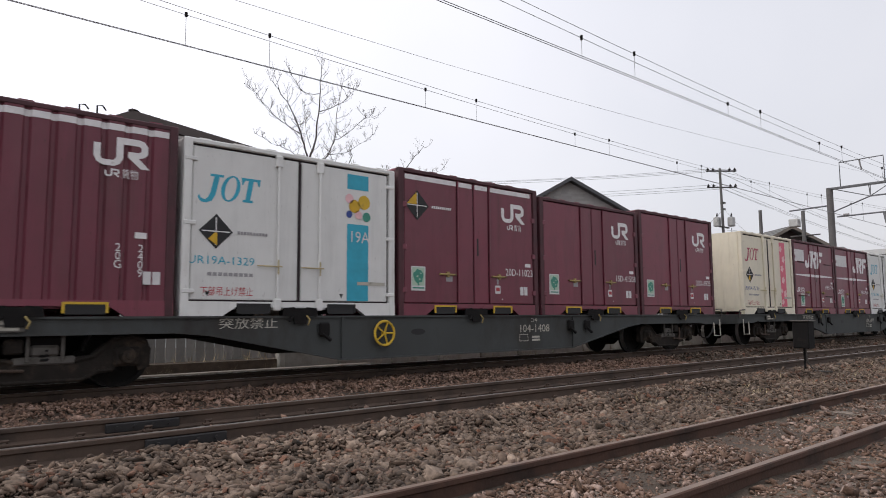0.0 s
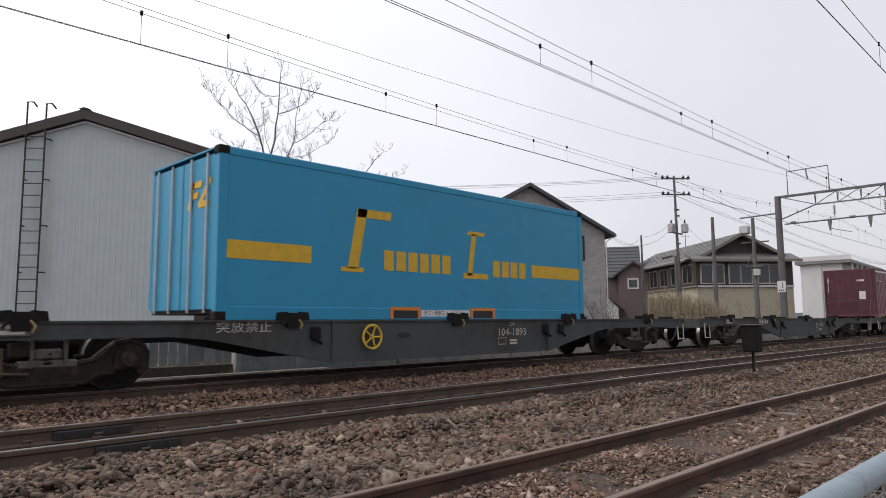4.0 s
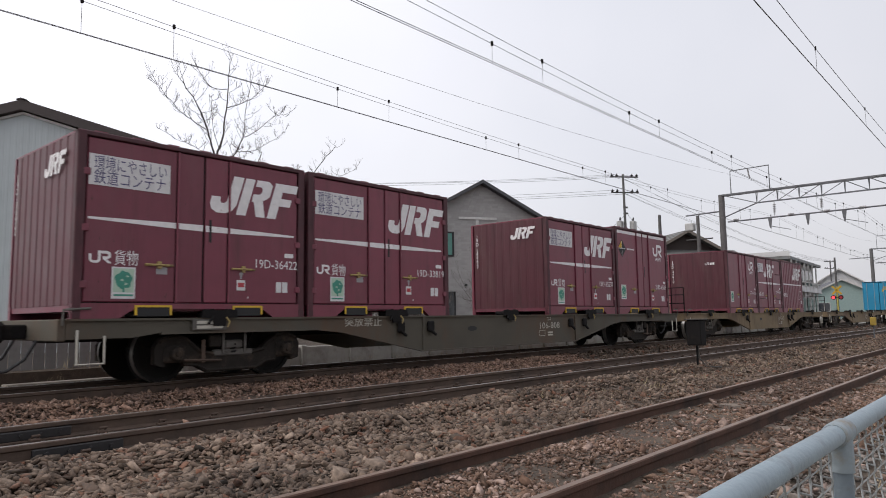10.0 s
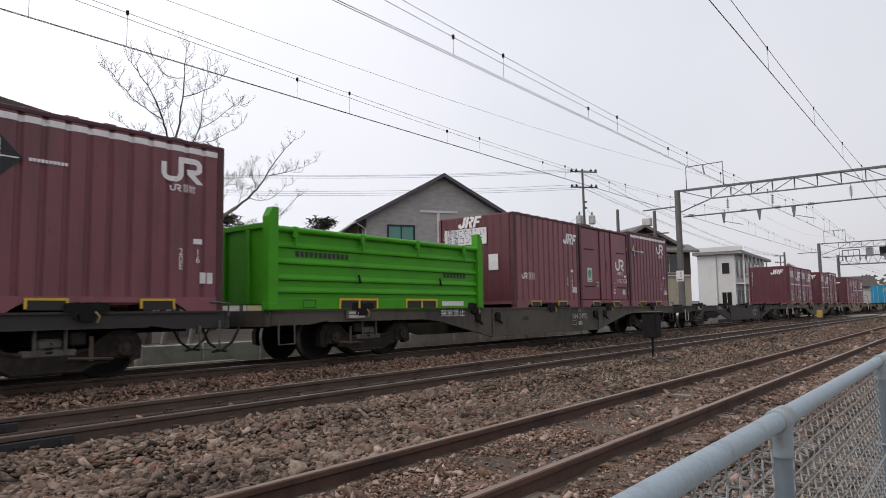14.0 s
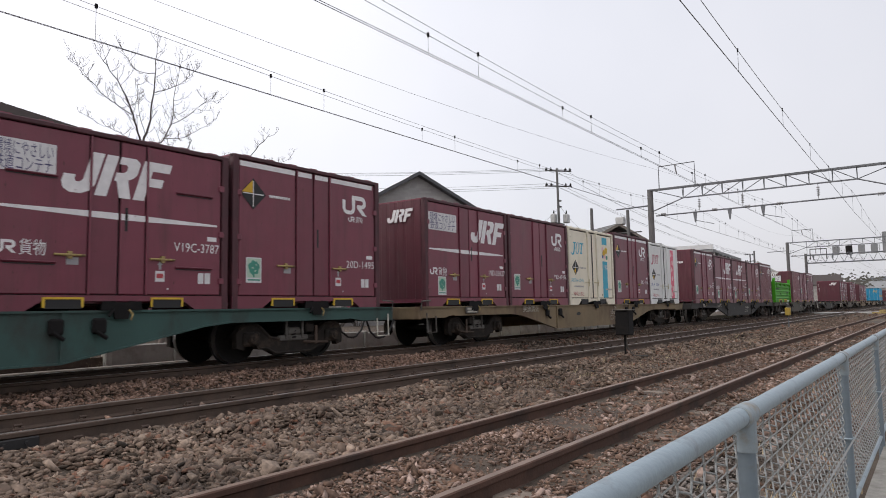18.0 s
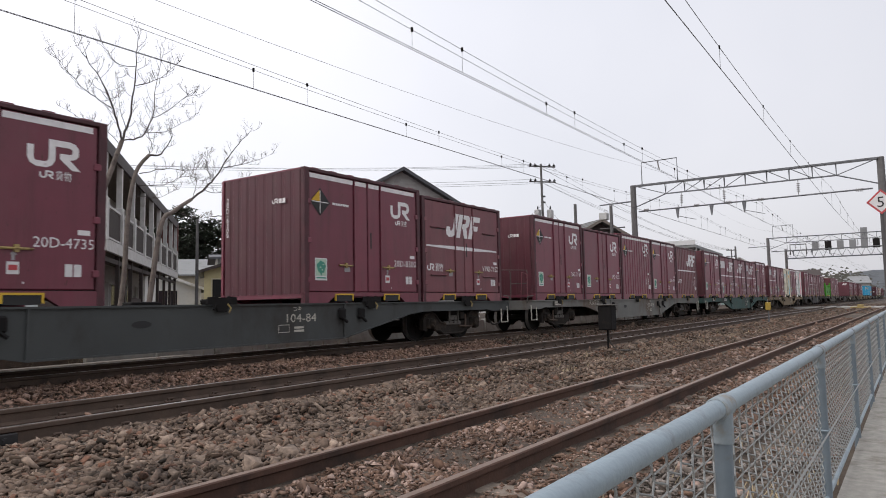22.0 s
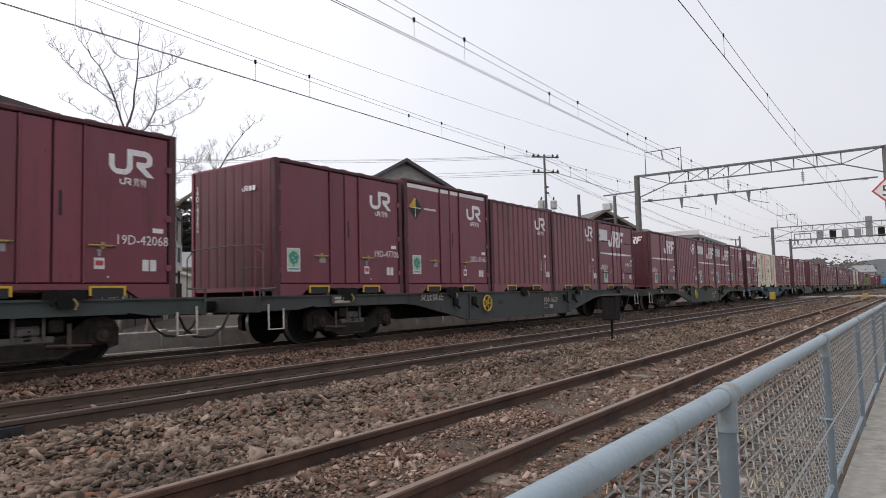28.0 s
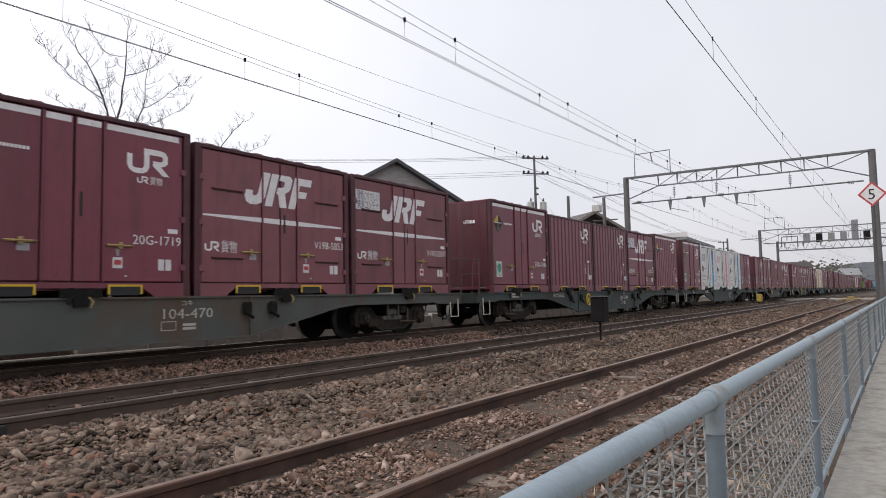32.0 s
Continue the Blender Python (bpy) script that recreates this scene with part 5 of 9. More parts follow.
def crossing_signal(x, y):
    c = thing("crossing_signal", "level crossing signal with a crossed board and red lamps", "crossing signal", at=pose(x, y, 0))
    part("post", Build().rod([(0, 0, -0.2), (0, 0, 3.5)], 0.07, 8), material("striped_post_yellow", (0.5, 0.42, 0.1), 0.6), c)
    for s in (-1, 1):
        part("cross_board", Build().box(-0.03, 0.0, -0.55, 0.55, -0.08, 0.08).turned(Matrix.Translation((-0.1, 0, 3.15)) @ Matrix.Rotation(s * radians(45), 4, "X")), AMBER, c)
        lamp = part("lamp_hood", Build().disc((-0.12, s * 0.32, 2.45), 0.22, 0.05, "x", 16), BLACK_STEEL, c)
        part("red_lamp", Build().disc((-0.16, s * 0.32, 2.45), 0.13, 0.03, "x", 14), glowing("lit_red_lamp", (1.0, 0.03, 0.04), 3.0) if s > 0 else RED_BOX, lamp)
    part("crossarm", Build().rod([(-0.05, -0.4, 2.45), (-0.05, 0.4, 2.45)], 0.04, 6), BLACK_STEEL, c)


crossing_signal(74.0, 14.6)
cr = thing("level_crossing", "pale concrete road surface across the tracks", "level crossing", kind="structure")
for ya, yb_ in ((-2.9, 2.02), (2.2, 3.13), (3.3, 5.86), (6.04, 6.96), (7.15, 9.83), (10.02, 10.93), (11.1, 30)):
    part("road_panel", Build().box(72.5, 78.0, ya, yb_, -0.25, 0.02), CONCRETE, cr)
bar = thing("barrier_machine", "yellow level crossing barrier machine", "barrier", at=pose(71.5, 3.9, 0))
part("cabinet", Build().box(-0.18, 0.18, -0.25, 0.25, -0.2, 0.25, 0.03), OLD_YELLOW, bar)
part("foot_beam", Build().box(-0.1, 0.1, -0.8, 0.8, -0.1, 0.06, 0.02), OLD_YELLOW, bar)


# ---------------------------------------------------------------- trees and shrubs
BARK = material("grey_brown_bark", (0.17, 0.142, 0.122), 0.9, grain=0.2, scale=10, stain=(0.07, 0.055, 0.048), stain_at=0.5, stain_scale=5, bump=0.5, bump_scale=30)
TWIG = material("grey_twig", (0.105, 0.088, 0.080), 0.9, grain=0.15, bump=0.1)
BUD = material("pale_bud", (0.20, 0.18, 0.155), 0.9, bump=0.0)
NEEDLE = material("dark_pine_needles", (0.080, 0.092, 0.068), 0.85, grain=0.3, scale=2, bump=0.0, island=0.35)
# the hill's blue-grey has the distance haze mixed into the colour
HILL = material("haze_tinted_hill_woods", (0.075, 0.082, 0.090), 0.95, grain=0.35, scale=0.08, bump=0.0)
DRY = material("dry_grass", (0.36, 0.29, 0.18), 0.95, grain=0.2, bump=0.0, island=0.3)


def wander(rng, start, way, length, n, bend=0.18, lift=0.0):
    """Points of a wandering branch."""
    pts, d, p = [Vector(start)], Vector(way).normalized(), Vector(start)
    for i in range(n):
        d = (d + Vector((rng.uniform(-bend, bend), rng.uniform(-bend, bend), rng.uniform(-bend, bend) + lift))).normalized()
        p = p + d * (length / n)
        pts.append(p.copy())
    return pts


def sprout(rng, pts, r0, r1, limbs, twigs, buds, depth, length, lift=0.12, density=1.0):
    """A branch, and what grows from it."""
    n = len(pts)
    rs = [r0 + (r1 - r0) * i / (n - 1) for i in range(n)]
    (limbs if depth < 2 else twigs).rod(pts, rs, 7 if depth == 0 else (5 if depth == 1 else 3))
    if depth >= 4:
        return
    kids = int((5 if depth < 2 else 4) * density + rng.random())
    for k in range(kids):
        u = rng.uniform(0.15, 1.0)
        i = min(n - 2, int(u * (n - 1)))
        base = pts[i].lerp(pts[i + 1], rng.random())
        d = (pts[i + 1] - pts[i]).normalized()
        side = Vector((rng.uniform(-1, 1), rng.uniform(-1, 1), rng.uniform(-0.3, 0.8)))
        way = d * 0.55 + side.normalized() * 0.9
        L = length * rng.uniform(0.4, 0.75) * (1.1 - 0.4 * u)
        r = max(0.0035, rs[i] * 0.5)
        q = wander(rng, base, way, L, 5 if depth < 2 else 4, 0.22, lift)
        sprout(rng, q, r, max(0.0025, r * 0.35), limbs, twigs, buds, depth + 1, L, lift, density)
    if depth >= 2:
        p = pts[-1]
        for _ in range(1):
            c = p + Vector((rng.uniform(-0.05, 0.05), rng.uniform(-0.05, 0.05), rng.uniform(-0.05, 0.07)))
            s = rng.uniform(0.010, 0.02)
            buds.add([c + Vector((0, 0, s * 1.6)), c + Vector((s, 0, 0)), c + Vector((-s * 0.5, s * 0.8, 0)), c + Vector((-s * 0.5, -s * 0.8, 0)), c + Vector((0, 0, -s))],
                     [(0, 1, 2), (0, 2, 3), (0, 3, 1), (4, 2, 1), (4, 3, 2), (4, 1, 3)])


BARK_DARK = material("dark_thin_bark", (0.072, 0.060, 0.055), 0.9, grain=0.2, scale=10, bump=0.3, bump_scale=30)


def bend(points, per=5):
    """A smooth run through a few points."""
    p = [Vector(q) for q in points]
    out = []
    for i in range(len(p) - 1):
        a, b, c, d = p[max(i - 1, 0)], p[i], p[i + 1], p[min(i + 2, len(p) - 1)]
        for k in range(per):
            u = k / per
            out.append(0.5 * ((2 * b) + (c - a) * u + (2 * a - 5 * b + 4 * c - d) * u * u + (3 * b - a - 3 * c + d) * u * u * u))
    out.append(p[-1])
    return out


def bud_cluster(rng, buds, p, n=5, spread=0.05):
    for _ in range(n):
        c = p + Vector((rng.uniform(-1, 1) * spread, rng.uniform(-1, 1) * spread, rng.uniform(-0.6, 1.2) * spread))
        s = rng.uniform(0.005, 0.010)
        buds.add([c + Vector((0, 0, s * 1.8)), c + Vector((s, 0, 0)), c + Vector((-s * 0.5, s * 0.8, 0)), c + Vector((-s * 0.5, -s * 0.8, 0)), c + Vector((0, 0, -s))],
                 [(0, 1, 2), (0, 2, 3), (0, 3, 1), (4, 2, 1), (4, 3, 2), (4, 1, 3)])


def shoot(rng, wood, buds, start, way, length, r, depth, lift):
    """A thin shoot that sweeps upward, with side twigs and budded tips."""
    pts, d, p = [Vector(start)], Vector(way).normalized(), Vector(start)
    n = 6
    for i in range(n):
        d = (d + Vector((rng.uniform(-0.16, 0.16), rng.uniform(-0.16, 0.16), rng.uniform(-0.1, 0.12) + lift))).normalized()
        p = p + d * (length / n)
        pts.append(p.copy())
    wood.rod(pts, [max(0.0030, r * (1 - 0.6 * i / n)) for i in range(n + 1)], 4 if depth else 5)
    bud_cluster(rng, buds, pts[-1], rng.randint(3, 5), 0.04)
    if depth < 1:
        for i in range(2, n):
            if rng.random() < 0.6:
                side = Vector((rng.uniform(-1, 1), rng.uniform(-1, 1), rng.uniform(-0.2, 0.7))).normalized()
                shoot(rng, wood, buds, pts[i], d * 0.7 + side * 0.8, length * rng.uniform(0.3, 0.55), r * 0.6, depth + 1, lift)


def standing_tree():
    """Three leaning stems; limbs are given in the plane that the stems stand in, and spread to either side of it."""
    rng = random.Random(5)
    t = thing("bare_tree", "bare grey-barked tree with three stems and upswept budded twigs", "tree")

    def run(points, depth=0.0):
        n = len(points)
        out = []
        for i, (x, z) in enumerate(points):
            d = depth * i / max(1, n - 1)
            out.append((x * (1 + d / 16.2), 16.2 + d, 1.6 + (z - 1.6) * (1 + d / 16.2)))
        return bend(out)

    stems = [
        ([(8.62, 0.1), (8.7, 1.3), (8.84, 3.2), (9.22, 4.44), (9.5, 5.28)], 0.088, 0.052,
         [([(9.5, 5.28), (9.72, 6.04), (9.82, 7.2), (9.88, 8.15)], 0.2, 0.052, 0.55), ([(9.5, 5.28), (9.3, 5.9), (9.12, 6.37), (8.74, 6.92), (8.32, 7.34)], -0.9, 0.045, 0.6),
          ([(9.23, 6.04), (8.66, 6.28), (8.11, 6.68), (7.84, 6.97)], -0.3, 0.022, 0.5), ([(9.82, 7.3), (9.3, 7.27), (8.91, 7.72)], 0.9, 0.018, 0.45),
          ([(9.5, 5.28), (10.03, 5.5), (10.33, 6.15), (10.4, 6.91), (10.63, 8.02)], 0.9, 0.036, 0.6), ([(10.33, 6.06), (10.75, 6.3), (11.3, 6.82), (11.65, 6.95)], -0.6, 0.018, 0.5),
          ([(9.81, 6.79), (10.22, 6.97), (10.64, 7.25), (11.18, 7.86)], -0.8, 0.022, 0.5), ([(10.1, 5.6), (10.7, 5.75), (11.2, 6.1), (11.72, 6.5)], 0.5, 0.018, 0.45),
          ([(9.45, 5.15), (9.0, 5.5), (8.5, 5.62), (7.9, 5.85)], 0.6, 0.016, 0.35), ([(9.6, 5.6), (9.4, 6.2), (9.35, 6.9)], 1.0, 0.018, 0.45)]),
        ([(9.37, 0.1), (9.6, 1.6), (9.7, 3.43), (9.89, 4.52), (10.24, 5.02)], 0.072, 0.042,
         [([(10.24, 5.02), (10.6, 5.12), (10.95, 5.71)], -0.2, 0.05, 0.3), ([(9.99, 4.5), (10.77, 4.75), (11.4, 4.8), (12.0, 4.98)], 0.4, 0.022, 0.4),
          ([(10.1, 4.85), (10.3, 5.3), (10.15, 5.75)], 0.6, 0.02, 0.4), ([(9.95, 4.2), (10.7, 4.3), (11.3, 4.6), (11.9, 4.55)], -0.6, 0.02, 0.4), ([(9.9, 3.9), (10.5, 3.95), (11.1, 4.25)], 0.5, 0.016, 0.35)]),
        ([(10.12, 0.1), (10.32, 1.2), (10.62, 3.2), (11.0, 3.62), (11.54, 4.01)], 0.08, 0.046,
         [([(11.54, 4.01), (12.1, 4.5), (12.48, 4.99), (12.98, 5.72), (13.63, 6.44)], 0.5, 0.05, 0.5), ([(12.6, 5.06), (13.1, 5.2), (13.62, 5.4), (14.51, 5.79)], -0.5, 0.026, 0.45),
          ([(12.2, 3.6), (12.85, 3.7), (13.1, 4.01), (13.75, 4.64)], 0.5, 0.024, 0.45), ([(11.0, 3.62), (11.7, 3.5), (12.2, 3.6)], 0.0, 0.026, 0.2), ([(11.54, 4.01), (11.7, 4.5), (11.6, 5.0)], 0.4, 0.018, 0.4),
          ([(12.2, 4.6), (12.0, 5.1), (12.1, 5.4)], -0.4, 0.016, 0.4), ([(11.9, 4.3), (12.6, 4.35), (13.3, 4.9)], 0.7, 0.018, 0.4)])]
    for foot, r0, r1, limbs in stems:
        f = run(foot)
        n = len(f)
        part("trunk", Build().rod(f, [r0 + (r1 - r0) * i / (n - 1) for i in range(n)], 10), BARK, t, smooth=True)
        wood, buds = Build(), Build()
        for points, depth, r, size in limbs:
            q = run(points, depth)
            n = len(q)
            q = [p + Vector((rng.uniform(-1, 1), rng.uniform(-1, 1), rng.uniform(-1, 1))) * 0.018 * (0 < i < n - 1) for i, p in enumerate(q)]
            wood.rod(q, [max(0.0045, 0.62 * r * (1 - 0.8 * i / (n - 1))) for i in range(n)], 6)
            bud_cluster(rng, buds, q[-1], 4, 0.05)
            for i in range(3, n):
                d = (q[i] - q[i - 1]).normalized()
                for _ in range(1 if rng.random() < 0.75 else 2):
                    side = Vector((rng.uniform(-1, 1), rng.uniform(-1, 1), rng.uniform(-0.35, 0.6))).normalized()
                    shoot(rng, wood, buds, q[i], d * 0.45 + side, size * rng.uniform(0.4, 0.95), 0.0062, 0, 0.13)
        part("crown", wood, BARK_DARK, t)
        tagged(part("budding", buds, BUD, t), kind="stuff")


standing_tree()


def shrub(x, y, hgt, seed, spread=0.5, stems=9, label="bare many-stemmed garden shrub"):
    rng = random.Random(seed)
    t = thing("bare_shrub", label, "shrub", "garden shrubs", at=Matrix.Translation((x, y, 0.1)))
    limbs, twigs, buds = Build(), Build(), Build()
    for k in range(int(stems * 1.7)):
        a = rng.uniform(0, 6.28)
        way = (math.cos(a) * spread, math.sin(a) * spread, 1)
        L = hgt * rng.uniform(0.6, 1.0)
        q = wander(rng, (0.15 * math.cos(a), 0.15 * math.sin(a), 0), way, L, 7, 0.13, 0.03)
        sprout(rng, q, 0.02, 0.006, limbs, twigs, buds, 2, L * 0.55, 0.12, 1.5)
    twigs.add(limbs.v, limbs.f)
    part("crown", twigs, TWIG, t)


shrub(29.0, 21.7, 4.2, 21, 0.5, 12, "bare many-stemmed shrub before the grey house")
shrub(26.5, 24.6, 2.9, 22, 0.55, 12)
shrub(25.4, 24.9, 2.5, 23, 0.6, 10)
shrub(31.2, 19.4, 2.8, 24, 0.5, 7)
shrub(24.2, 26.6, 2.2, 25, 0.6, 9)


def pine(x, y, hgt, seed, lean=0.0, thin=False):
    """A tapered trunk with limbs that carry many needle clumps, uneven and with gaps."""
    rng = random.Random(seed)
    t = thing("pine_tree", "dark green pine with an uneven layered crown", "tree", "pines behind the houses", at=Matrix.Translation((x, y, 0)))
    part("trunk", Build().rod([(0, 0, -0.3), (lean * 0.4, 0, hgt * 0.5), (lean, 0, hgt * 0.97)], [0.28, 0.2, 0.05], 7), BARK, t)
    lim, nd = Build(), Build()
    for k in range(26 if not thin else 20):
        u = rng.uniform(0.32 if not thin else 0.55, 0.99)
        z = hgt * u
        a = rng.uniform(0, 6.28)
        L = hgt * 0.34 * (1.12 - u) * rng.uniform(0.6, 1.25) + 0.9
        tip = Vector((lean * u + L * math.cos(a), L * math.sin(a), z + rng.uniform(-0.1, 0.4)))
        lim.rod([(lean * u, 0, z - 0.2), tip], [0.06, 0.02], 4)
        for q in range(60 if not thin else 55):
            c = Vector((lean * u, 0, z)).lerp(tip, rng.uniform(0.3, 1.08)) + Vector((rng.gauss(0, 0.45), rng.gauss(0, 0.45), rng.gauss(0.05, 0.22)))
            for w in range(3):
                b = rng.uniform(0, 6.28)
                l = rng.uniform(0.25, 0.55)
                d = Vector((math.cos(b) * l, math.sin(b) * l, rng.uniform(0.0, 0.22)))
                s = Vector((-math.sin(b), math.cos(b), 0.2)) * 0.12
                nd.add([c - s, c + s, c + d + s * 0.4, c + d - s * 0.4], [(0, 1, 2, 3)])
    part("limb", lim, BARK, t)
    tagged(part("needle_crown", nd, NEEDLE, t), kind="stuff")


for i, (px, py, ph, ln) in enumerate(((45.0, 71.5, 10.5, 0.2), (47.0, 69.5, 12.4, -0.3), (49.4, 70.5, 11.8, 0.3), (51.0, 67.5, 10.6, 0.2), (53.2, 67.0, 9.6, 0.4), (55.0, 65.0, 10.0, -0.2), (42.5, 73.0, 10.2, 0.1), (48.2, 72.0, 12.0, 0.0), (50.2, 69.0, 11.4, 0.2), (46.0, 68.5, 9.4, 0.0), (52.2, 65.8, 9.0, 0.0), (53.8, 63.6, 8.6, 0.3))):
    pine(px, py, ph, 40 + i, ln)
pine(57.0, 63.5, 12.6, 60, 0.6, True)
pine(59.5, 62.0, 9.0, 61, 0.2)


def hills():
    b = Build()
    rng = random.Random(3)
    n = 60
    v, f = [], []
    for i in range(n + 1):
        y = -60 + i * 6.0
        top = 31 - 0.07 * (y - 5) if y < 60 else max(9.0, 27 - 0.28 * (y - 60))
        top += 2.2 * noise.noise(Vector((i * 0.35, 0, 0))) + 1.4 * noise.noise(Vector((i * 1.7, 3, 0)))
        for q, u in enumerate((0.0, 0.35, 0.7, 1.0)):
            v.append((700 + 180 * u + 5 * noise.noise(Vector((i, u * 5, 0))), y, -2 + (top + 2) * (u ** 0.7)))
    m = 4
    f = [(i * m + j, (i + 1) * m + j, (i + 1) * m + j + 1, i * m + j + 1) for i in range(n) for j in range(3)]
    b.v, b.f = v, f
    solid("backdrop", b, HILL, "low wooded hill in the grey distance", "hill", kind="structure")


hills()


def far_trees():
    """Bare and evergreen clumps before the hill."""
    b = Build()
    rng = random.Random(9)
    for k in range(84):
        x, y, h = rng.uniform(260, 600), rng.uniform(14, 80), rng.uniform(3, 8)
        if k >= 60:
            x, y, h = rng.uniform(215, 300), rng.uniform(15.5, 28), rng.uniform(5, 9.5)
        for q in range(40 if k < 60 else 170):
            c = Vector((x + rng.gauss(0, h * 0.25), y + rng.gauss(0, h * 0.3), abs(rng.gauss(h * 0.5, h * 0.25))))
            s = rng.uniform(0.3, 0.8)
            b.add([c + Vector((0, -s, 0)), c + Vector((0, s, rng.uniform(-0.3, 0.3))), c + Vector((0, rng.uniform(-0.3, 0.3), s))], [(0, 1, 2)])
    solid("far_thicket", b, material("far_thicket_brown", (0.10, 0.095, 0.08), 0.95, bump=0.0, island=0.3), "brown and green thicket in the distance", "thicket", kind="stuff")


far_trees()


def dry_weeds():
    """Tufts of dead grass beside the tracks."""
    b = Build()
    rng = random.Random(17)
    spots = [(rng.uniform(2, 26), rng.uniform(12.4, 14.5)) for _ in range(240)] + [(rng.uniform(8, 26), rng.uniform(4.0, 5.3)) for _ in range(110)] + [(rng.uniform(1.5, 14), rng.uniform(0.45, 1.3)) for _ in range(60)]
    for x, y in spots:
        for q in range(rng.randrange(4, 10)):
            a = rng.uniform(0, 6.28)
            h = rng.uniform(0.05, 0.22) * (1.5 if y > 12 else 0.6)
            p = Vector((x + rng.gauss(0, 0.06), y + rng.gauss(0, 0.06), ground_height(x, y) - 0.01))
            t = p + Vector((math.cos(a) * h * 0.8, math.sin(a) * h * 0.8, h))
            s = Vector((-math.sin(a), math.cos(a), 0)) * 0.005
            b.add([p - s, p + s, t], [(0, 1, 2)])
    solid("dead_grass", b, DRY, "dry straw-coloured grass tufts beside the tracks", "grass", kind="stuff")


dry_weeds()


# ---------------------------------------------------------------- the train
# where the front coupling of the second wagon stands, by the second
RUN = [(0.0, 19.29), (1.0, 29.44), (2.0, 39.73), (3.0, 50.16), (3.5, 55.42), (5.5, 76.75), (7.0, 92.9), (8.5, 109.07), (10.0, 125.37), (11.5, 141.99), (13.0, 158.74), (14.5, 175.62),
       (16.5, 198.46), (18.0, 215.61), (19.0, 227.1), (20.0, 238.71), (21.0, 250.43), (22.0, 262.25), (23.0, 274.1), (24.0, 285.95), (25.0, 297.78), (25.5, 303.73), (27.5, 327.78), (29.0, 345.86), (30.0, 357.91), (31.0, 370.0), (32.0, 382.09)]
MOVERS = []                     # (thing, its place along the train behind that coupling, height)
WHEELS = []                     # (wheelset, place in its bogie)


LC, WC, HC = 3.65, 2.45, 2.5   # twelve-foot container
FY = -WC / 2                    # its near side


def mark(name, outlines, mat, parent, at, key):
    """Flat paint: outlines of (x, z), placed at (x, y, z)."""
    def make():
        b = Build()
        for o in outlines:
            b.sheet(o, 0)
        return b.mesh(name, mat)
    return part(name, shared((name, key, mat.name), make), mat, parent, at=Matrix.Translation(at))


def hook_logo(k=1.0):
    """The operator's small mark: one bent bar that hooks left and kicks out right."""
    o = [(0, .29), (0, .12), (.04, .04), (.12, 0), (.26, 0), (.33, .04), (.37, .11), (.37, .31), (.57, .31), (.60, .29), (.60, .24), (.57, .22), (.43, .22), (.43, .14), (.60, 0), (.72, 0), (.57, .14),
         (.64, .16), (.69, .21), (.69, .32), (.64, .38), (.57, .40), (.28, .40), (.28, .13), (.26, .09), (.24, .08), (.13, .08), (.10, .09), (.085, .12), (.085, .29)]
    return [[(x * k, z * k) for x, z in o]]


def slant_logo(k=1.0):
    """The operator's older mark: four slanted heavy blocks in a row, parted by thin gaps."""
    blocks = [[(0, .25), (0, .14), (.05, .05), (.15, 0), (.30, 0), (.40, .05), (.45, .15), (.45, .60), (.27, .60), (.27, .20), (.24, .16), (.18, .16), (.155, .20), (.155, .25)],
              [(.485, 0), (.655, 0), (.655, .60), (.485, .60)],
              [(.69, .60), (.92, .60), (1.0, .54), (1.0, .36), (.95, .30), (.89, .27), (1.01, 0), (.84, 0), (.73, .24), (.69, .24), (.69, .36), (.80, .37), (.83, .40), (.83, .46), (.80, .49), (.69, .49)],
              [(1.045, 0), (1.215, 0), (1.215, .22), (1.43, .22), (1.43, .35), (1.215, .35), (1.215, .46), (1.49, .46), (1.49, .60), (1.045, .60)]]
    return [[((x + 0.3 * z) * k, z * k) for x, z in o] for o in blocks]


def operator_caption(parent, x, y, z, h):
    """The small mark once more, and the word for freight beside it."""
    mark("operator_caption", hook_logo(h / 0.40), LOGO_WHITE, parent, (x, y, z), ("oc", h))
    part("operator_caption", lettering("貨物", h * 0.95, LOGO_WHITE, h * 1.95), None, parent, at=Matrix.Translation((x + 1.95 * h, y, z)))


def diamond(parent, x, z, y, wire=False, r=0.27):
    """The black and yellow hazard diamond."""
    mark("hazard_diamond", [[(0, -r), (r, 0), (0, r), (-r, 0)]], BLACK_INK_AND_SHADE, parent, (x, y - 0.003, z), ("d", r))
    mark("diamond_lines", [quad(-0.008, 0.008, -r + 0.05, r - 0.05), quad(-r + 0.05, r - 0.05, -0.008, 0.008)], LOGO_WHITE, parent, (x, y - 0.0045, z), ("dl", r))
    if wire:
        mark("hazard_quarter", [[(0.018, -0.018), (0.018, -r + 0.05), (-r * 0.45, -r * 0.45), (-0.018, -0.018)]], AMBER, parent, (x, y - 0.006, z), ("qw", r))
    else:
        mark("hazard_quarter", [[(-0.015, 0.015), (-0.015, r - 0.03), (-r + 0.03, 0.015)]], AMBER, parent, (x, y - 0.006, z), ("q", r))
    mark("fine_print", word_bars(0.48, 0.045, 10), GREY_INK if wire else LOGO_WHITE, parent, (x + r + 0.07, y - 0.003, z - 0.02), ("fp", wire))


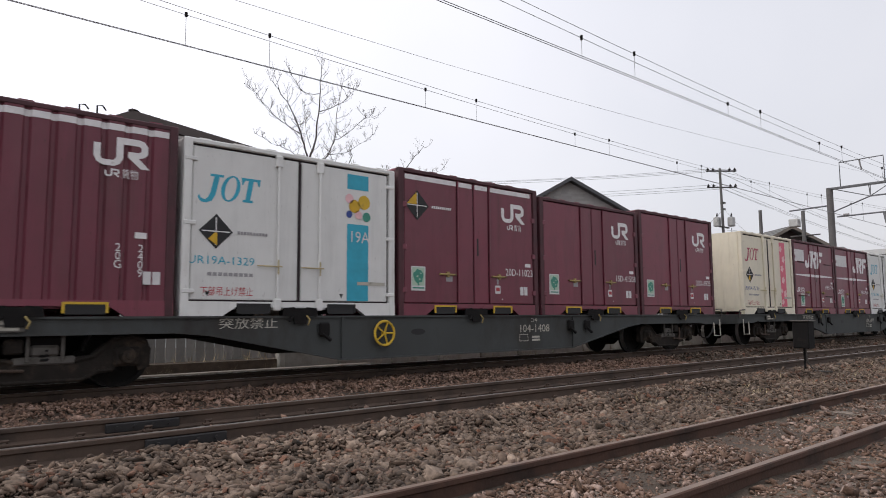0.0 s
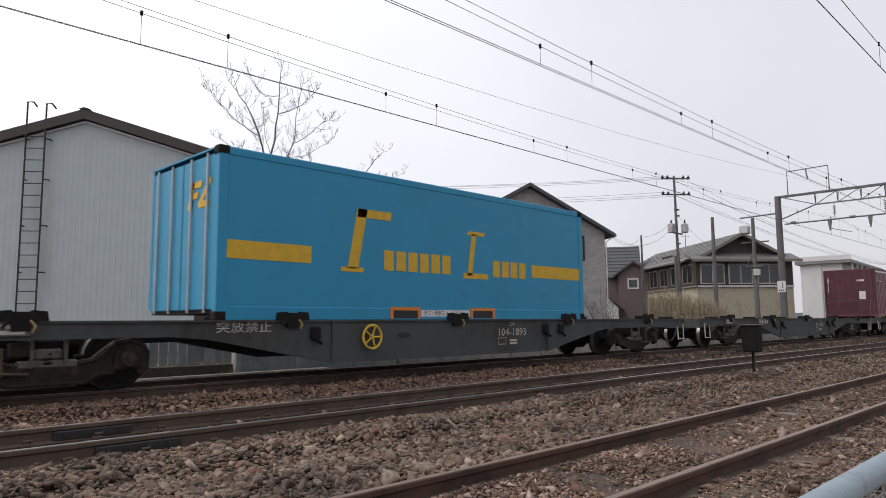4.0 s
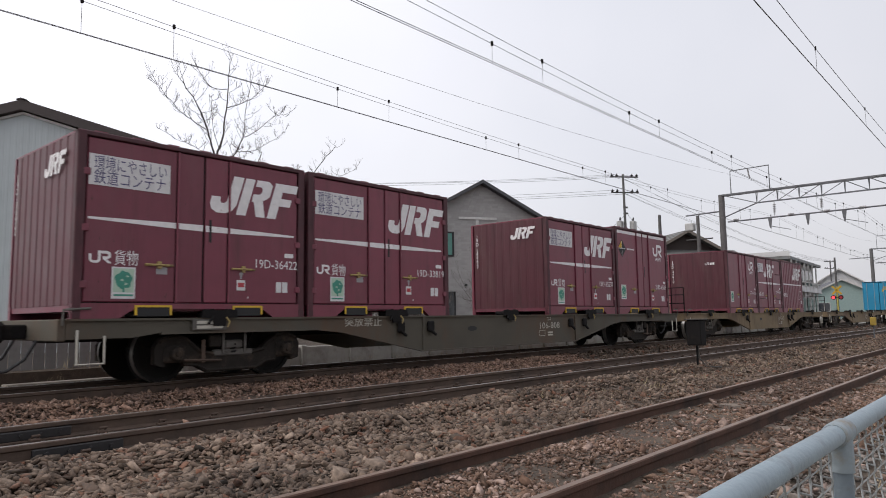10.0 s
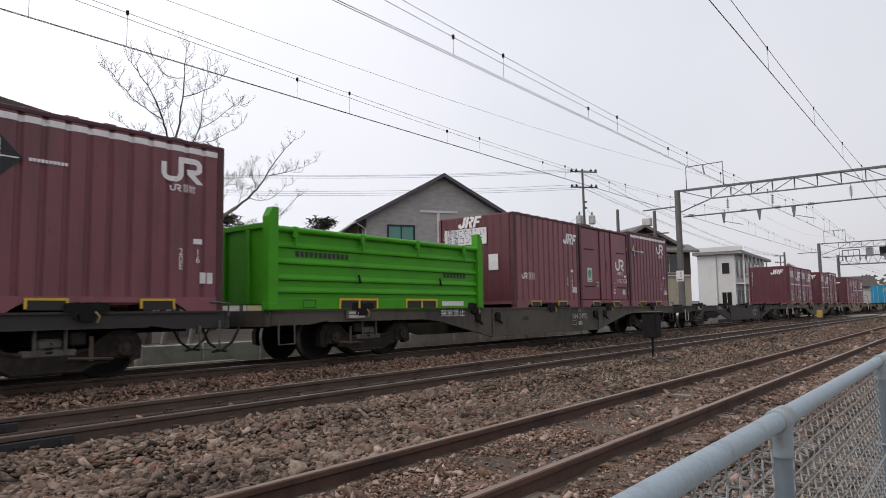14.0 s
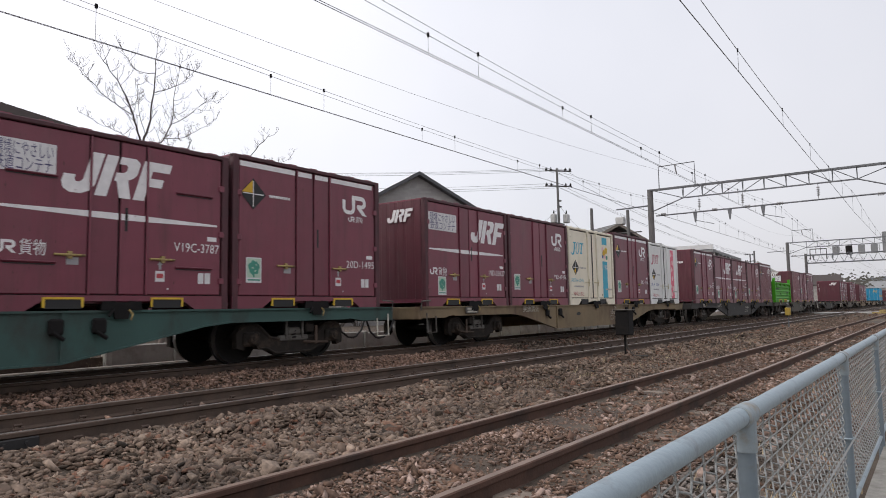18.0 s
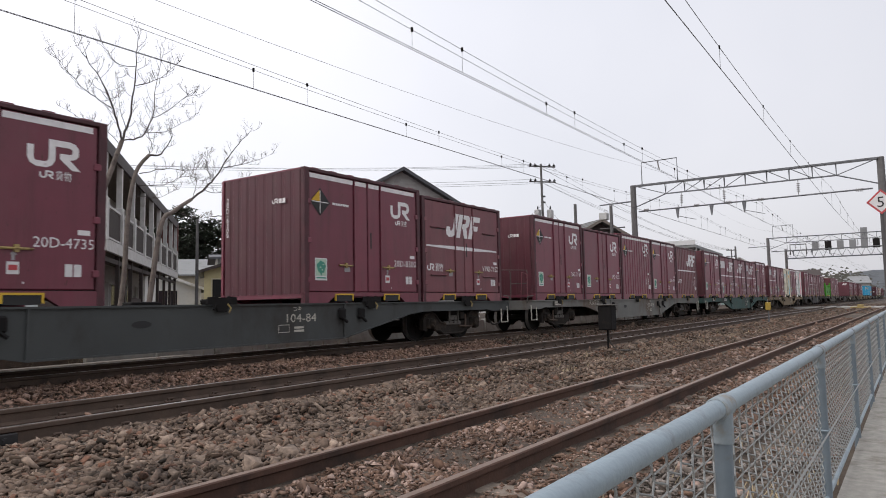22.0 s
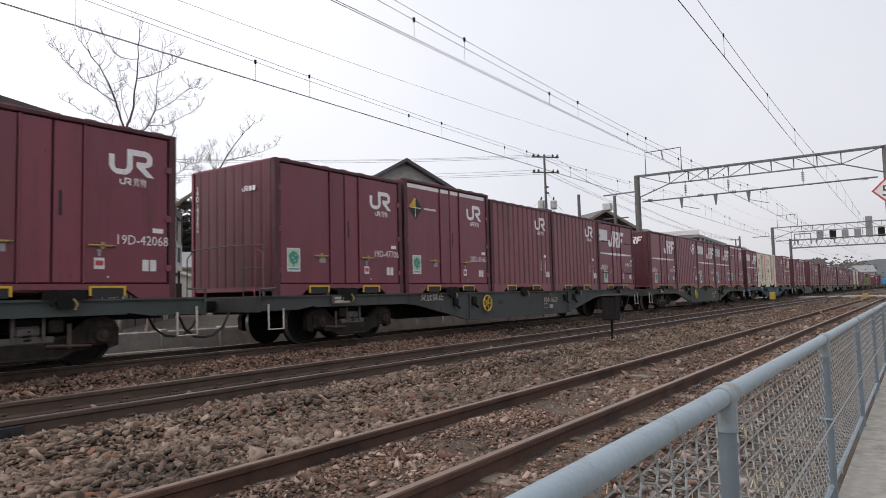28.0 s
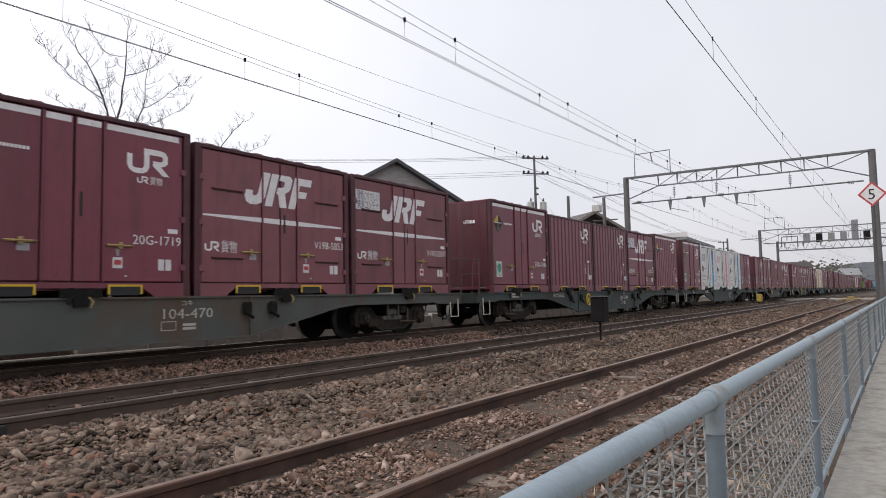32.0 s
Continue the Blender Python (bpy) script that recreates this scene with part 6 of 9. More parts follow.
def sticker(parent, x, z, y):
    s = part("sticker", shared("sticker", lambda: Build().box(0, 0.32, -0.003, 0.0, 0, 0.43).mesh("sticker", WHITE_PAINT)), None, parent,
             at=Matrix.Translation((x, y - 0.001, z)))
    mark("sticker_field", [quad(0.02, 0.30, 0.085, 0.41)], PALE_GREEN, s, (0, -0.0045, 0), "field")
    crown = [(0.16 + 0.115 * math.cos(a) * (1 + 0.10 * math.sin(5 * a)), 0.255 + 0.12 * math.sin(a) * (1 + 0.09 * math.cos(7 * a))) for a in [2 * math.pi * i / 28 for i in range(28)]]
    mark("leaf_mark", [crown, quad(0.145, 0.175, 0.09, 0.14), quad(0.03, 0.29, 0.035, 0.06)], GREEN_INK, s, (0, -0.0065, 0), "leaf")
    mark("leaf_gap", [[(0.10, 0.25), (0.16, 0.235), (0.15, 0.27)], [(0.19, 0.29), (0.24, 0.30), (0.20, 0.32)], [(0.17, 0.18), (0.22, 0.20), (0.18, 0.22)]], PALE_GREEN, s, (0, -0.008, 0), "gap")


def pockets(parent, mat=None, xs=(-0.75, 0.75), colour=None, y=FY):
    """Two fork pockets with painted frames, in the bottom rail."""
    for x in xs:
        def make():
            b = Build()
            b.box(-0.265, 0.265, -0.012, 0.01, 0.155, 0.185)
            b.box(-0.265, -0.232, -0.012, 0.01, 0.045, 0.155)
            b.box(0.232, 0.265, -0.012, 0.01, 0.045, 0.155)
            return b.mesh("fork_pocket_frame", colour or YELLOW)
        fr = part("fork_pocket_frame", shared(("pf", (colour or YELLOW).name), make), None, parent, at=Matrix.Translation((x, y, 0)))
        # a filled black block: the pocket's inner shade is painted
        part("fork_pocket", shared("pk", lambda: Build().box(-0.232, 0.232, -0.003, 0.4, 0.03, 0.155).mesh("fork_pocket", BLACK_INK_AND_SHADE)), None, fr)


def shell(parent, mat, end_mat, x0=-LC / 2, x1=LC / 2, h=HC, ribbed=False, key="12"):
    """Roof, floor, rails, corner posts, ends and the far side of a box container."""
    w = WC / 2
    L = x1 - x0
    # red boxes take the frame colour with shade painted in
    edge = RED_EDGE_SHADED if mat in (RED, RED_DULL) else mat

    def base():
        b = Build()
        b.prism([(x0, 0.0), (x0 + 0.60, 0.0), (x0 + 0.80, 0.13), (x1 - 0.80, 0.13), (x1 - 0.60, 0.0), (x1, 0.0), (x1, 0.21), (x0, 0.21)], "y", -w, -w + 0.1)
        b.prism([(x0, 0.0), (x1, 0.0), (x1, 0.21), (x0, 0.21)], "y", w - 0.1, w)
        b.box(x0 + 0.02, x1 - 0.02, -w + 0.1, w - 0.1, 0.10, 0.2)
        return b.mesh("bottom_rail", mat)
    part("bottom_rail", shared(("base", key, mat.name), base), None, parent)

    def roof():
        b = Build()
        n = 7
        o = [(x0 + 0.01, h - 0.035), (x1 - 0.01, h - 0.035), (x1 - 0.01, h - 0.005)]
        for i in range(n - 1, -1, -1):
            cx = x0 + 0.3 + (L - 0.6) * i / (n - 1)
            o += [(cx + 0.1, h - 0.005), (cx + 0.08, h + 0.016), (cx - 0.08, h + 0.016), (cx - 0.1, h - 0.005)]
        o.append((x0 + 0.01, h - 0.005))
        b.prism(o, "y", -w + 0.02, w - 0.02)
        return b.mesh("roof", mat)
    part("roof", shared(("roof", key, mat.name, round(h, 2)), roof), None, parent)

    def top_rail():
        return Build().box(x0, x1, -w, -w + 0.09, h - 0.07, h, 0.012).mesh("top_rail", edge)
    part("top_rail", shared(("trail", key, mat.name, h), top_rail), None, parent)

    def post():
        b = Build()
        b.box(-0.06, 0.06, -w - 0.004, -w + 0.11, 0.0, h - 0.0, 0.012)
        return b.mesh("corner_post", edge)
    for x in (x0 + 0.06, x1 - 0.06):
        part("corner_post", shared(("post", mat.name, h), post), None, parent, at=Matrix.Translation((x, 0, 0)))

    def far():
        return Build().box(x0, x1, w - 0.06, w, 0.2, h - 0.02).mesh("far_side", mat)
    part("far_side", shared(("far", key, mat.name, h), far), None, parent)

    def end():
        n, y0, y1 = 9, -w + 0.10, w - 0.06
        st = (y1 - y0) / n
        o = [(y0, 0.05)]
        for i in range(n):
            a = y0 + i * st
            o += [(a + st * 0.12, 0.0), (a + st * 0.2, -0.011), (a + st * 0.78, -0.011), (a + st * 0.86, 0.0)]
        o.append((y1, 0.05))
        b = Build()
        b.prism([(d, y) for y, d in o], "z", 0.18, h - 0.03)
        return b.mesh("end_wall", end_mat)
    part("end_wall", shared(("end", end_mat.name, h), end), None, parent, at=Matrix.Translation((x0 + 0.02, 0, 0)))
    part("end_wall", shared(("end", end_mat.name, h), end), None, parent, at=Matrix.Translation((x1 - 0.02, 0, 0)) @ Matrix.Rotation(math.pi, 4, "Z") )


def end_marks(parent, number, slant=False):
    x = -LC / 2 - 0.002
    m = Matrix.Translation((x, 0, 0)) @ Matrix.Rotation(radians(-90), 4, "Z")
    if slant:
        def logo():
            b = Build()
            for q in slant_logo():
                b.sheet([(u * 0.48, v * 0.5) for u, v in q], 0)
            return b.mesh("operator_mark", LOGO_WHITE)
        part("operator_mark", shared("endslant", logo), None, parent, at=m @ Matrix.Translation((-0.55 if number == "19G-16604" else 0.1, -0.02, 2.18 if number == "19G-16604" else 1.98)))
    else:
        part("operator_caption", shared("ecap", lambda: _caption_mesh(0.10)), None, parent, at=m @ Matrix.Translation((0.35, -0.02, 1.95)))
    if number:
        part("number", lettering(number, 0.10, LOGO_WHITE, vertical=True), None, parent, at=m @ Matrix.Translation((-1.0, -0.02, 2.1)))


def _caption_mesh(h):
    b = Build()
    for o in hook_logo(h / 0.40):
        b.sheet(o, 0)
    for o in word_bars(h * 2, h * 0.9, 2):
        b.sheet([(x + 1.95 * h, z) for x, z in o], 0)
    return b.mesh("operator_caption", LOGO_WHITE)


def door_container(number="", logo="hook", stripe=False, hazard=False, panel="", sticker_on=True, band=False, dull=False, caption=True, tag=True, top_caption=False, louvre=False):
    """A twelve-foot container with folding side doors."""
    mat = RED_DULL if dull else RED
    words = ["faded red" if dull else "dark red", "container with side doors"]
    words += ["and slanted white mark" if logo == "slant" else "and small white mark"]
    c = thing("freight_container", " ".join(words) + (", top stripe" if stripe else ""), "container", "containers on the train")
    hc = 2.6 if number.startswith("20") else HC        # the newer series is the taller one
    shell(c, mat, RED_END_SHADED, h=hc)
    older = number.startswith("V19")                   # the ventilated series: its mark stands in the middle
    y = FY + 0.02
    seams = [-LC / 2 + 0.12, -0.425, 0.0, 0.41, LC / 2 - 0.12]
    for i in range(4):
        a, b_ = seams[i] + 0.017, seams[i + 1] - 0.017
        def make():
            b = Build()
            b.box(-(b_ - a) / 2, (b_ - a) / 2, 0.0, 0.05, 0.225, hc - 0.08, 0.012)
            return b.mesh("door_leaf", mat)
        leaf = part("door_leaf", shared(("leaf", round(b_ - a, 3), mat.name, hc), make), None, c, at=Matrix.Translation(((a + b_) / 2, y, 0)))
        if i in (0, 3):
            s = 1 if i == 0 else -1
            part("latch", shared("latch", lambda: Build().rod([(-0.2, 0, 0), (0.2, 0, 0)], 0.018, 6).box(-0.03, 0.03, -0.012, 0.02, -0.05, 0.05).mesh("latch", OLD_YELLOW)), None, leaf,
                 "dull yellow latch bar", at=Matrix.Translation((s * ((b_ - a) / 2 - 0.24), -0.02, 0.75)))
    part("door_seal", shared(("seal", hc), lambda: Build().box(-LC / 2 + 0.1, LC / 2 - 0.1, FY + 0.06, FY + 0.075, 0.2, hc - 0.06).mesh("door_seal", SEAL)), None, c)
    for x in (-0.425, 0.41):
        part("lock_rod", shared(("rod", mat.name, hc), lambda: Build().rod([(0, FY + 0.004, 0.22), (0, FY + 0.004, hc - 0.08)], 0.016, 6).mesh("lock_rod", mat)), None, c,
             at=Matrix.Translation((x, 0, 0)))
    for x in (-LC / 2 + 0.13, LC / 2 - 0.13):
        for z in (0.45, 1.2, 1.95):
            part("hinge", shared(("hinge", mat.name), lambda: Build().box(-0.05, 0.05, -0.012, 0.02, -0.05, 0.05, 0.01).mesh("hinge", mat)), None, c, at=Matrix.Translation((x, FY + 0.005, z)))
    # no real hollow: its shade is a black plate
    part("handle_recess", shared("recess", lambda: Build().box(-0.02, 0.02, -0.004, 0.0, -0.17, 0.17).mesh("handle_recess", BLACK_INK_AND_SHADE)), None, c, at=Matrix.Translation((0.1, y - 0.0, 1.3)))
    pockets(c)
    yy = y - 0.004
    if older:
        for x in (-1.18, 1.20):
            for z in (0.62, 1.77):
                lv = part("louvre", shared(("louvre", mat.name), lambda: Build().prism([(-0.008, 0.035), (-0.03, 0.03), (-0.03, 0.02), (-0.002, 0.0)], "x", -0.32, 0.32).mesh("louvre", mat)), None, c, at=Matrix.Translation((x, yy, z)))
                # black strip painted for the shade under the louvre
                part("louvre_slot", shared("lslot", lambda: Build().box(-0.31, 0.31, -0.006, -0.002, -0.014, -0.001).mesh("louvre_slot", BLACK_INK_AND_SHADE)), None, lv)
    if stripe:
        mark("top_stripe", [quad(-1.68, -0.46, 0, 0.088), quad(-0.39, -0.05, 0, 0.088), quad(0.03, 0.37, 0, 0.088), quad(0.45, 1.62, 0, 0.088)], LOGO_WHITE, c, (0, yy, hc - 0.185), "ts")
    if hazard:
        diamond(c, -1.40, hc - 0.64, yy)
    if top_caption:
        mark("amber_caption", word_bars(1.15, 0.12, 11), AMBER, c, (-1.55, yy, 2.12), "ac")
    if logo == "hook":
        zl = 1.19 if louvre else 0.5 * hc + 0.55
        mark("operator_mark", hook_logo(0.97), LOGO_WHITE, c, (0.76, yy, zl), "hook")
        operator_caption(c, 0.92, yy, zl - 0.145, 0.105)
    elif logo == "slant":
        for q, o in enumerate(slant_logo()):
            mark("mark_piece", [o], LOGO_WHITE, c, (-0.86 if older else 0.04, yy, 1.60), ("slant", q))
    if band:
        mark("waist_stripe", [[(-1.66, 0), (-0.44, -0.03), (-0.44, 0.055), (-1.66, 0.03)], [(-0.41, -0.03), (-0.02, -0.035), (-0.02, 0.06), (-0.41, 0.055)], [(0.02, -0.035), (0.39, -0.03), (0.39, 0.055), (0.02, 0.06)], [(0.43, -0.03), (1.62, 0.0), (1.62, 0.03), (0.43, 0.055)]], LOGO_WHITE, c, (0, yy, 1.32), "ws")
        if caption:
            operator_caption(c, -1.63, yy, 0.74, 0.165)
    if panel:
        pn = part("slogan_panel", shared(("panel", panel), lambda: Build().box(0, 1.12, -0.003, 0, 0, 0.42).mesh("slogan_panel", WHITE_PAINT)), None, c, at=Matrix.Translation((-1.67, yy, 1.78)) @ Matrix.Diagonal((0.7 if older else 1.0, 1, 1, 1)))
        if panel == "slogan":
            part("slogan_line", lettering("環境にやさしい", 0.15, SLATE, 1.0), None, pn, at=Matrix.Translation((0.06, -0.006, 0.225)))
            part("slogan_line", lettering("鉄道コンテナ", 0.15, SLATE, 0.98), None, pn, at=Matrix.Translation((0.06, -0.006, 0.035)))
    if sticker_on:
        sticker(c, -1.33 if band or louvre else -1.54, 0.77 if louvre and not band else (0.27 if band else 0.44), yy)
    if number:
        part("number", lettering(number, 0.14, LOGO_WHITE, 0.80), None, c, at=Matrix.Translation((0.86, yy, 0.89 if older and not louvre else 0.785)))
        mark("number_tag", [quad(0, 0.17, 0, 0.07)], LOGO_WHITE, c, (1.44, yy, 1.08 if older and not louvre else 0.975), "nt")
    if tag:
        mark("data_card", [quad(0, 0.15, 0, 0.16)], WHITE_PAINT, c, (0.56, yy, 0.42), "dc")
        mark("card_print", [quad(0.02, 0.13, 0.05, 0.12)], RED_INK, c, (0.56, yy - 0.003, 0.42), "dcl")
        mark("arrow_mark", [[(0, 0.07), (0.045, 0.12), (0.09, 0.07), (0.065, 0.07), (0.065, 0), (0.025, 0), (0.025, 0.07)]], GREY_INK, c, (0.59, yy, 0.60), "am")
        mark("bolt_mark", [quad(0, 0.025, 0, 0.025)], WHITE_PAINT, c, (0.75, yy, 0.30), "bm")
        mark("data_card", [quad(0, 0.10, 0, 0.17), quad(0.12, 0.22, 0, 0.17)], WHITE_PAINT, c, (1.28, yy, 0.40), "dc2")
        mark("data_card", [quad(0, 0.16, 0, 0.1)], GREY_INK, c, (-0.72, yy, 0.62), "dc3")
    end_marks(c, number, logo == "slant")
    return c


def ribbed_container(number="", logo="hook", stripe=False, hazard=False, dull=False, big=False, band=False, end_panel=False):
    """A twelve-foot container whose side is pressed into upright ribs."""
    mat = RED_DULL if dull else RED
    c = thing("freight_container", ("faded" if dull else "dark") + " red ribbed steel container with " + ("a slanted white mark" if logo == "slant" else "a small white mark"), "container", "containers on the train")
    hc = 2.6 if number.startswith("20") else HC
    shell(c, mat, RED_END_SHADED, h=hc)

    def side():
        b = Build()
        n = 12
        x0, x1 = -LC / 2 + 0.1, LC / 2 - 0.1
        step = (x1 - x0) / n
        o = []
        for i in range(n):
            s = x0 + i * step
            o += [(s, FY + 0.045), (s + step * 0.16, FY + 0.045), (s + step * 0.25, FY + 0.008), (s + step * 0.91, FY + 0.008)]
        o.append((x1, FY + 0.045))
        o += [(x1, FY + 0.09), (x0, FY + 0.09)]
        b.prism(o, "z", 0.2, hc - 0.06)
        return b.mesh("ribbed_side", mat)
    part("ribbed_side", shared(("ribs", mat.name, hc), side), None, c)
    pockets(c)
    yy = FY + 0.002
    if stripe:
        def stripe_mesh():
            n, step = 12, (LC - 0.2) / 12
            o = []
            for i in range(n):
                a = -LC / 2 + 0.1 + i * step
                o += [(a, FY + 0.0415), (a + step * 0.16, FY + 0.0415), (a + step * 0.25, FY + 0.0045), (a + step * 0.91, FY + 0.0045)]
            o = o[2:]
            b = Build()
            b.prism(o + [(x, y + 0.002) for x, y in reversed(o)], "z", hc - 0.185, hc - 0.10)
            return b.mesh("top_stripe", LOGO_WHITE)
        part("top_stripe", shared(("tsr", hc), stripe_mesh), None, c)
    if hazard:
        diamond(c, -1.36, hc - 0.66, yy)
    if logo == "hook":
        mark("operator_mark", hook_logo(0.97), LOGO_WHITE, c, (0.76, yy, hc - 0.66), "hook")
        operator_caption(c, 0.90, yy, hc - 0.80, 0.105)
    else:
        k = 1.0 if big else 0.52
        mark("operator_mark", slant_logo(k), LOGO_WHITE, c, (-0.04 if big else 0.86, yy, 1.61 if big else 1.84), ("slr", k))
        operator_caption(c, -1.63 if big else -1.45, yy, 0.76, 0.165)
    if band:
        mark("waist_stripe", [quad(-1.55, 1.6, 0, 0.055)], LOGO_WHITE, c, (0, yy, 1.34), "wsr")
    if number:
        a, b_ = number.split("-")
        part("number", lettering(b_, 0.105, LOGO_WHITE, vertical=True), None, c, at=Matrix.Translation((1.38, yy, 0.84)))
        part("number", lettering(a, 0.105, LOGO_WHITE, vertical=True), None, c, at=Matrix.Translation((1.10, yy, 0.84)))
        mark("number_tag", [quad(0, 0.15, 0, 0.08)], LOGO_WHITE, c, (1.30, yy, 1.02), "nt2")
    mark("data_card", [quad(0, 0.10, 0, 0.17), quad(0.12, 0.22, 0, 0.17)], WHITE_PAINT, c, (1.42, yy, 0.42), "dc2")
    end_marks(c, number, logo == "slant")
    e = Matrix.Translation((-LC / 2 - 0.018, 0, 0)) @ Matrix.Rotation(radians(-90), 4, "Z")
    if end_panel:
        pn = part("slogan_panel", shared(("epanel", 1), lambda: Build().box(-0.9, 0.5, -0.004, 0, 0, 0.44).mesh("slogan_panel", WHITE_PAINT)), None, c, at=e @ Matrix.Translation((-0.1, 0, 1.72)))
        part("slogan_line", lettering("環境にやさしい", 0.17, SLATE, 1.26), None, pn, at=Matrix.Translation((-0.83, -0.007, 0.235)))
        part("slogan_line", lettering("鉄道コンテナ", 0.17, SLATE, 1.2), None, pn, at=Matrix.Translation((-0.83, -0.007, 0.04)))
    part("end_card", shared("endcard", lambda: Build().box(0, 0.3, -0.004, 0, 0, 0.42).mesh("end_card", WHITE_PAINT)), None, c, at=e @ Matrix.Translation((0.45, 0, 1.0)))
    return c


def white_container(number="", tint="cyan", cream=False, series=True):
    """A white private-owner container with a coloured band."""
    body = CREAM_BODY if cream else WHITE_BODY
    ink = {"cyan": CYAN, "pink": CRIMSON, "blue": NAVY}[tint]
    c = thing("freight_container", ("cream" if cream else "white") + " steel container with a " + {"cyan": "cyan", "pink": "pink blossom", "blue": "sky-blue cloud"}[tint] + " band", "container", "containers on the train")
    shell(c, body, body)
    y = FY + 0.02
    seams = [-LC / 2 + 0.12, -0.02, LC / 2 - 0.12]
    for i in range(2):
        a, b_ = seams[i] + 0.015, seams[i + 1] - 0.015
        part("door_leaf", shared(("wleaf", body.name), lambda: Build().box(-(b_ - a) / 2, (b_ - a) / 2, 0, 0.05, 0.235, HC - 0.105, 0.012).mesh("door_leaf", body)), None, c, at=Matrix.Translation(((a + b_) / 2, y, 0)))
    part("door_seal", shared(("seal", HC), lambda: Build().box(-LC / 2 + 0.1, LC / 2 - 0.1, FY + 0.06, FY + 0.075, 0.2, HC - 0.06).mesh("door_seal", SEAL)), None, c)
    part("centre_strip", shared("cstrip", lambda: Build().box(-0.035, -0.005, FY, FY + 0.02, 0.22, HC - 0.14).mesh("centre_strip", SEAL)), None, c)
    for x in (-0.38, 0.34):
        rod = part("lock_rod", shared(("wrod", body.name), lambda: Build().rod([(0, FY - 0.004, 0.12), (0, FY - 0.004, HC - 0.06)], 0.022, 8).mesh("lock_rod", body)), None, c, at=Matrix.Translation((x, 0, 0)))
        for z in (0.17, HC - 0.16):
            part("rod_bracket", shared(("brk", body.name), lambda: Build().box(-0.06, 0.06, -0.03, 0.03, -0.09, 0.09, 0.015).mesh("rod_bracket", body)), None, rod, at=Matrix.Translation((0, FY, z)))
        part("latch", shared("wlatch", lambda: Build().rod([(-0.34, 0, 0), (0.06, 0, 0)], 0.012, 6).rod([(0, 0, -0.12), (0, 0, 0.1)], 0.011, 6).mesh("latch", PALE_LATCH)), None, rod, "pale yellow latch bar", at=Matrix.Translation((0.0, FY - 0.03, 0.74)))
    for x in (-LC / 2 + 0.1, LC / 2 - 0.1):
        for z in (0.35, 1.3, 2.2):
            part("hinge", shared(("whinge", body.name), lambda: Build().box(-0.09, 0.09, -0.014, 0.02, -0.03, 0.03, 0.01).mesh("hinge", body)), None, c, at=Matrix.Translation((x, FY + 0.002, z)))
    pockets(c, colour=BLACK_INK_AND_SHADE)
    yy = y - 0.004
    # owner's mark: a leaning hook, a ring and a topped bar, thick and thin
    hook = [(0, .06), (.03, 0), (.10, -.02), (.15, .02), (.19, .10), (.25, .36), (.18, .36), (.19, .40), (.42, .40), (.41, .36), (.345, .36), (.28, .08), (.22, -.03), (.12, -.07), (.03, -.06), (-.02, 0)]
    turn = [2 * math.pi * i / 24 for i in range(25)]
    ring = [(0.54 + 0.165 * math.cos(a) + 0.045 * math.sin(a), 0.195 + 0.215 * math.sin(a)) for a in turn] + [(0.54 + 0.095 * math.cos(a) + 0.045 * math.sin(a), 0.195 + 0.19 * math.sin(a)) for a in reversed(turn)]
    bar = [(.73, .40), (1.08, .40), (1.06, .28), (1.04, .28), (1.01, .36), (.95, .36), (.89, .04), (.94, .04), (.94, 0), (.75, 0), (.76, .04), (.80, .04), (.86, .36), (.80, .36), (.755, .28), (.735, .28)]
    for q, o in enumerate((hook, ring, bar)):
        mark("owner_mark", [[(u * 0.86, v * 0.9) for u, v in o]], ink, c, (-1.60, yy, 1.66), ("jm", q, tint))
    diamond(c, -1.34, 1.20, yy, True, 0.25)
    if number:
        part("number", lettering(number, 0.115, CYAN if tint == "cyan" else NAVY, 0.98), None, c, at=Matrix.Translation((-1.74, yy, 0.735)))
    mark("fine_print", word_bars(0.7, 0.05, 9), GREY_INK, c, (-1.45, yy, 0.57), "fpj")
    part("warning", lettering("下部吊上げ禁止", 0.1, RED_INK, 0.78), None, c, at=Matrix.Translation((-1.55, yy, 0.30)))
    bx0, bx1 = 0.86, 1.28
    band = {"cyan": CYAN, "pink": PINK, "blue": SKYBLUE}[tint]
    if tint == "cyan":
        b = mark("colour_band", [quad(bx0, bx1, 0.24, 1.50), quad(bx0, bx1, 2.08, 2.33)], band, c, (0, yy, 0), ("cb", tint))
        for q, (bx, bz, r, mm) in enumerate(((1.0, 1.80, 0.11, AMBER), (1.19, 1.88, 0.12, YELLOW), (0.90, 1.92, 0.08, PALE_PINK), (1.24, 1.64, 0.08, GREEN_INK), (1.08, 1.66, 0.07, PALE_PINK), (0.9, 1.66, 0.06, NAVY))):
            mark("ball_mark", [[(r * math.cos(a), r * math.sin(a)) for a in [2 * math.pi * i / 14 for i in range(14)]]], mm, b, (bx, -0.004, bz), ("ball", q))
        if series:
            part("series_number", lettering("19A", 0.19, WHITE_PAINT, 0.36), None, b, at=Matrix.Translation((bx0 + 0.03, -0.004, 1.2)))
    else:
        b = mark("colour_band", [quad(bx0, bx1, 0.24, 2.33)], band, c, (0, yy, 0), ("cb", tint))
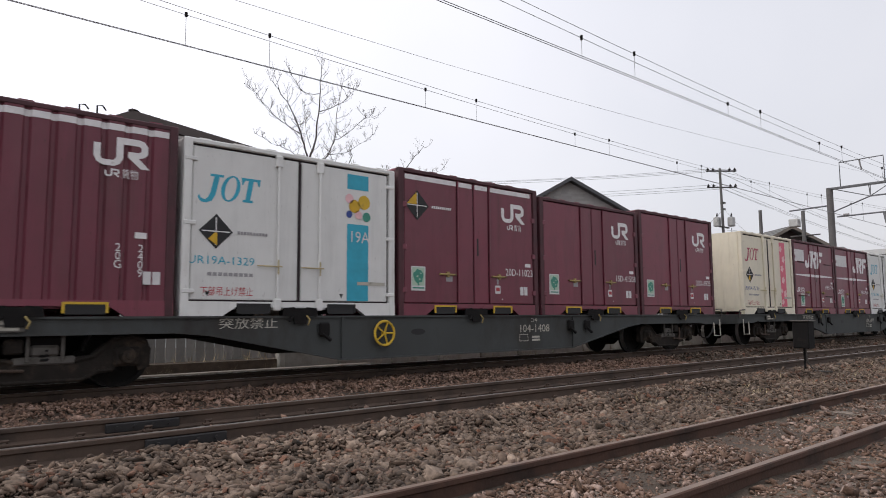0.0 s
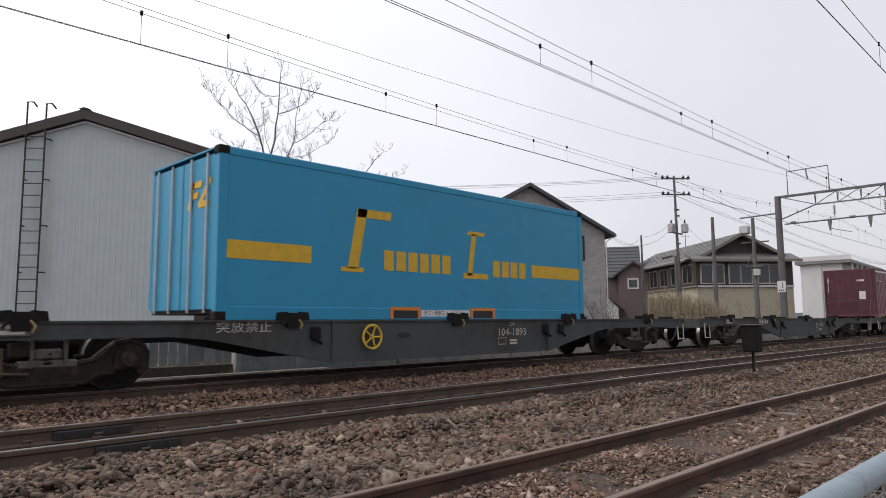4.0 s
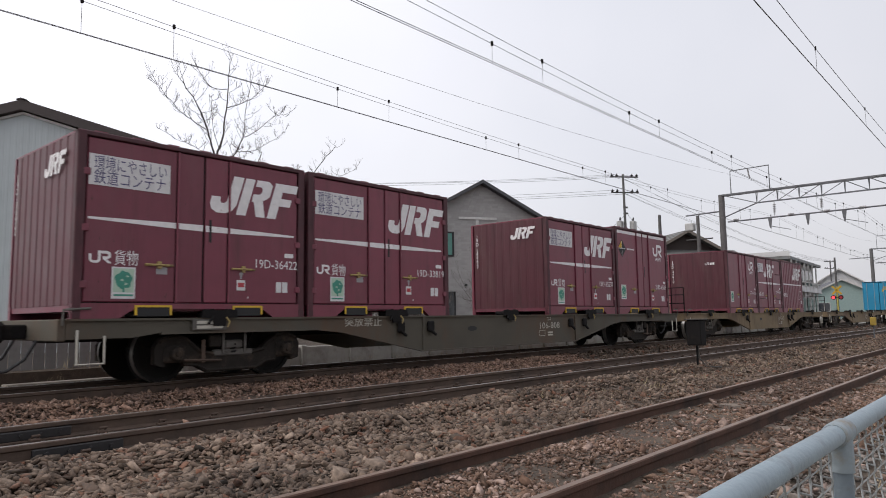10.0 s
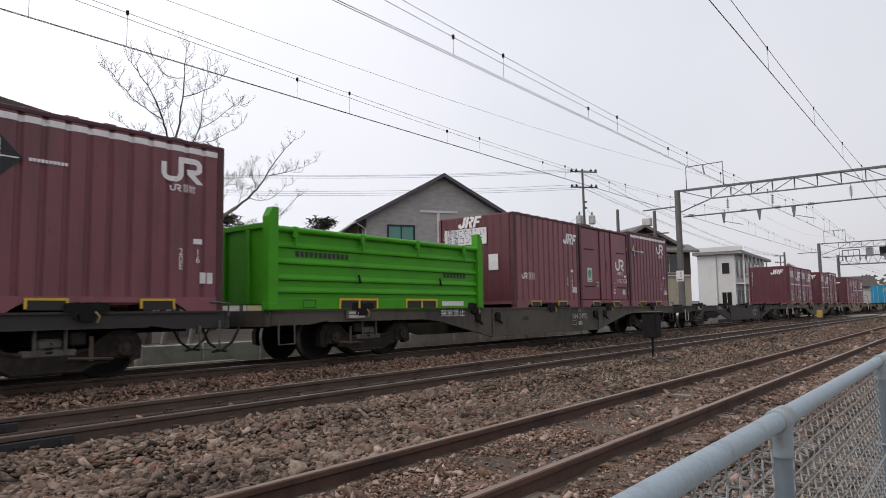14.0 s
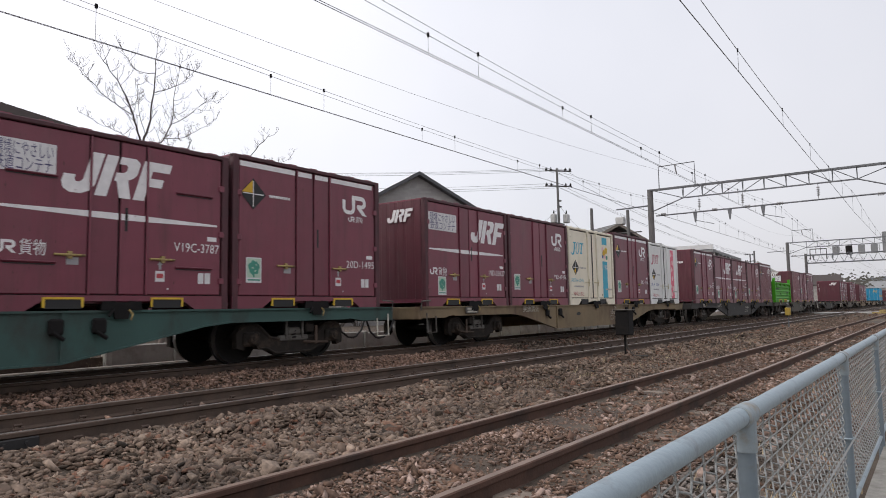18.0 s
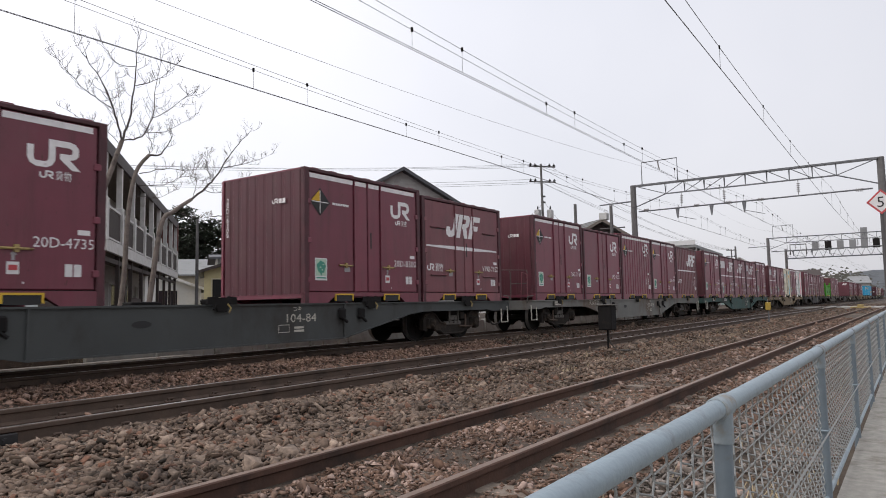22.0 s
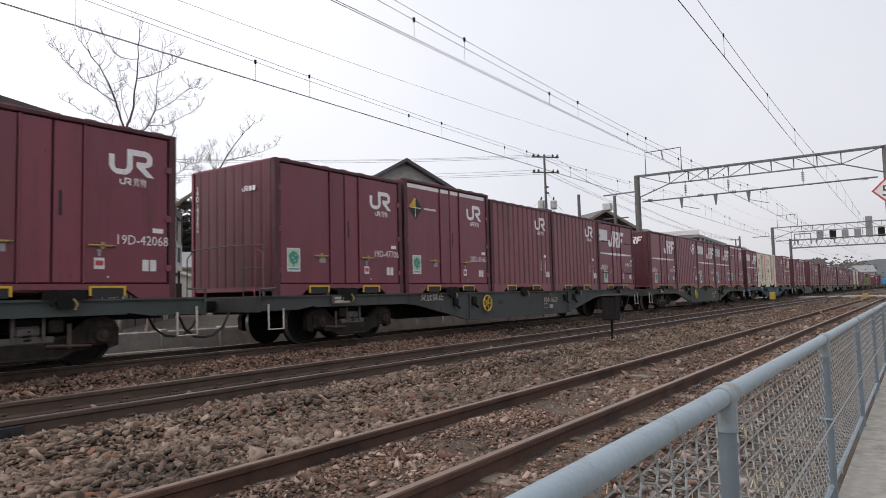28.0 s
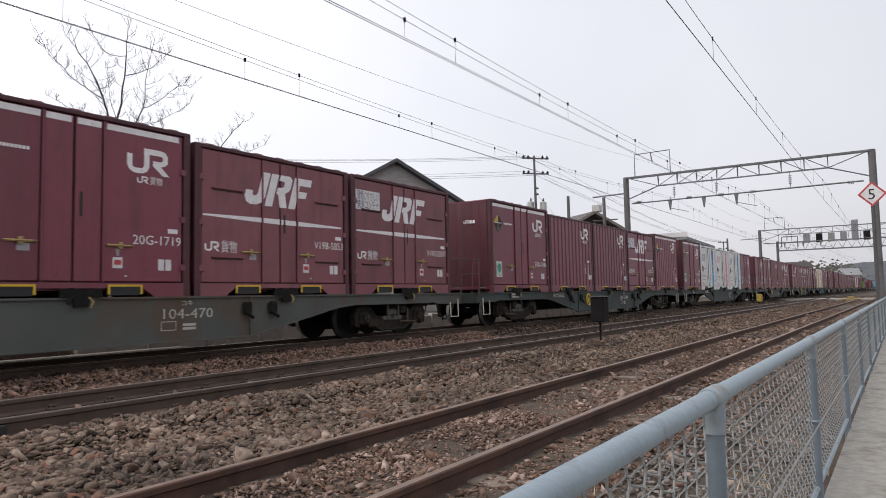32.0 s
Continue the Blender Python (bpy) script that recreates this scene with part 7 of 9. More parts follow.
        if tint == "pink":
            for q, (bx, bz, r) in enumerate(((0.95, 2.12, 0.11), (1.13, 1.78, 0.12), (1.0, 1.48, 0.12), (1.05, 1.10, 0.12), (1.16, 0.66, 0.12), (0.97, 0.40, 0.10), (0.92, 0.75, 0.08))):
                pet = [[(r * math.cos(a) * (0.65 + 0.35 * abs(math.cos(2.5 * a))), r * math.sin(a) * (0.65 + 0.35 * abs(math.cos(2.5 * a)))) for a in [2 * math.pi * i / 30 for i in range(30)]]]
                mark("blossom", pet, PALE_PINK, b, (bx, -0.004, bz), ("bl", q))
        else:
            for q, (bx, bz, r) in enumerate(((1.02, 1.66, 0.07), (1.10, 1.38, 0.15), (1.19, 1.14, 0.09), (1.0, 0.90, 0.13), (1.14, 0.80, 0.06), (0.98, 0.64, 0.05))):
                cl = [(-1, 0), (-0.95, 0.16), (-0.75, 0.24), (-0.6, 0.42), (-0.35, 0.45), (-0.2, 0.68), (0.08, 0.78), (0.3, 0.62), (0.42, 0.42), (0.65, 0.42), (0.8, 0.24), (1, 0.2), (1, 0), (0.4, -0.06), (-0.3, -0.04)]
                mark("cloud_mark", [[(max(bx0 - bx + 0.01, min(bx1 - bx - 0.01, r * u)), r * v) for u, v in cl]], WHITE_PAINT, b, (bx, -0.004, bz), ("cloud", q))
    mark("owner_plate", [quad(0, 0.56, 0, 0.055)], DULL_INK, c, (1.06, yy - 0.004, 0.50), "op")
    mark("triangle_mark", [[(0, 0), (0.07, 0), (0.035, -0.07)], [(-2.2, 0), (-2.13, 0), (-2.165, -0.07)]], BLACK_INK_AND_SHADE, c, (0.72, yy, 0.35), "tri")
    return c


def blue_container():
    """A thirty-one-foot blue box with yellow bands."""
    L, H = 9.41, 2.6
    c = thing("long_container", "long bright blue steel container with yellow bands", "container", "containers on the train")
    w = WC / 2
    side = Build().box(-L / 2 + 0.08, L / 2 - 0.08, -w + 0.01, -w + 0.06, 0.2, H - 0.12)
    part("side_wall", side, BLUE_BODY, c)
    part("far_side", Build().box(-L / 2, L / 2, w - 0.06, w, 0.2, H), BLUE_BODY, c)
    part("roof", Build().box(-L / 2, L / 2, -w + 0.02, w - 0.02, H - 0.03, H), BLUE_BODY, c)
    part("floor", Build().box(-L / 2 + 0.02, L / 2 - 0.02, -w + 0.1, w - 0.1, 0.1, 0.2), BLACK_STEEL, c)
    part("top_rail", Build().box(-L / 2, L / 2, -w, -w + 0.08, H - 0.13, H + 0.0, 0.015), BLUE_BODY, c)
    part("bottom_rail", Build().box(-L / 2, L / 2, -w - 0.003, -w + 0.1, 0.0, 0.21, 0.012), BLUE_BODY, c)
    for x in (-L / 2 + 0.07, L / 2 - 0.07):
        part("corner_post", Build().box(x - 0.08, x + 0.08, -w - 0.006, -w + 0.12, 0, H, 0.012), BLUE_BODY, c)
        for z in (0.07, H - 0.06):
            part("corner_casting", Build().box(x - 0.09, x + 0.09, -w - 0.012, -w + 0.16, z - 0.07, z + 0.07, 0.015), BLACK_STEEL, c)
    e = Build()
    for s in (-1, 1):
        e.box(-L / 2 - 0.0, -L / 2 + 0.05, s * 0.585 - 0.57, s * 0.585 + 0.57, 0.16, H - 0.1, 0.012)
    part("end_door", e, BLUE_BODY, c)
    for yy in (-0.9, -0.35, 0.35, 0.9):
        part("lock_rod", Build().rod([(-L / 2 - 0.03, yy, 0.12), (-L / 2 - 0.03, yy, H - 0.08)], 0.018, 6), STEEL_GREY, c)
    part("front_wall", Build().box(L / 2 - 0.06, L / 2 - 0.01, -w + 0.1, w - 0.06, 0.1, H - 0.03), BLUE_BODY, c)
    for x in (-1.05, 1.05):
        f = part("fork_pocket_frame", Build().box(x - 0.36, x + 0.36, -w - 0.02, -w, 0.17, 0.23).box(x - 0.36, x - 0.3, -w - 0.02, -w, 0.02, 0.17).box(x + 0.3, x + 0.36, -w - 0.02, -w, 0.02, 0.17), ORANGE, c, "orange pocket frame")
        # pocket opening filled with black in place of its shade
        part("fork_pocket", Build().box(x - 0.3, x + 0.3, -w - 0.008, -w + 0.3, 0.03, 0.17), BLACK_INK_AND_SHADE, f)
    yy = -w + 0.004
    mark("yellow_band", [quad(-L / 2 + 0.12, -L / 2 + 1.62, 0, 0.28)], AMBER, c, (0, yy, 0.92), "yb")
    mark("yellow_band", [quad(L / 2 - 2.0, L / 2 - 0.12, 0, 0.28)], AMBER, c, (0, yy, 0.92), "yb2")
    # line's name: tall and low plain shapes
    mark("name_block", [quad(0, 0.22, 0, 1.05, 0.2), quad(0.20, 0.95, 0.9, 1.05, 0.02), quad(-0.14, 0.34, -0.06, 0.02)], AMBER, c, (-2.35, yy, 0.88), "nb1")
    mark("name_block", word_bars(1.75, 0.36, 6), AMBER, c, (-1.55, yy, 0.88), "nb2")
    mark("name_block", [quad(0, 0.14, 0, 0.85, 0.14), quad(-0.12, 0.62, -0.06, 0.05), quad(0.0, 0.5, 0.82, 0.9, 0.05)], AMBER, c, (0.62, yy, 0.88), "nb3")
    mark("name_block", word_bars(1.15, 0.34, 4), AMBER, c, (1.40, yy, 0.88), "nb4")
    pl = mark("notice_plate", [quad(-0.66, 0.66, 0, 0.12)], WHITE_PAINT, c, (0, -w - 0.006, 0.06), "np")
    part("notice", lettering("空コン専用フォークポケット", 0.075, BLACK_INK_AND_SHADE, 1.2), None, pl, at=Matrix.Translation((-0.6, -0.004, 0.025)))
    em = Matrix.Translation((-L / 2 - 0.012, 0, 0)) @ Matrix.Rotation(radians(-90), 4, "Z")
    eb = Build()
    for o in ([quad(0.15, 0.27, 0, 0.42, 0.12), quad(0.3, 0.62, 0.32, 0.42, 0.02), quad(0.24, 0.5, 0.16, 0.25, 0.02), quad(0.52, 0.88, 0.0, 0.1), [(0.55, 0.1), (0.68, 0.1), (0.98, 0.42), (0.85, 0.42)]]):
        eb.sheet(o, 0)
    part("owner_mark", eb, AMBER, c, at=em @ Matrix.Translation((0.05, 0, 1.72)))
    return c


def green_container():
    """A low open-topped green bin."""
    L, H, w = 6.06, 1.45, WC / 2
    c = thing("open_top_container", "low bright green open-topped steel waste container", "container", "containers on the train")
    for s in (-1, 1):
        part("side_wall", Build().box(-L / 2, L / 2, *sorted((s * w, s * (w - 0.06))), 0.16, H - 0.1), GREEN_BODY, c)
        part("lining", Build().box(-L / 2 + 0.06, L / 2 - 0.06, *sorted((s * (w - 0.063), s * (w - 0.07))), 0.2, H - 0.2), RUSTY_LINING, c, "scraped inner lining")
    part("floor", Build().box(-L / 2, L / 2, -w + 0.07, w - 0.07, 0.12, 0.2), RUSTY_LINING, c)
    part("side_rail", Build().rod([(-L / 2, -w - 0.03, H - 0.06), (L / 2, -w - 0.03, H - 0.06)], 0.055, 10), GREEN_BODY, c, smooth=True)
    for z in (1.08, 0.80, 0.52, 0.30):
        part("pressed_fold", Build().prism([(-w - 0.045, z), (-w - 0.05, z + 0.03), (-w, z + 0.10), (-w, z - 0.015)], "x", -L / 2 + 0.1, L / 2 - 0.1), GREEN_BODY, c)
    for x in (-2.55, -0.9, 0.75, 2.4):
        part("hinge", Build().box(x - 0.05, x + 0.05, -w - 0.10, -w, H - 0.20, H - 0.0, 0.015).rod([(x, -w - 0.08, H - 0.16), (x, -w - 0.08, H - 0.34)], 0.02, 6), GREEN_BODY, c)
    for x in (-1.0, 1.5):
        part("chain_hook", Build().rod([(x, -w - 0.06, 0.66), (x + 0.02, -w - 0.07, 0.56), (x + 0.05, -w - 0.06, 0.50)], 0.02, 6), BLACK_STEEL, c, "black hook")
    part("far_rail", Build().box(-L / 2, L / 2, w, w + 0.04, H - 0.12, H - 0.02, 0.012), GREEN_BODY, c)
    part("bottom_rail", Build().box(-L / 2, L / 2, -w - 0.03, -w + 0.1, 0.0, 0.2, 0.012), GREEN_BODY, c)
    for x, k in ((-L / 2, -1), (L / 2, 1)):
        part("end_wall", Build().box(x - 0.05, x + 0.05, -w, w, 0.1, H + 0.05, 0.015), GREEN_BODY, c)
        part("end_rail", Build().box(*sorted((x + 0.05 * k, x + 0.09 * k)), -w + 0.1, w - 0.1, H - 0.06, H + 0.04, 0.012), GREEN_BODY, c)
        for yy in (-0.7, 0.0, 0.7):
            part("end_post", Build().box(*sorted((x + 0.05 * k, x + 0.1 * k)), yy - 0.05, yy + 0.05, 0.1, H - 0.06, 0.01), GREEN_BODY, c)
        for s in (-1, 1):
            post = part("corner_post", Build().prism([(x - 0.1, 0), (x + 0.1, 0), (x + 0.1, H + 0.14), (x + 0.02, H + 0.3), (x - 0.1, H + 0.3)] if k > 0 else [(x - 0.1, 0), (x + 0.1, 0), (x + 0.1, H + 0.3), (x - 0.02, H + 0.3), (x - 0.1, H + 0.14)], "y", s * w - 0.085, s * w + 0.085), GREEN_BODY, c)
            part("corner_casting", Build().box(x - 0.11, x + 0.11, s * w - 0.095, s * w + 0.095, 0, 0.13, 0.015), GREEN_BODY, post)
    for x in (-0.97, 0.90):
        fr = part("fork_pocket_frame", Build().box(x - 0.52, x + 0.52, -w - 0.05, -w - 0.03, 0.17, 0.21).box(x - 0.02, x + 0.02, -w - 0.05, -w - 0.03, 0.02, 0.17).box(x - 0.52, x - 0.48, -w - 0.05, -w - 0.03, 0.02, 0.17).box(x + 0.48, x + 0.52, -w - 0.05, -w - 0.03, 0.02, 0.17), YELLOW, c, "yellow pocket frame")
        # black block painted as the dark inside of the pocket
        part("fork_pocket", Build().box(x - 0.48, x + 0.48, -w - 0.034, -w + 0.2, 0.02, 0.17), BLACK_INK_AND_SHADE, fr)
    mark("outline_box", [quad(-2.35, -2.05, 0.03, 0.045), quad(-2.35, -2.05, 0.165, 0.18), quad(-2.35, -2.335, 0.045, 0.165), quad(-2.065, -2.05, 0.045, 0.165)], BLACK_INK_AND_SHADE, c, (0, -w - 0.034, 0), "gob")
    mark("owner_bars", word_bars(0.85, 0.12, 7), BLACK_INK_AND_SHADE, c, (1.7, -w - 0.003, 0.68), "gb")
    mark("data_plate", [quad(0, 0.8, 0, 0.1)], WHITE_PAINT, c, (1.6, -w - 0.036, 0.06), "gp")
    mark("owner_number", word_bars(1.3, 0.10, 12), BLACK_INK_AND_SHADE, c, (-2.5, -w - 0.003, 0.93), "gf")
    return c


def bogie(parent, x, side):
    """A two-axle bogie, with frames, bolster, springs, brakes and two rolling wheelsets."""
    b = part("bogie", shared("bolster", lambda: Build().box(-0.2, 0.2, -1.0, 1.0, 0.5, 0.72, 0.03).box(-0.32, 0.32, -0.45, 0.45, 0.42, 0.6, 0.03).mesh("bogie", BLACK_STEEL)), None, parent, at=Matrix.Translation((x, 0, 0)))
    for s in (-1, 1):
        def frame_mesh():
            bb = Build()
            half = [(0.0, 0.43), (0.30, 0.43), (0.52, 0.46), (0.66, 0.58), (0.80, 0.68), (0.98, 0.71), (1.16, 0.66), (1.25, 0.52), (1.24, 0.28), (1.10, 0.24), (1.06, 0.33), (0.84, 0.33), (0.78, 0.24), (0.60, 0.22), (0.42, 0.13), (0.0, 0.13)]
            o = half + [(-u, v) for u, v in half[-2:0:-1]]
            bb.prism(o, "y", -0.06, 0.06)
            for e in (-1, 1):                            # pressed rims along the arms
                bb.rod([(e * 1.18, -0.06, 0.60), (e * 0.98, -0.06, 0.68), (e * 0.78, -0.06, 0.64), (e * 0.56, -0.06, 0.44), (e * 0.3, -0.06, 0.39)], 0.028, 6)
                bb.rod([(e * 0.76, -0.06, 0.26), (e * 0.60, -0.06, 0.25), (e * 0.42, -0.06, 0.16), (0, -0.06, 0.16)], 0.025, 6)
            return bb.mesh("side_frame", BOGIE)
        fr = part("side_frame", shared("sframe", frame_mesh), None, b, at=Matrix.Translation((0, s * 0.96, 0)))
        for ax in (-0.95, 0.95):
            part("axle_box", shared("abox", lambda: Build().lathe([(0.0, -0.13), (0.035, -0.13), (0.045, -0.11), (0.085, -0.11), (0.10, -0.085), (0.125, 0.0), (0.125, 0.1)], (0, 0, 0), n=16).box(-0.17, 0.17, -0.05, 0.09, -0.13, 0.12, 0.03).mesh("axle_box", BOGIE)), None, b, at=Matrix.Translation((ax, s * 1.02, 0.43)) @ (Matrix.Identity(4) if s < 0 else Matrix.Rotation(math.pi, 4, "Z")))
        part("spring", shared("spring", lambda: Build().rod([(0.09 * math.cos(a * 0.7), 0.09 * math.sin(a * 0.7), 0.38 + 0.0062 * a) for a in range(32)], 0.02, 5).mesh("spring", BLACK_STEEL)), None, b, at=Matrix.Translation((0, s * 0.96, 0)))
        part("brake_cylinder", shared("bcyl", lambda: Build().box(-0.1, 0.1, -0.05, 0.05, 0.5, 0.68, 0.02).mesh("brake_cylinder", BOGIE)), None, b, at=Matrix.Translation((0.34 * side, s * 1.05, 0)))
        for hx in (-0.19, 0.19):
            part("hanger_bar", shared("hanger", lambda: Build().box(-0.022, 0.022, -0.02, 0.02, 0.40, 0.72, 0.006).mesh("hanger_bar", STEP_GREY)), None, b, at=Matrix.Translation((hx, s * 1.05, 0)))
        part("spring_plank", shared("splank", lambda: Build().box(-0.34, 0.34, -0.05, 0.05, 0.36, 0.46, 0.02).box(-0.16, 0.16, -0.06, 0.06, 0.46, 0.60, 0.03).mesh("spring_plank", STEP_GREY)), None, b, at=Matrix.Translation((0, s * 1.0, 0)))
        part("brake_lever", shared("blever", lambda: Build().box(-0.03, 0.03, -0.015, 0.015, 0.28, 0.62, 0.006).rod([(-0.30, 0, 0.33), (0.30, 0, 0.30)], 0.022, 6).mesh("brake_lever", RAIL)), None, b, at=Matrix.Translation((0.52 * side, s * 1.06, 0)))
    for ax in (-0.95, 0.95):
        def wheelset():
            bb = Build()
            for s in (-1, 1):
                k = s
                bb.lathe([(0.0, 0.06 * k), (0.10, 0.07 * k), (0.13, 0.03 * k), (0.30, 0.0), (0.37, 0.02 * k), (0.37, 0.055 * k), (0.428, 0.055 * k), (0.432, -0.05 * k), (0.455, -0.065 * k), (0.455, -0.085 * k), (0.37, -0.085 * k), (0.13, -0.08 * k), (0.0, -0.08 * k)], (0, s * 0.56, 0), n=28)
                for q in range(6):
                    a = q * math.pi / 3
                    bb.disc((0.2 * math.cos(a), s * 0.56 + 0.012 * k, 0.2 * math.sin(a)), 0.03, 0.04, "y", 8)
            bb.rod([(0, -0.95, 0), (0, 0.95, 0)], 0.075, 10)
            me = bb.mesh("wheelset", WHEEL, True)
            me.materials.append(TREAD)
            for poly in me.polygons:
                if 0.42 < math.hypot(poly.center.x, poly.center.z) < 0.45 and abs(poly.normal.y) < 0.5:
                    poly.material_index = 1
            return me
        wsx = part("wheelset", shared("wheelset", wheelset), None, b, at=Matrix.Translation((ax, 0, 0.43)))
        WHEELS.append((wsx, ax))
    for ax in (-0.95 + 0.46, 0.95 - 0.46):
        part("brake_beam", shared("bbeam", lambda: Build().box(-0.03, 0.03, -0.72, 0.72, 0.3, 0.38, 0.01).box(-0.06, 0.06, -0.62, -0.5, 0.22, 0.5, 0.02).box(-0.06, 0.06, 0.5, 0.62, 0.22, 0.5, 0.02).mesh("brake_beam", BLACK_STEEL)), None, b, at=Matrix.Translation((ax, 0, 0)))
    return b


def wagon(number, paint, dirt, k, ladder=False, brake_wheel=False, notice=True, rail_rear=False, gates=False):
    """A container flat wagon with fish-bellied side sills."""
    sill = material("sill_" + number.split("-")[0] + "_" + str(k), paint, 0.75, grain=0.16, scale=1.6, stain=dirt, stain_at=0.5, stain_scale=0.9, streak=0.5, bump=0.08)
    tone = "tan" if paint[0] > 0.18 and paint[2] < 0.1 else ("blue" if paint[2] > paint[1] * 1.25 else ("green" if paint[1] > paint[0] * 1.25 else "grey"))
    w = thing("container_wagon", "dirty " + tone + " flat container wagon with fish-bellied sills", "freight wagon", "wagons of the train")
    hw = 1.2
    hl = 9.6

    def sill_mesh(y0, y1):
        o = [(-hl, 0.94), (hl, 0.94), (hl, 0.68), (8.75, 0.68), (8.35, 0.74), (5.6, 0.74), (5.1, 0.69), (2.95, 0.26), (-2.95, 0.26), (-5.1, 0.69), (-5.6, 0.74), (-8.35, 0.74), (-8.75, 0.68), (-hl, 0.68)]
        return Build().prism(o, "y", y0, y1).mesh("side_sill", sill)
    s = part("side_sill", sill_mesh(-hw, -hw + 0.02), None, w)
    part("side_sill", sill_mesh(hw - 0.02, hw), None, w)
    for x0, x1 in ((-hl, hl),):
        part("sill_flange", Build().box(x0, x1, -hw - 0.035, -hw + 0.08, 0.915, 0.945), sill, s)
    part("sill_flange", Build().box(-2.95, 2.95, -hw - 0.03, -hw + 0.08, 0.235, 0.262), sill, s)
    for e in (-1, 1):
        part("sill_flange", Build().prism([(e * 2.95, 0.235), (e * 5.1, 0.665), (e * 5.6, 0.715), (e * 8.35, 0.715), (e * 8.35, 0.742), (e * 5.6, 0.742), (e * 5.1, 0.692), (e * 2.95, 0.262)], "y", -hw - 0.025, -hw + 0.05), sill, s)
    for x in (-2.95, 2.95):
        part("stiffener", Build().box(x - 0.02, x + 0.02, -hw - 0.03, -hw, 0.255, 0.915), sill, s)
    for x in (-1.38,):
        # flat black oval: the hole's shade is painted on the sill
        mark("lightening_hole", [[(x + 0.16 * math.cos(a) * (1.0), 0.6 + 0.055 * math.sin(a)) for a in [2 * math.pi * i / 16 for i in range(16)]]], BLACK_INK_AND_SHADE, s, (0, -hw - 0.004, 0.06), ("hole", x))
    part("centre_sill", shared("csill", lambda: Build().box(-9.5, 9.5, -0.28, 0.28, 0.62, 0.92).mesh("centre_sill", BLACK_STEEL)), None, w)
    for i in range(11):
        x = -9.3 + i * 1.86
        part("cross_beam", shared("xbeam", lambda: Build().box(-0.06, 0.06, -1.18, 1.18, 0.78, 0.935).mesh("cross_beam", BLACK_STEEL)), None, w, at=Matrix.Translation((x, 0, 0)))
    for x in (-hl, hl):
        sx = 1 if x > 0 else -1
        part("end_sill", Build().box(min(x, x + 0.1 * sx), max(x, x + 0.1 * sx), -hw, hw, 0.66, 0.94, 0.01), sill, w)
        cp = part("coupler", Build().box(*sorted((x + 0.1 * sx, x + 0.52 * sx)), -0.11, 0.11, 0.68, 0.88, 0.02).box(*sorted((x + 0.36 * sx, x + 0.585 * sx)), -0.17, 0.17, 0.64, 0.92, 0.05), BLACK_STEEL, w)
        for yy in (-0.45, 0.45):
            pts = [(x + 0.08 * sx, yy, 0.68), (x + 0.22 * sx, yy * 0.98, 0.42), (x + 0.42 * sx, yy * 0.95, 0.28), (x + 0.585 * sx, yy * 0.9, 0.26)]
            part("brake_hose", Build().rod(pts, 0.022, 6), BLACK_INK_AND_SHADE, w, smooth=True)
        # stirrup step by the corner
        o = Build().rod([(x - 0.12 * sx, -hw - 0.05, 0.80), (x - 0.12 * sx, -hw - 0.06, 0.36), (x - 0.46 * sx, -hw - 0.06, 0.36), (x - 0.46 * sx, -hw - 0.05, 0.72)], 0.017, 6)
        part("step", o, STEP_GREY if k in (9, 10, 11) else HANDRAIL, w)
        part("pull_rod", Build().rod([(x + 0.05 * sx, -hw - 0.02, 0.86), (x + 0.05 * sx, -hw - 0.04, 1.06), (x - 0.28 * sx, -hw - 0.04, 1.08)], 0.018, 6), STEP_GREY, w)
    xr = -hl + 0.12
    if ladder:
        g = Build()
        for yy in (-hw + 0.05, -hw + 0.62):
            g.rod([(xr, yy, 0.94), (xr, yy, 1.78), (xr, yy + 0.03, 1.84)], 0.014, 6)
        g.rod([(xr, -hw + 0.05, 1.84), (xr, -0.35, 1.88), (xr, 0.9, 1.86), (xr, 1.1, 1.7), (xr, 1.1, 0.94)], 0.013, 6)
        g.rod([(xr, -hw + 0.05, 1.45), (xr, -hw + 0.62, 1.45)], 0.015, 6)
        part("end_handrail", g, STEP_GREY, w)
        part("grab_rail", Build().rod([(xr - 0.05, -hw + 0.03, 0.94), (xr - 0.05, -hw + 0.03, 1.72), (xr - 0.05, -hw + 0.2, 1.78), (xr - 0.05, -hw + 0.26, 0.94)], 0.014, 6), RED_DULL, w, "dull red grab rail")
    if gates:
        g = Build()
        for yy in (-1.05, -0.6, -0.15):
            g.rod([(xr, yy, 0.94), (xr, yy, 1.85)], 0.022, 6)
        for z in (1.3, 1.6, 1.85):
            g.rod([(xr, -1.05, z), (xr, -0.15, z)], 0.018, 6)
        part("end_handrail", g, BLACK_STEEL, w)
    for i in range(5):
        xc = (2 - i) * SLOT
        part("clamp", shared("clamp", lambda: Build().prism([(-0.30, 0.945), (-0.12, 0.94), (-0.10, 0.82), (0.10, 0.82), (0.12, 0.94), (0.30, 0.945), (0.28, 1.06), (0.11, 1.075), (0.09, 1.055), (-0.09, 1.055), (-0.11, 1.075), (-0.28, 1.06)], "y", -1.262, -1.237)
                            .box(-0.22, 0.22, -1.235, -0.95, 0.945, 1.03, 0.02).rod([(-0.12, -1.26, 0.96), (-0.2, -1.29, 0.86)], 0.02, 6).mesh("clamp", BLACK_STEEL)), None, w, at=Matrix.Translation((xc, 0, 0)))
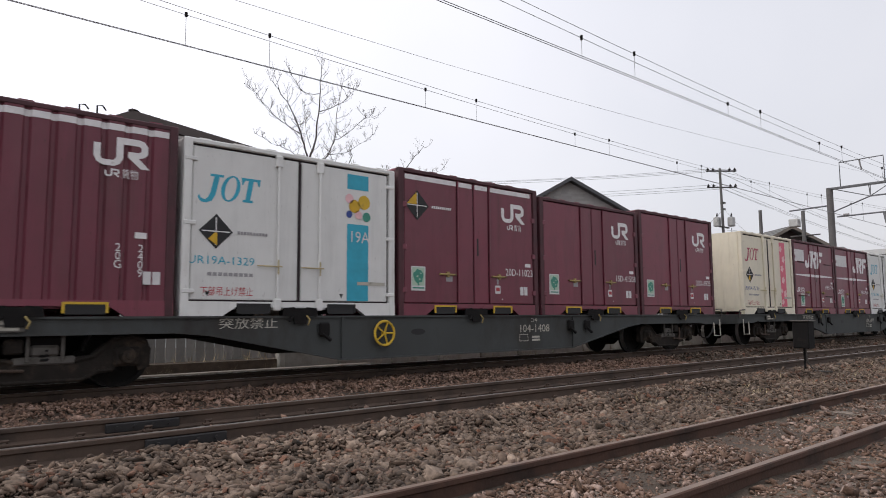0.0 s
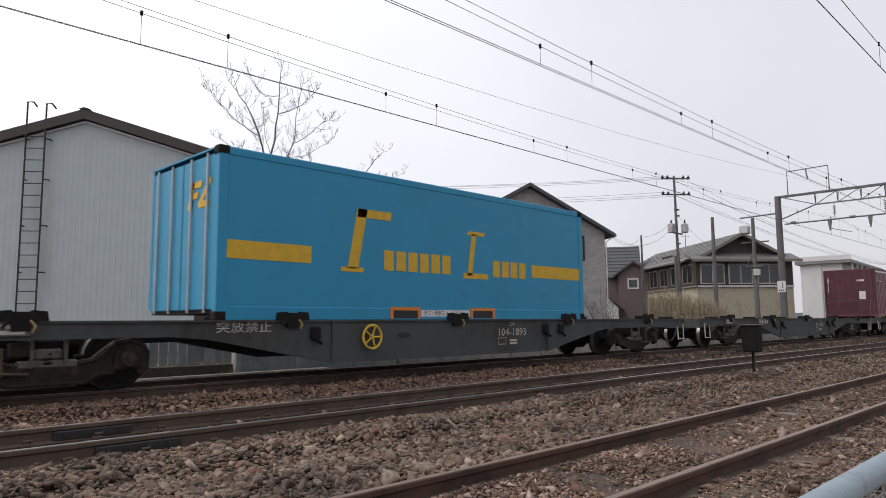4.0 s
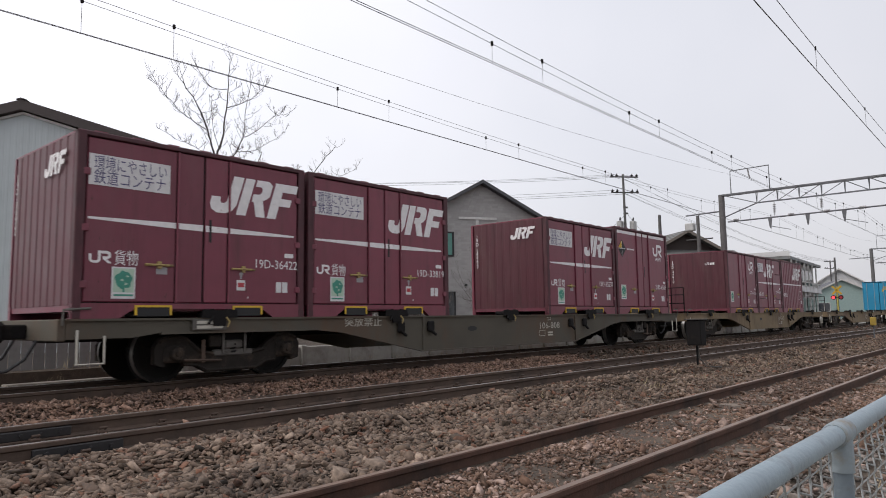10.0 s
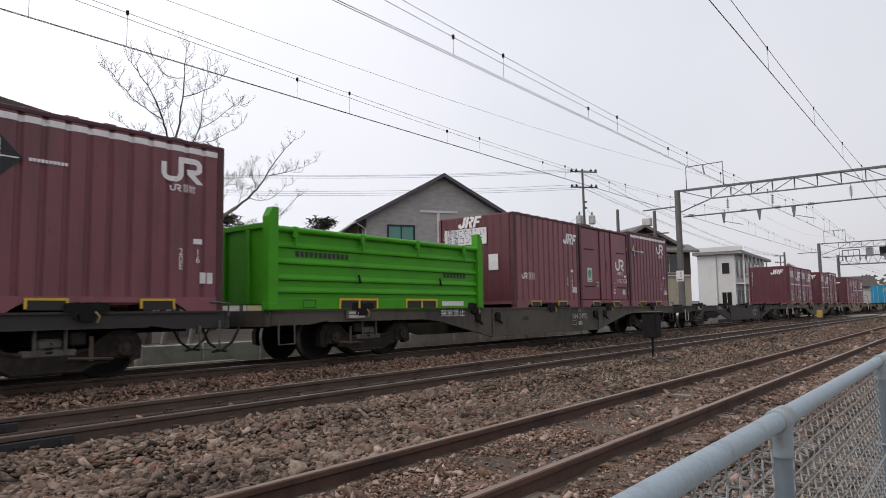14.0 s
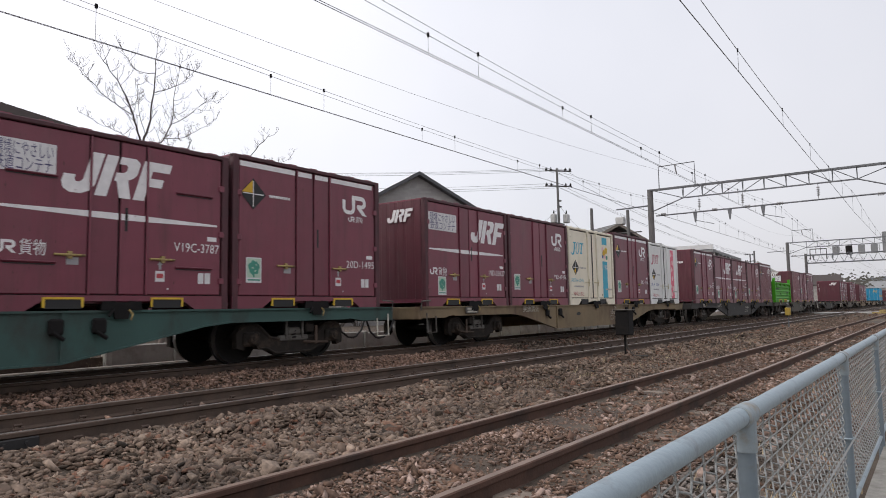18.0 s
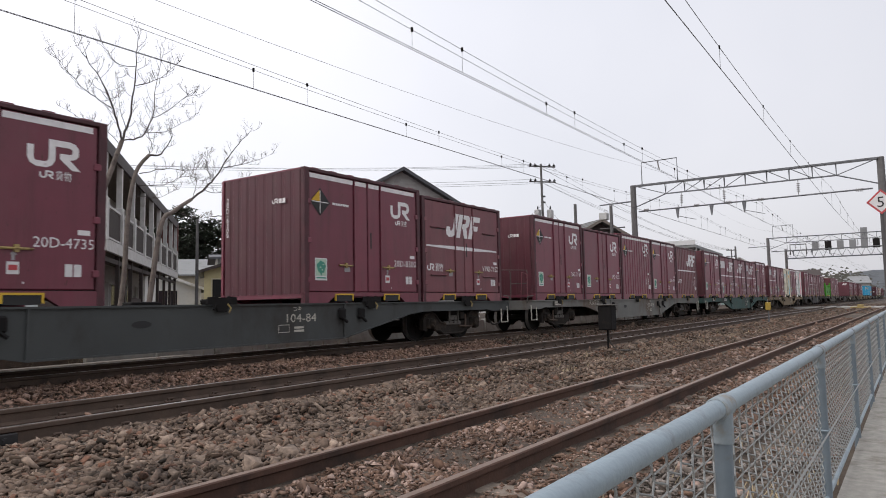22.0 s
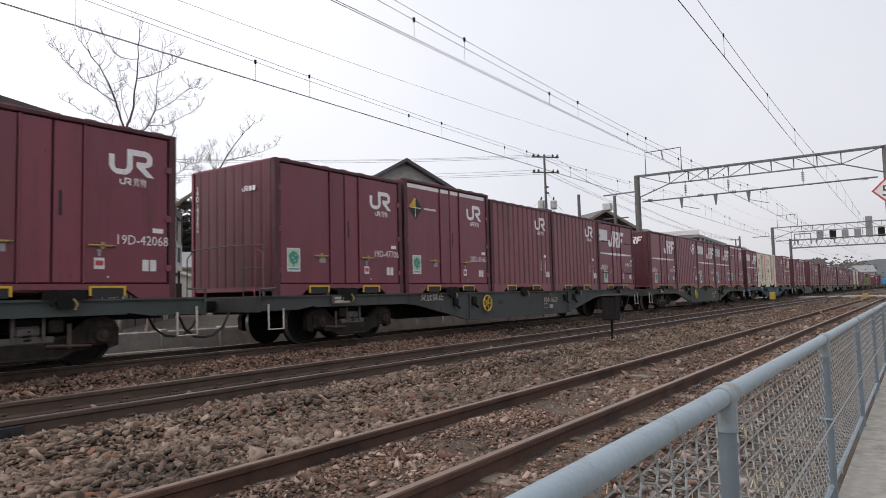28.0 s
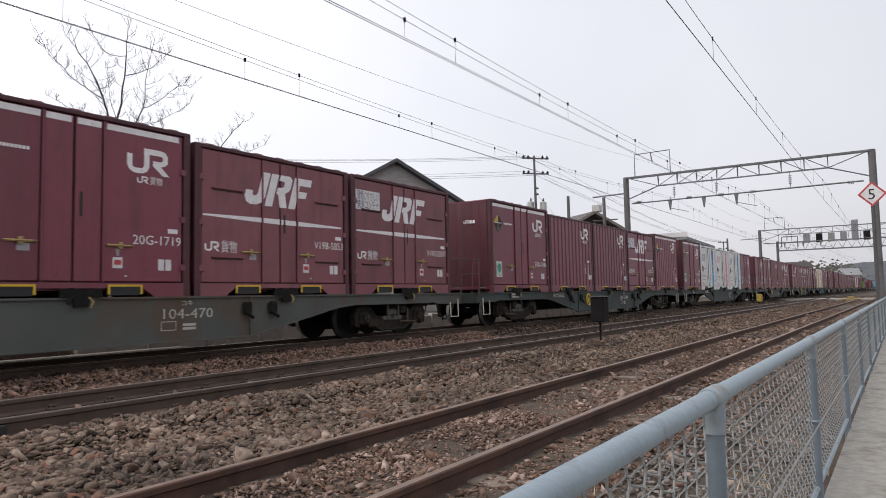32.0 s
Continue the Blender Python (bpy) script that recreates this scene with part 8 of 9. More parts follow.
        part("clamp_lever", shared("clever", lambda: Build().rod([(0, -1.26, 0.95), (0.05, -1.28, 0.88), (0.02, -1.28, 0.80)], 0.014, 5).mesh("clamp_lever", OLD_YELLOW)), None, w, "dull yellow clamp lever", at=Matrix.Translation((xc + 0.1, 0, 0)))
        part("clamp", shared("clamp2", lambda: Build().box(-0.3, 0.3, 0.9, 1.2, 0.94, 1.02, 0.02).mesh("clamp", BLACK_STEEL)), None, w, at=Matrix.Translation((xc, 0, 0)))
    for x in (2.7, 3.4, -2.75, -3.6) if k % 2 else (2.86, 3.43, -3.3):
        part("bracket", shared("sbr", lambda: Build().box(-0.1, 0.1, -1.27, -1.2, 0.62, 0.84, 0.03).rod([(-0.05, -1.27, 0.66), (0.08, -1.3, 0.56)], 0.03, 6).mesh("bracket", BLACK_STEEL)), None, w, at=Matrix.Translation((x, 0, 0)))
    if brake_wheel:
        bw = Build().ring((-2.15, -hw - 0.06, 0.65), 0.2, 0.022)
        for q in range(5):
            a = q * 2 * math.pi / 5
            bw.rod([(-2.15, -hw - 0.06, 0.65), (-2.15 + 0.2 * math.cos(a), -hw - 0.06, 0.65 + 0.2 * math.sin(a))], 0.016, 5)
        bw.rod([(-2.15, -hw - 0.08, 0.65), (-2.15, -hw, 0.65)], 0.03, 8)
        part("brake_wheel", bw, YELLOW, w, "yellow spoked brake wheel")
    yy = -hw - 0.004
    part("number", lettering(number, 0.155, DULL_INK, 0.90 if len(number) > 6 else 0.74), None, w, at=Matrix.Translation((1.22 if len(number) > 6 else 1.38, yy, 0.60)))
    part("class_mark", lettering("コキ", 0.075, DULL_INK, 0.2), None, w, at=Matrix.Translation((1.58, yy, 0.80)))
    mark("data_bar", [quad(0, 0.24, 0, 0.04)], DULL_INK, w, (1.62, yy, 0.42), "db")
    mark("data_bar", [quad(0, 0.24, 0, 0.04)], DULL_INK, w, (1.62, yy, 0.48), "db")
    mark("data_frame", [[(0, 0), (0.262, 0), (0.262, 0.142), (0, 0.142), (0, 0.13), (0.25, 0.13), (0.25, 0.012), (0.012, 0.012), (0.012, 0.13), (0, 0.13)]], DULL_INK, w, (1.24, yy, 0.42), "df")
    if notice:
        part("shunting_notice", lettering("突放禁止", 0.125, DULL_INK if k % 3 else LOGO_WHITE, 0.9), None, w, at=Matrix.Translation((-5.0, yy, 0.775)))
        pb = part("notice_board", Build().box(-7.90, -7.36, -hw - 0.05, -hw - 0.03, 0.765, 0.925), STEP_GREY, w)
        for z in (0.785, 0.855):
            mark("board_line", [quad(0, 0.42, 0, 0.045)], DULL_INK, pb, (-7.84, -hw - 0.054, z), "bl")
    bogie(w, 7.1, 1)
    bogie(w, -7.1, -1)
    return w


D, G, J = door_container, ribbed_container, white_container
GREY_W, DIRT = (0.052, 0.057, 0.056), (0.030, 0.027, 0.024)
TAN_W, RUST = (0.20, 0.148, 0.085), (0.095, 0.058, 0.036)
OLIVE_W, SOOT_W = (0.078, 0.069, 0.052), (0.036, 0.032, 0.028)
TEAL_W, BLUE_W, PALE_W = (0.046, 0.060, 0.055), (0.028, 0.078, 0.11), (0.16, 0.16, 0.148)
hz = dict(stripe=True, hazard=True)
band = dict(logo="slant", band=True)


# front to rear: number, paint, dirt, fittings, and the loads of the five slots
TRAIN = [
    ("104-2391", GREY_W, DIRT, {}, [lambda: D("19D-30417", **band), lambda: D("20D-7718", **hz), lambda: D("19D-28733", **band), lambda: G("19G-20146", stripe=True), lambda: D("19D-45120")]),
    ("104-1077", GREY_W, DIRT, {}, [lambda: D("19D-31542", **band), lambda: J("UR19A-1288", "cyan"), lambda: D("19D-27604", panel="plain", sticker_on=True, **band), lambda: D("V19B-2716", panel="plain", **band), lambda: J("UR19A-15120", "pink", cream=True)]),
    ("104-1408", GREY_W, DIRT, dict(brake_wheel=True, ladder=True), [lambda: D("20D-6925"), lambda: D("15D-41508"), lambda: D("20D-11023", **hz), lambda: J("UR19A-1329", "cyan"), lambda: G("20G-2409", stripe=True, hazard=True)]),
    ("104-5001", GREY_W, DIRT, {}, [None] * 5),
    ("104-1893", GREY_W, DIRT, dict(brake_wheel=True), "blue"),
    ("107-1968", TAN_W, RUST, dict(notice=False, gates=True), [None] * 5),
    ("107-1917", TAN_W, RUST, dict(notice=False, gates=True), [None, lambda: G("19G-16011", logo="slant", big=True, band=True), lambda: D("V19C-3371", panel="slogan", sticker_on=False, **band), lambda: D("19D-44810"), None]),
    ("106-808", OLIVE_W, RUST, {}, [lambda: D("20D-6509", **hz), lambda: D("19D-35237", panel="slogan", **band), None, lambda: D("19D-33819", panel="slogan", **band), lambda: D("19D-36422", panel="slogan", **band)]),
    ("104-1765", SOOT_W, DIRT, {}, [None] * 5),
    ("104-2492", OLIVE_W, DIRT, {}, [lambda: G("20G-13044", stripe=True, hazard=True), lambda: D("V19C-11228", louvre=True), lambda: G("19G-16604", logo="slant", dull=True, end_panel=True), "green", None]),
    ("104-1825", (0.030, 0.027, 0.025), DIRT, {}, [lambda: G("20E-16", stripe=True, hazard=True, dull=True), lambda: D("19D-40769", dull=True), lambda: D("V19C-2732", dull=True, **band), lambda: D("19D-30718", **band), lambda: D("20D-5512", **hz)]),
    ("106-618", TAN_W, RUST, {}, [lambda: J("UR19A-13084", "pink"), lambda: D("20D-1468", **hz), lambda: J("UR19A-1046", "cyan", cream=True), lambda: D("19D-47476"), lambda: D("19D-33427", panel="slogan", **band)]),
    ("104-1160", (0.036, 0.082, 0.072), DIRT, dict(ladder=False), [lambda: D("20D-1495", **hz), lambda: D("V19C-3787", panel="slogan", sticker_on=False, **band), lambda: D("V19C-1843", sticker_on=False, **band), lambda: D("19D-24003", panel="plain", **band), lambda: D("20D-3675", **hz)]),
    ("107-974", PALE_W, RUST, dict(ladder=True), [lambda: G("19G-10220", logo="slant", big=True, dull=True, band=True), lambda: D("20D-8706", stripe=True, sticker_on=True, hazard=True), lambda: G("20G-10552", stripe=True, hazard=True), lambda: D("19D-41501"), lambda: D("20G-3147", **hz)]),
    ("104-84", GREY_W, DIRT, {}, [lambda: D("V19B-7152", dull=True, sticker_on=False, louvre=True, **band), lambda: D("20D-8300", **hz), None, lambda: D("20D-4735", **hz), lambda: D("19D-42834")]),
    ("104-450", BLUE_W, DIRT, dict(), [lambda: D("20D-376", top_caption=True, **hz, **band), lambda: G("19G-11205"), lambda: J("UR19A-13126", "pink", cream=True), lambda: J("UR19A-12984", "pink", cream=True), lambda: D("19D-39673", panel="plain", **band)]),
    ("104-2752", TEAL_W, RUST, dict(brake_wheel=True), [lambda: D("20D-4519", **hz), lambda: D("19D-41901", panel="slogan", **band), lambda: D("19D-24123", panel="plain", **band), lambda: G("19G-21714"), lambda: D("19D-29480", **band)]),
    ("104-1620", GREY_W, DIRT, dict(brake_wheel=True, ladder=True), [lambda: D("V19B-3314", panel="plain", **band), lambda: G("19G-17502", dull=True), lambda: G("19G-18011", dull=True), lambda: D("20D-8161", **hz), lambda: D("19D-47706")]),
    ("104-2015", TEAL_W, DIRT, {}, [lambda: D("19D-42068"), lambda: J("UR19A-3154", "blue"), lambda: J("UR19A-13535", "pink"), lambda: J("UR19A-3093", "blue"), lambda: D("20D-10784", **hz)]),
    ("104-2644", TEAL_W, DIRT, dict(ladder=True, brake_wheel=True), [lambda: G("20G-1204", stripe=True, hazard=True), lambda: D("V19C-1227", panel="slogan", sticker_on=False, louvre=True, **band), lambda: G("19G-20553"), lambda: G("19G-20508"), lambda: D("20D-4781", **hz)]),
    ("104-470", (0.078, 0.084, 0.076), RUST, {}, [lambda: D("V19C-2897", panel="slogan", sticker_on=False, dull=True, **band), lambda: D("V19B-5853", sticker_on=False, dull=True, **band), lambda: D("20G-1719", **hz), lambda: D("19D-46021"), lambda: D("19D-36610", **band)]),
]


# how far each wagon, and the loads on it, stand ahead of their even places
SLACK = {"107-1917": -0.3, "106-808": -0.1, "104-1825": 0.3, "104-2644": 0.2, "104-470": 0.40, "104-1160": 0.1}
AHEAD = {"104-1893": -0.31, "107-1917": -0.09, "106-808": -0.36, "104-2492": -0.11, "104-1825": 0.55, "106-618": -0.18, "104-1160": 0.06, "107-974": 0.17, "104-84": -0.05,
         "104-450": -0.36, "104-2752": 0.34, "104-2015": -0.16, "104-2644": 0.57, "104-470": 0.3}


def load_train():
    for k, (number, paint, dirt, fit, loads) in enumerate(TRAIN):
        mid = (2 - k) * PITCH - PITCH / 2            # its middle, from the coupling that RUN tells
        w = wagon(number, paint, dirt, k, **fit)
        MOVERS.append((w, mid + SLACK.get(number, 0.0), ZR))
        mid += AHEAD.get(number, 0.0)
        if loads == "blue":
            MOVERS.append((blue_container(), mid, ZR + DECK))
            continue
        for i, make in enumerate(loads):
            if make is None:
                continue
            if make == "green":
                MOVERS.append((green_container(), mid - 6.5, ZR + DECK))
            else:
                MOVERS.append((make(), mid + (2 - i) * SLOT, ZR + DECK))


load_train()


# ---------------------------------------------------------------- pieces of the tracks
def stone_material(name, colours, rough=0.92):
    m = bpy.data.materials.new(name)
    m.use_nodes = True
    nt = m.node_tree
    p = nt.nodes["Principled BSDF"]
    g = nt.nodes.new("ShaderNodeNewGeometry")
    r = nt.nodes.new("ShaderNodeValToRGB")
    r.color_ramp.interpolation = "LINEAR"
    e = r.color_ramp.elements
    e[0].position, e[0].color = 0.0, (*colours[0], 1)
    e[1].position, e[1].color = 1.0, (*colours[-1], 1)
    for i, c in enumerate(colours[1:-1]):
        q = e.new((i + 1) / (len(colours) - 1))
        q.color = (*c, 1)
    nt.links.new(g.outputs["Random Per Island"], r.inputs["Fac"])
    tc = nt.nodes.new("ShaderNodeTexCoord")
    n = nt.nodes.new("ShaderNodeTexNoise")
    n.inputs["Scale"].default_value = 28
    n.inputs["Detail"].default_value = 5
    nt.links.new(tc.outputs["Object"], n.inputs["Vector"])
    big = nt.nodes.new("ShaderNodeTexNoise")
    big.inputs["Scale"].default_value = 0.9
    big.inputs["Detail"].default_value = 3
    nt.links.new(tc.outputs["Object"], big.inputs["Vector"])
    add = nt.nodes.new("ShaderNodeMath")
    add.operation = "ADD"
    nt.links.new(n.outputs["Fac"], add.inputs[0])
    nt.links.new(big.outputs["Fac"], add.inputs[1])
    mr = nt.nodes.new("ShaderNodeMapRange")
    mr.inputs["From Min"].default_value, mr.inputs["From Max"].default_value = 0.6, 1.4
    mr.inputs["To Min"].default_value, mr.inputs["To Max"].default_value = 0.28, 1.75
    nt.links.new(add.outputs[0], mr.inputs["Value"])
    mx = nt.nodes.new("ShaderNodeMixRGB")
    mx.blend_type = "MULTIPLY"
    mx.inputs[0].default_value = 1
    cb = nt.nodes.new("ShaderNodeCombineColor")
    for k in range(3):
        nt.links.new(mr.outputs[0], cb.inputs[k])
    nt.links.new(r.outputs[0], mx.inputs[1])
    nt.links.new(cb.outputs[0], mx.inputs[2])
    nt.links.new(mx.outputs[0], p.inputs["Base Color"])
    p.inputs["Roughness"].default_value = rough
    return m


STONE = stone_material("ballast_stone", [(0.029, 0.021, 0.015), (0.122, 0.084, 0.059), (0.171, 0.124, 0.094), (0.055, 0.035, 0.025), (0.239, 0.179, 0.137), (0.090, 0.058, 0.040), (0.147, 0.106, 0.081), (0.147, 0.066, 0.039)])
STONE_RUST = stone_material("rust_stained_ballast", [(0.080, 0.046, 0.034), (0.216, 0.132, 0.092), (0.294, 0.188, 0.136), (0.137, 0.080, 0.056), (0.344, 0.234, 0.182), (0.216, 0.116, 0.075)])
GRAVEL = stone_material("fine_dirty_gravel", [(0.072, 0.043, 0.028), (0.144, 0.086, 0.059), (0.108, 0.062, 0.042), (0.206, 0.134, 0.097), (0.091, 0.051, 0.033), (0.331, 0.241, 0.200), (0.131, 0.075, 0.052)])


DUSTY = stone_material("dusty_grey_gravel", [(0.070, 0.056, 0.046), (0.186, 0.158, 0.139), (0.121, 0.098, 0.082), (0.251, 0.223, 0.202), (0.088, 0.067, 0.054), (0.205, 0.172, 0.149)])


CUBE = np.array([(x, y, z) for x in (-1, 1) for y in (-1, 1) for z in (-1, 1)], float)
CUBE_TRIS = np.array([(0, 1, 3), (0, 3, 2), (4, 6, 7), (4, 7, 5), (0, 4, 5), (0, 5, 1), (2, 3, 7), (2, 7, 6), (0, 2, 6), (0, 6, 4), (1, 5, 7), (1, 7, 3)])


def scatter(label, mat, x0, x1, y0, y1, per_m2, size, seed, gaps=(), rise=0.0, fine=False):
    """Loose angular stones over a stretch of ground, as one heap."""
    rs = np.random.RandomState(seed)
    count = int((x1 - x0) * (y1 - y0) * per_m2)
    px, py = rs.uniform(x0, x1, count), rs.uniform(y0, y1, count)
    keep = np.ones(count, bool)
    for yc, half in gaps:
        keep &= np.abs(py - yc) > half
    px, py = px[keep], py[keep]
    count = len(px)
    pz = np.array([ground_height(x, y) + 0.035 * noise.noise(Vector((x * 0.9, y * 0.9, 0))) + 0.02 * noise.noise(Vector((x * 2.3, y * 2.3, 5))) for x, y in zip(px, py)])
    if fine:
        g = (1 + 5 ** 0.5) / 2
        cube = np.array([(-1, g, 0), (1, g, 0), (-1, -g, 0), (1, -g, 0), (0, -1, g), (0, 1, g), (0, -1, -g), (0, 1, -g), (g, 0, -1), (g, 0, 1), (-g, 0, -1), (-g, 0, 1)], float) / 1.9
        cube = cube * 1.15
        tris = np.array([(0, 11, 5), (0, 5, 1), (0, 1, 7), (0, 7, 10), (0, 10, 11), (1, 5, 9), (5, 11, 4), (11, 10, 2), (10, 7, 6), (7, 1, 8), (3, 9, 4), (3, 4, 2), (3, 2, 6), (3, 6, 8), (3, 8, 9), (4, 9, 5), (2, 4, 11), (6, 2, 10), (8, 6, 7), (9, 8, 1)])
    else:
        cube, tris = CUBE, CUBE_TRIS
    nv = len(cube)
    s = size * np.exp(rs.normal(0, 0.34, (count, 1, 1))) * rs.uniform(0.55, 1.1, (count, 1, 3)) * np.array([1.35, 0.95, 0.52]) * 0.5
    v = np.repeat(cube[None], count, 0) * (1 + rs.uniform(-0.12, 0.12, (count, nv, 3)))
    for _ in range(6):                                  # broken faces
        d = rs.normal(0, 1, (count, 1, 3))
        d /= np.linalg.norm(d, axis=2, keepdims=True)
        v = v - np.maximum((v * d).sum(2, keepdims=True) - rs.uniform(0.34, 0.72, (count, 1, 1)), 0) * d
    v = v * s * 1.28
    a, b, c = rs.uniform(0, 6.283, (3, count))
    tb, tc_ = rs.normal(0, 0.42, count), rs.normal(0, 0.42, count)
    ca, sa, cb, sb = np.cos(a), np.sin(a), np.cos(tb), np.sin(tb)
    cc, sc = np.cos(tc_), np.sin(tc_)
    x, y, z = v[..., 0].copy(), v[..., 1].copy(), v[..., 2].copy()
    y, z = cc[:, None] * y - sc[:, None] * z, sc[:, None] * y + cc[:, None] * z
    x, z = cb[:, None] * x + sb[:, None] * z, -sb[:, None] * x + cb[:, None] * z
    x, y = ca[:, None] * x - sa[:, None] * y, sa[:, None] * x + ca[:, None] * y
    z += (pz + rise + size * rs.uniform(-0.42, 0.46, count))[:, None]
    co = np.stack([x + px[:, None], y + py[:, None], z], -1).reshape(-1, 3)
    f = (tris[None] + nv * np.arange(count)[:, None, None]).reshape(-1, 3)
    me = bpy.data.meshes.new("ballast")
    me.vertices.add(len(co))
    me.vertices.foreach_set("co", co.astype(np.float32).ravel())
    me.loops.add(f.size)
    me.loops.foreach_set("vertex_index", f.astype(np.int32).ravel())
    me.polygons.add(len(f))
    me.polygons.foreach_set("loop_start", np.arange(0, f.size, 3, dtype=np.int32))
    me.update(calc_edges=True)
    me.materials.append(mat)
    ob = new("ballast", me)
    tagged(ob, label, "ballast", kind="stuff")


RAILS = [yc + s * 0.566 for yc, _, _ in TRACKS for s in (-1, 1)]
GAPS = [(y, 0.085) for y in RAILS]
scatter("coarse grey-brown ballast beside the near track", STONE, 0.8, 8.0, 3.42, 5.86, 1300, 0.055, 1, GAPS, fine=True)
scatter("coarse grey-brown ballast beside the near track", STONE, 8.0, 18.0, 4.5, 5.86, 800, 0.05, 2, GAPS)
scatter("coarse grey-brown ballast mixed with earth", STONE, 8.0, 18.0, 3.5, 4.5, 420, 0.046, 12, GAPS)
scatter("ballast mixed with earth beside the near track", STONE, 18.0, 50.0, 3.5, 5.86, 140, 0.065, 3, GAPS)
scatter("ballast between the rails of the near track", STONE_RUST, 1.2, 14.0, 6.05, 6.95, 300, 0.055, 4, GAPS)
scatter("ballast between the rails of the near track", STONE, 14.0, 50.0, 6.05, 6.95, 90, 0.055, 5, GAPS)
scatter("rust-stained ballast between the two main tracks", STONE_RUST, 1.2, 16.0, 7.14, 9.84, 900, 0.042, 6, GAPS)
scatter("grey-brown ballast between the two main tracks", STONE, 16.0, 50.0, 7.14, 9.84, 240, 0.055, 7, GAPS)
scatter("dark ballast under the train", STONE_RUST, 2.0, 40.0, 9.95, 12.0, 95, 0.06, 8, GAPS)
scatter("fine dirty gravel in the siding", GRAVEL, 1.0, 7.0, 1.3, 3.42, 1200, 0.028, 9, GAPS, fine=True)
scatter("dusty grey gravel beside the fence", DUSTY, 1.0, 7.0, 0.42, 1.3, 900, 0.030, 29, GAPS, fine=True)
scatter("fine dirty gravel in the siding", GRAVEL, 7.0, 14.0, 0.42, 3.42, 480, 0.032, 19, GAPS)
scatter("larger loose stones in the siding", GRAVEL, 1.4, 16.0, 0.42, 3.42, 30, 0.058, 10, GAPS)
scatter("fine dirty gravel in the siding", GRAVEL, 14.0, 40.0, 0.42, 3.42, 150, 0.045, 11, GAPS)
scatter("gravel far along the tracks", STONE, 50.0, 110.0, 0.5, 9.8, 16, 0.09, 13, GAPS)



def concrete_lump(x, y, sx, sy, sz, seed):
    """A broken block with knocked-off corners."""
    bm = bmesh.new()
    bmesh.ops.create_icosphere(bm, subdivisions=3, radius=1.0)
    for v in bm.verts:
        p = v.co.normalized()
        q = Vector([math.copysign(abs(u) ** 0.55, u) for u in p])
        q *= 0.86 + 0.16 * noise.noise(p * 1.4 + Vector((seed * 7.0, 0, 0))) + 0.05 * noise.noise(p * 5 + Vector((0, seed * 3.0, 0)))
        v.co = Vector((q.x * sx, q.y * sy, max(q.z * sz, -0.4 * sz)))
    me = bpy.data.meshes.new("concrete_lump")
    bm.to_mesh(me)
    bm.free()
    me.materials.append(CONCRETE)
    ob = new("concrete_lump", me)
    tagged(ob, "rough grey lump of broken concrete by the fence", "concrete lump", "lumps by the fence")
    ob.matrix_basis = pose(x, y, ground_height(x, y) + 0.3 * sz, 0, 0, seed * 50)


for q, (x, y, a, b, c) in enumerate(((1.62, 0.72, 0.12, 0.09, 0.08), (1.9, 0.60, 0.10, 0.08, 0.07), (2.25, 0.85, 0.13, 0.10, 0.06), (2.5, 0.62, 0.09, 0.07, 0.05))):
    concrete_lump(x, y, a, b, c, q + 1)

random.seed(31)
for tk, (yc, top, siding), x0, step, n in ((T_SIDING, TRACKS[0], 0.75, 0.74, 70), (T_NEAR, TRACKS[1], 0.62, 0.60, 100), (T_FAR, TRACKS[2], 0.3, 0.60, 80)):
    mat = TIMBER if siding else SLEEPER
    me = Build().box(-0.11, 0.11, -1.03, 1.03, -0.16, 0.0, 0.015).mesh("sleeper", mat)
    for i in range(n):
        o = new("sleeper", me)
        o.parent = tk
        o.matrix_basis = Matrix.Translation((x0 + i * step + random.uniform(-0.02, 0.02), yc + random.uniform(-0.04, 0.04), top - (0.155 if not siding else 0.117) + random.uniform(-0.006, 0.004))) @ Matrix.Rotation(random.uniform(-0.012, 0.012), 4, "Z")
CLIP = material("rusty_rail_clip", (0.075, 0.05, 0.038), 0.8, 0.3, bump=0.2)
clip_me = Build().box(-0.045, 0.045, -0.055, 0.03, 0.0, 0.03, 0.008).rod([(-0.03, -0.01, 0.02), (-0.03, -0.03, 0.055), (0.03, -0.03, 0.055), (0.03, 0.01, 0.03)], 0.013, 5).mesh("rail_clip", CLIP)
for tk, (yc, top, siding), x0, step, n in ((T_NEAR, TRACKS[1], 0.62, 0.60, 62), (T_FAR, TRACKS[2], 0.3, 0.60, 40)):
    for i in range(n):
        for s in (-1, 1):
            for q in (-1, 1):
                o = new("rail_clip", clip_me)
                o.parent = tk
                o.matrix_basis = Matrix.Translation((x0 + i * step, yc + s * 0.566 + q * 0.085, top - 0.15)) @ Matrix.Rotation(0 if q < 0 else math.pi, 4, "Z")
FISH = material("dark_oiled_fishplate", (0.022, 0.021, 0.022), 0.6, 0.2, bump=0.1)
for s in (-1, 1):
    y = 6.5 + s * 0.566
    for xa in ((2.05, 2.75),):
        fp = part("fishplate", Build().box(xa[0], xa[1], y - 0.05, y - 0.012, -0.075, 0.012, 0.008), FISH, T_NEAR, "dark oiled fishplate")
        for i in range(4):
            part("bolt", Build().disc((xa[0] + 0.1 + i * 0.166, y - 0.058, -0.03), 0.018, 0.03, "y", 6), FISH, fp)


fd = thing("feeder_wire", "thin feeder wire strung above the masts", "overhead wire", "overhead wires")
pts = []
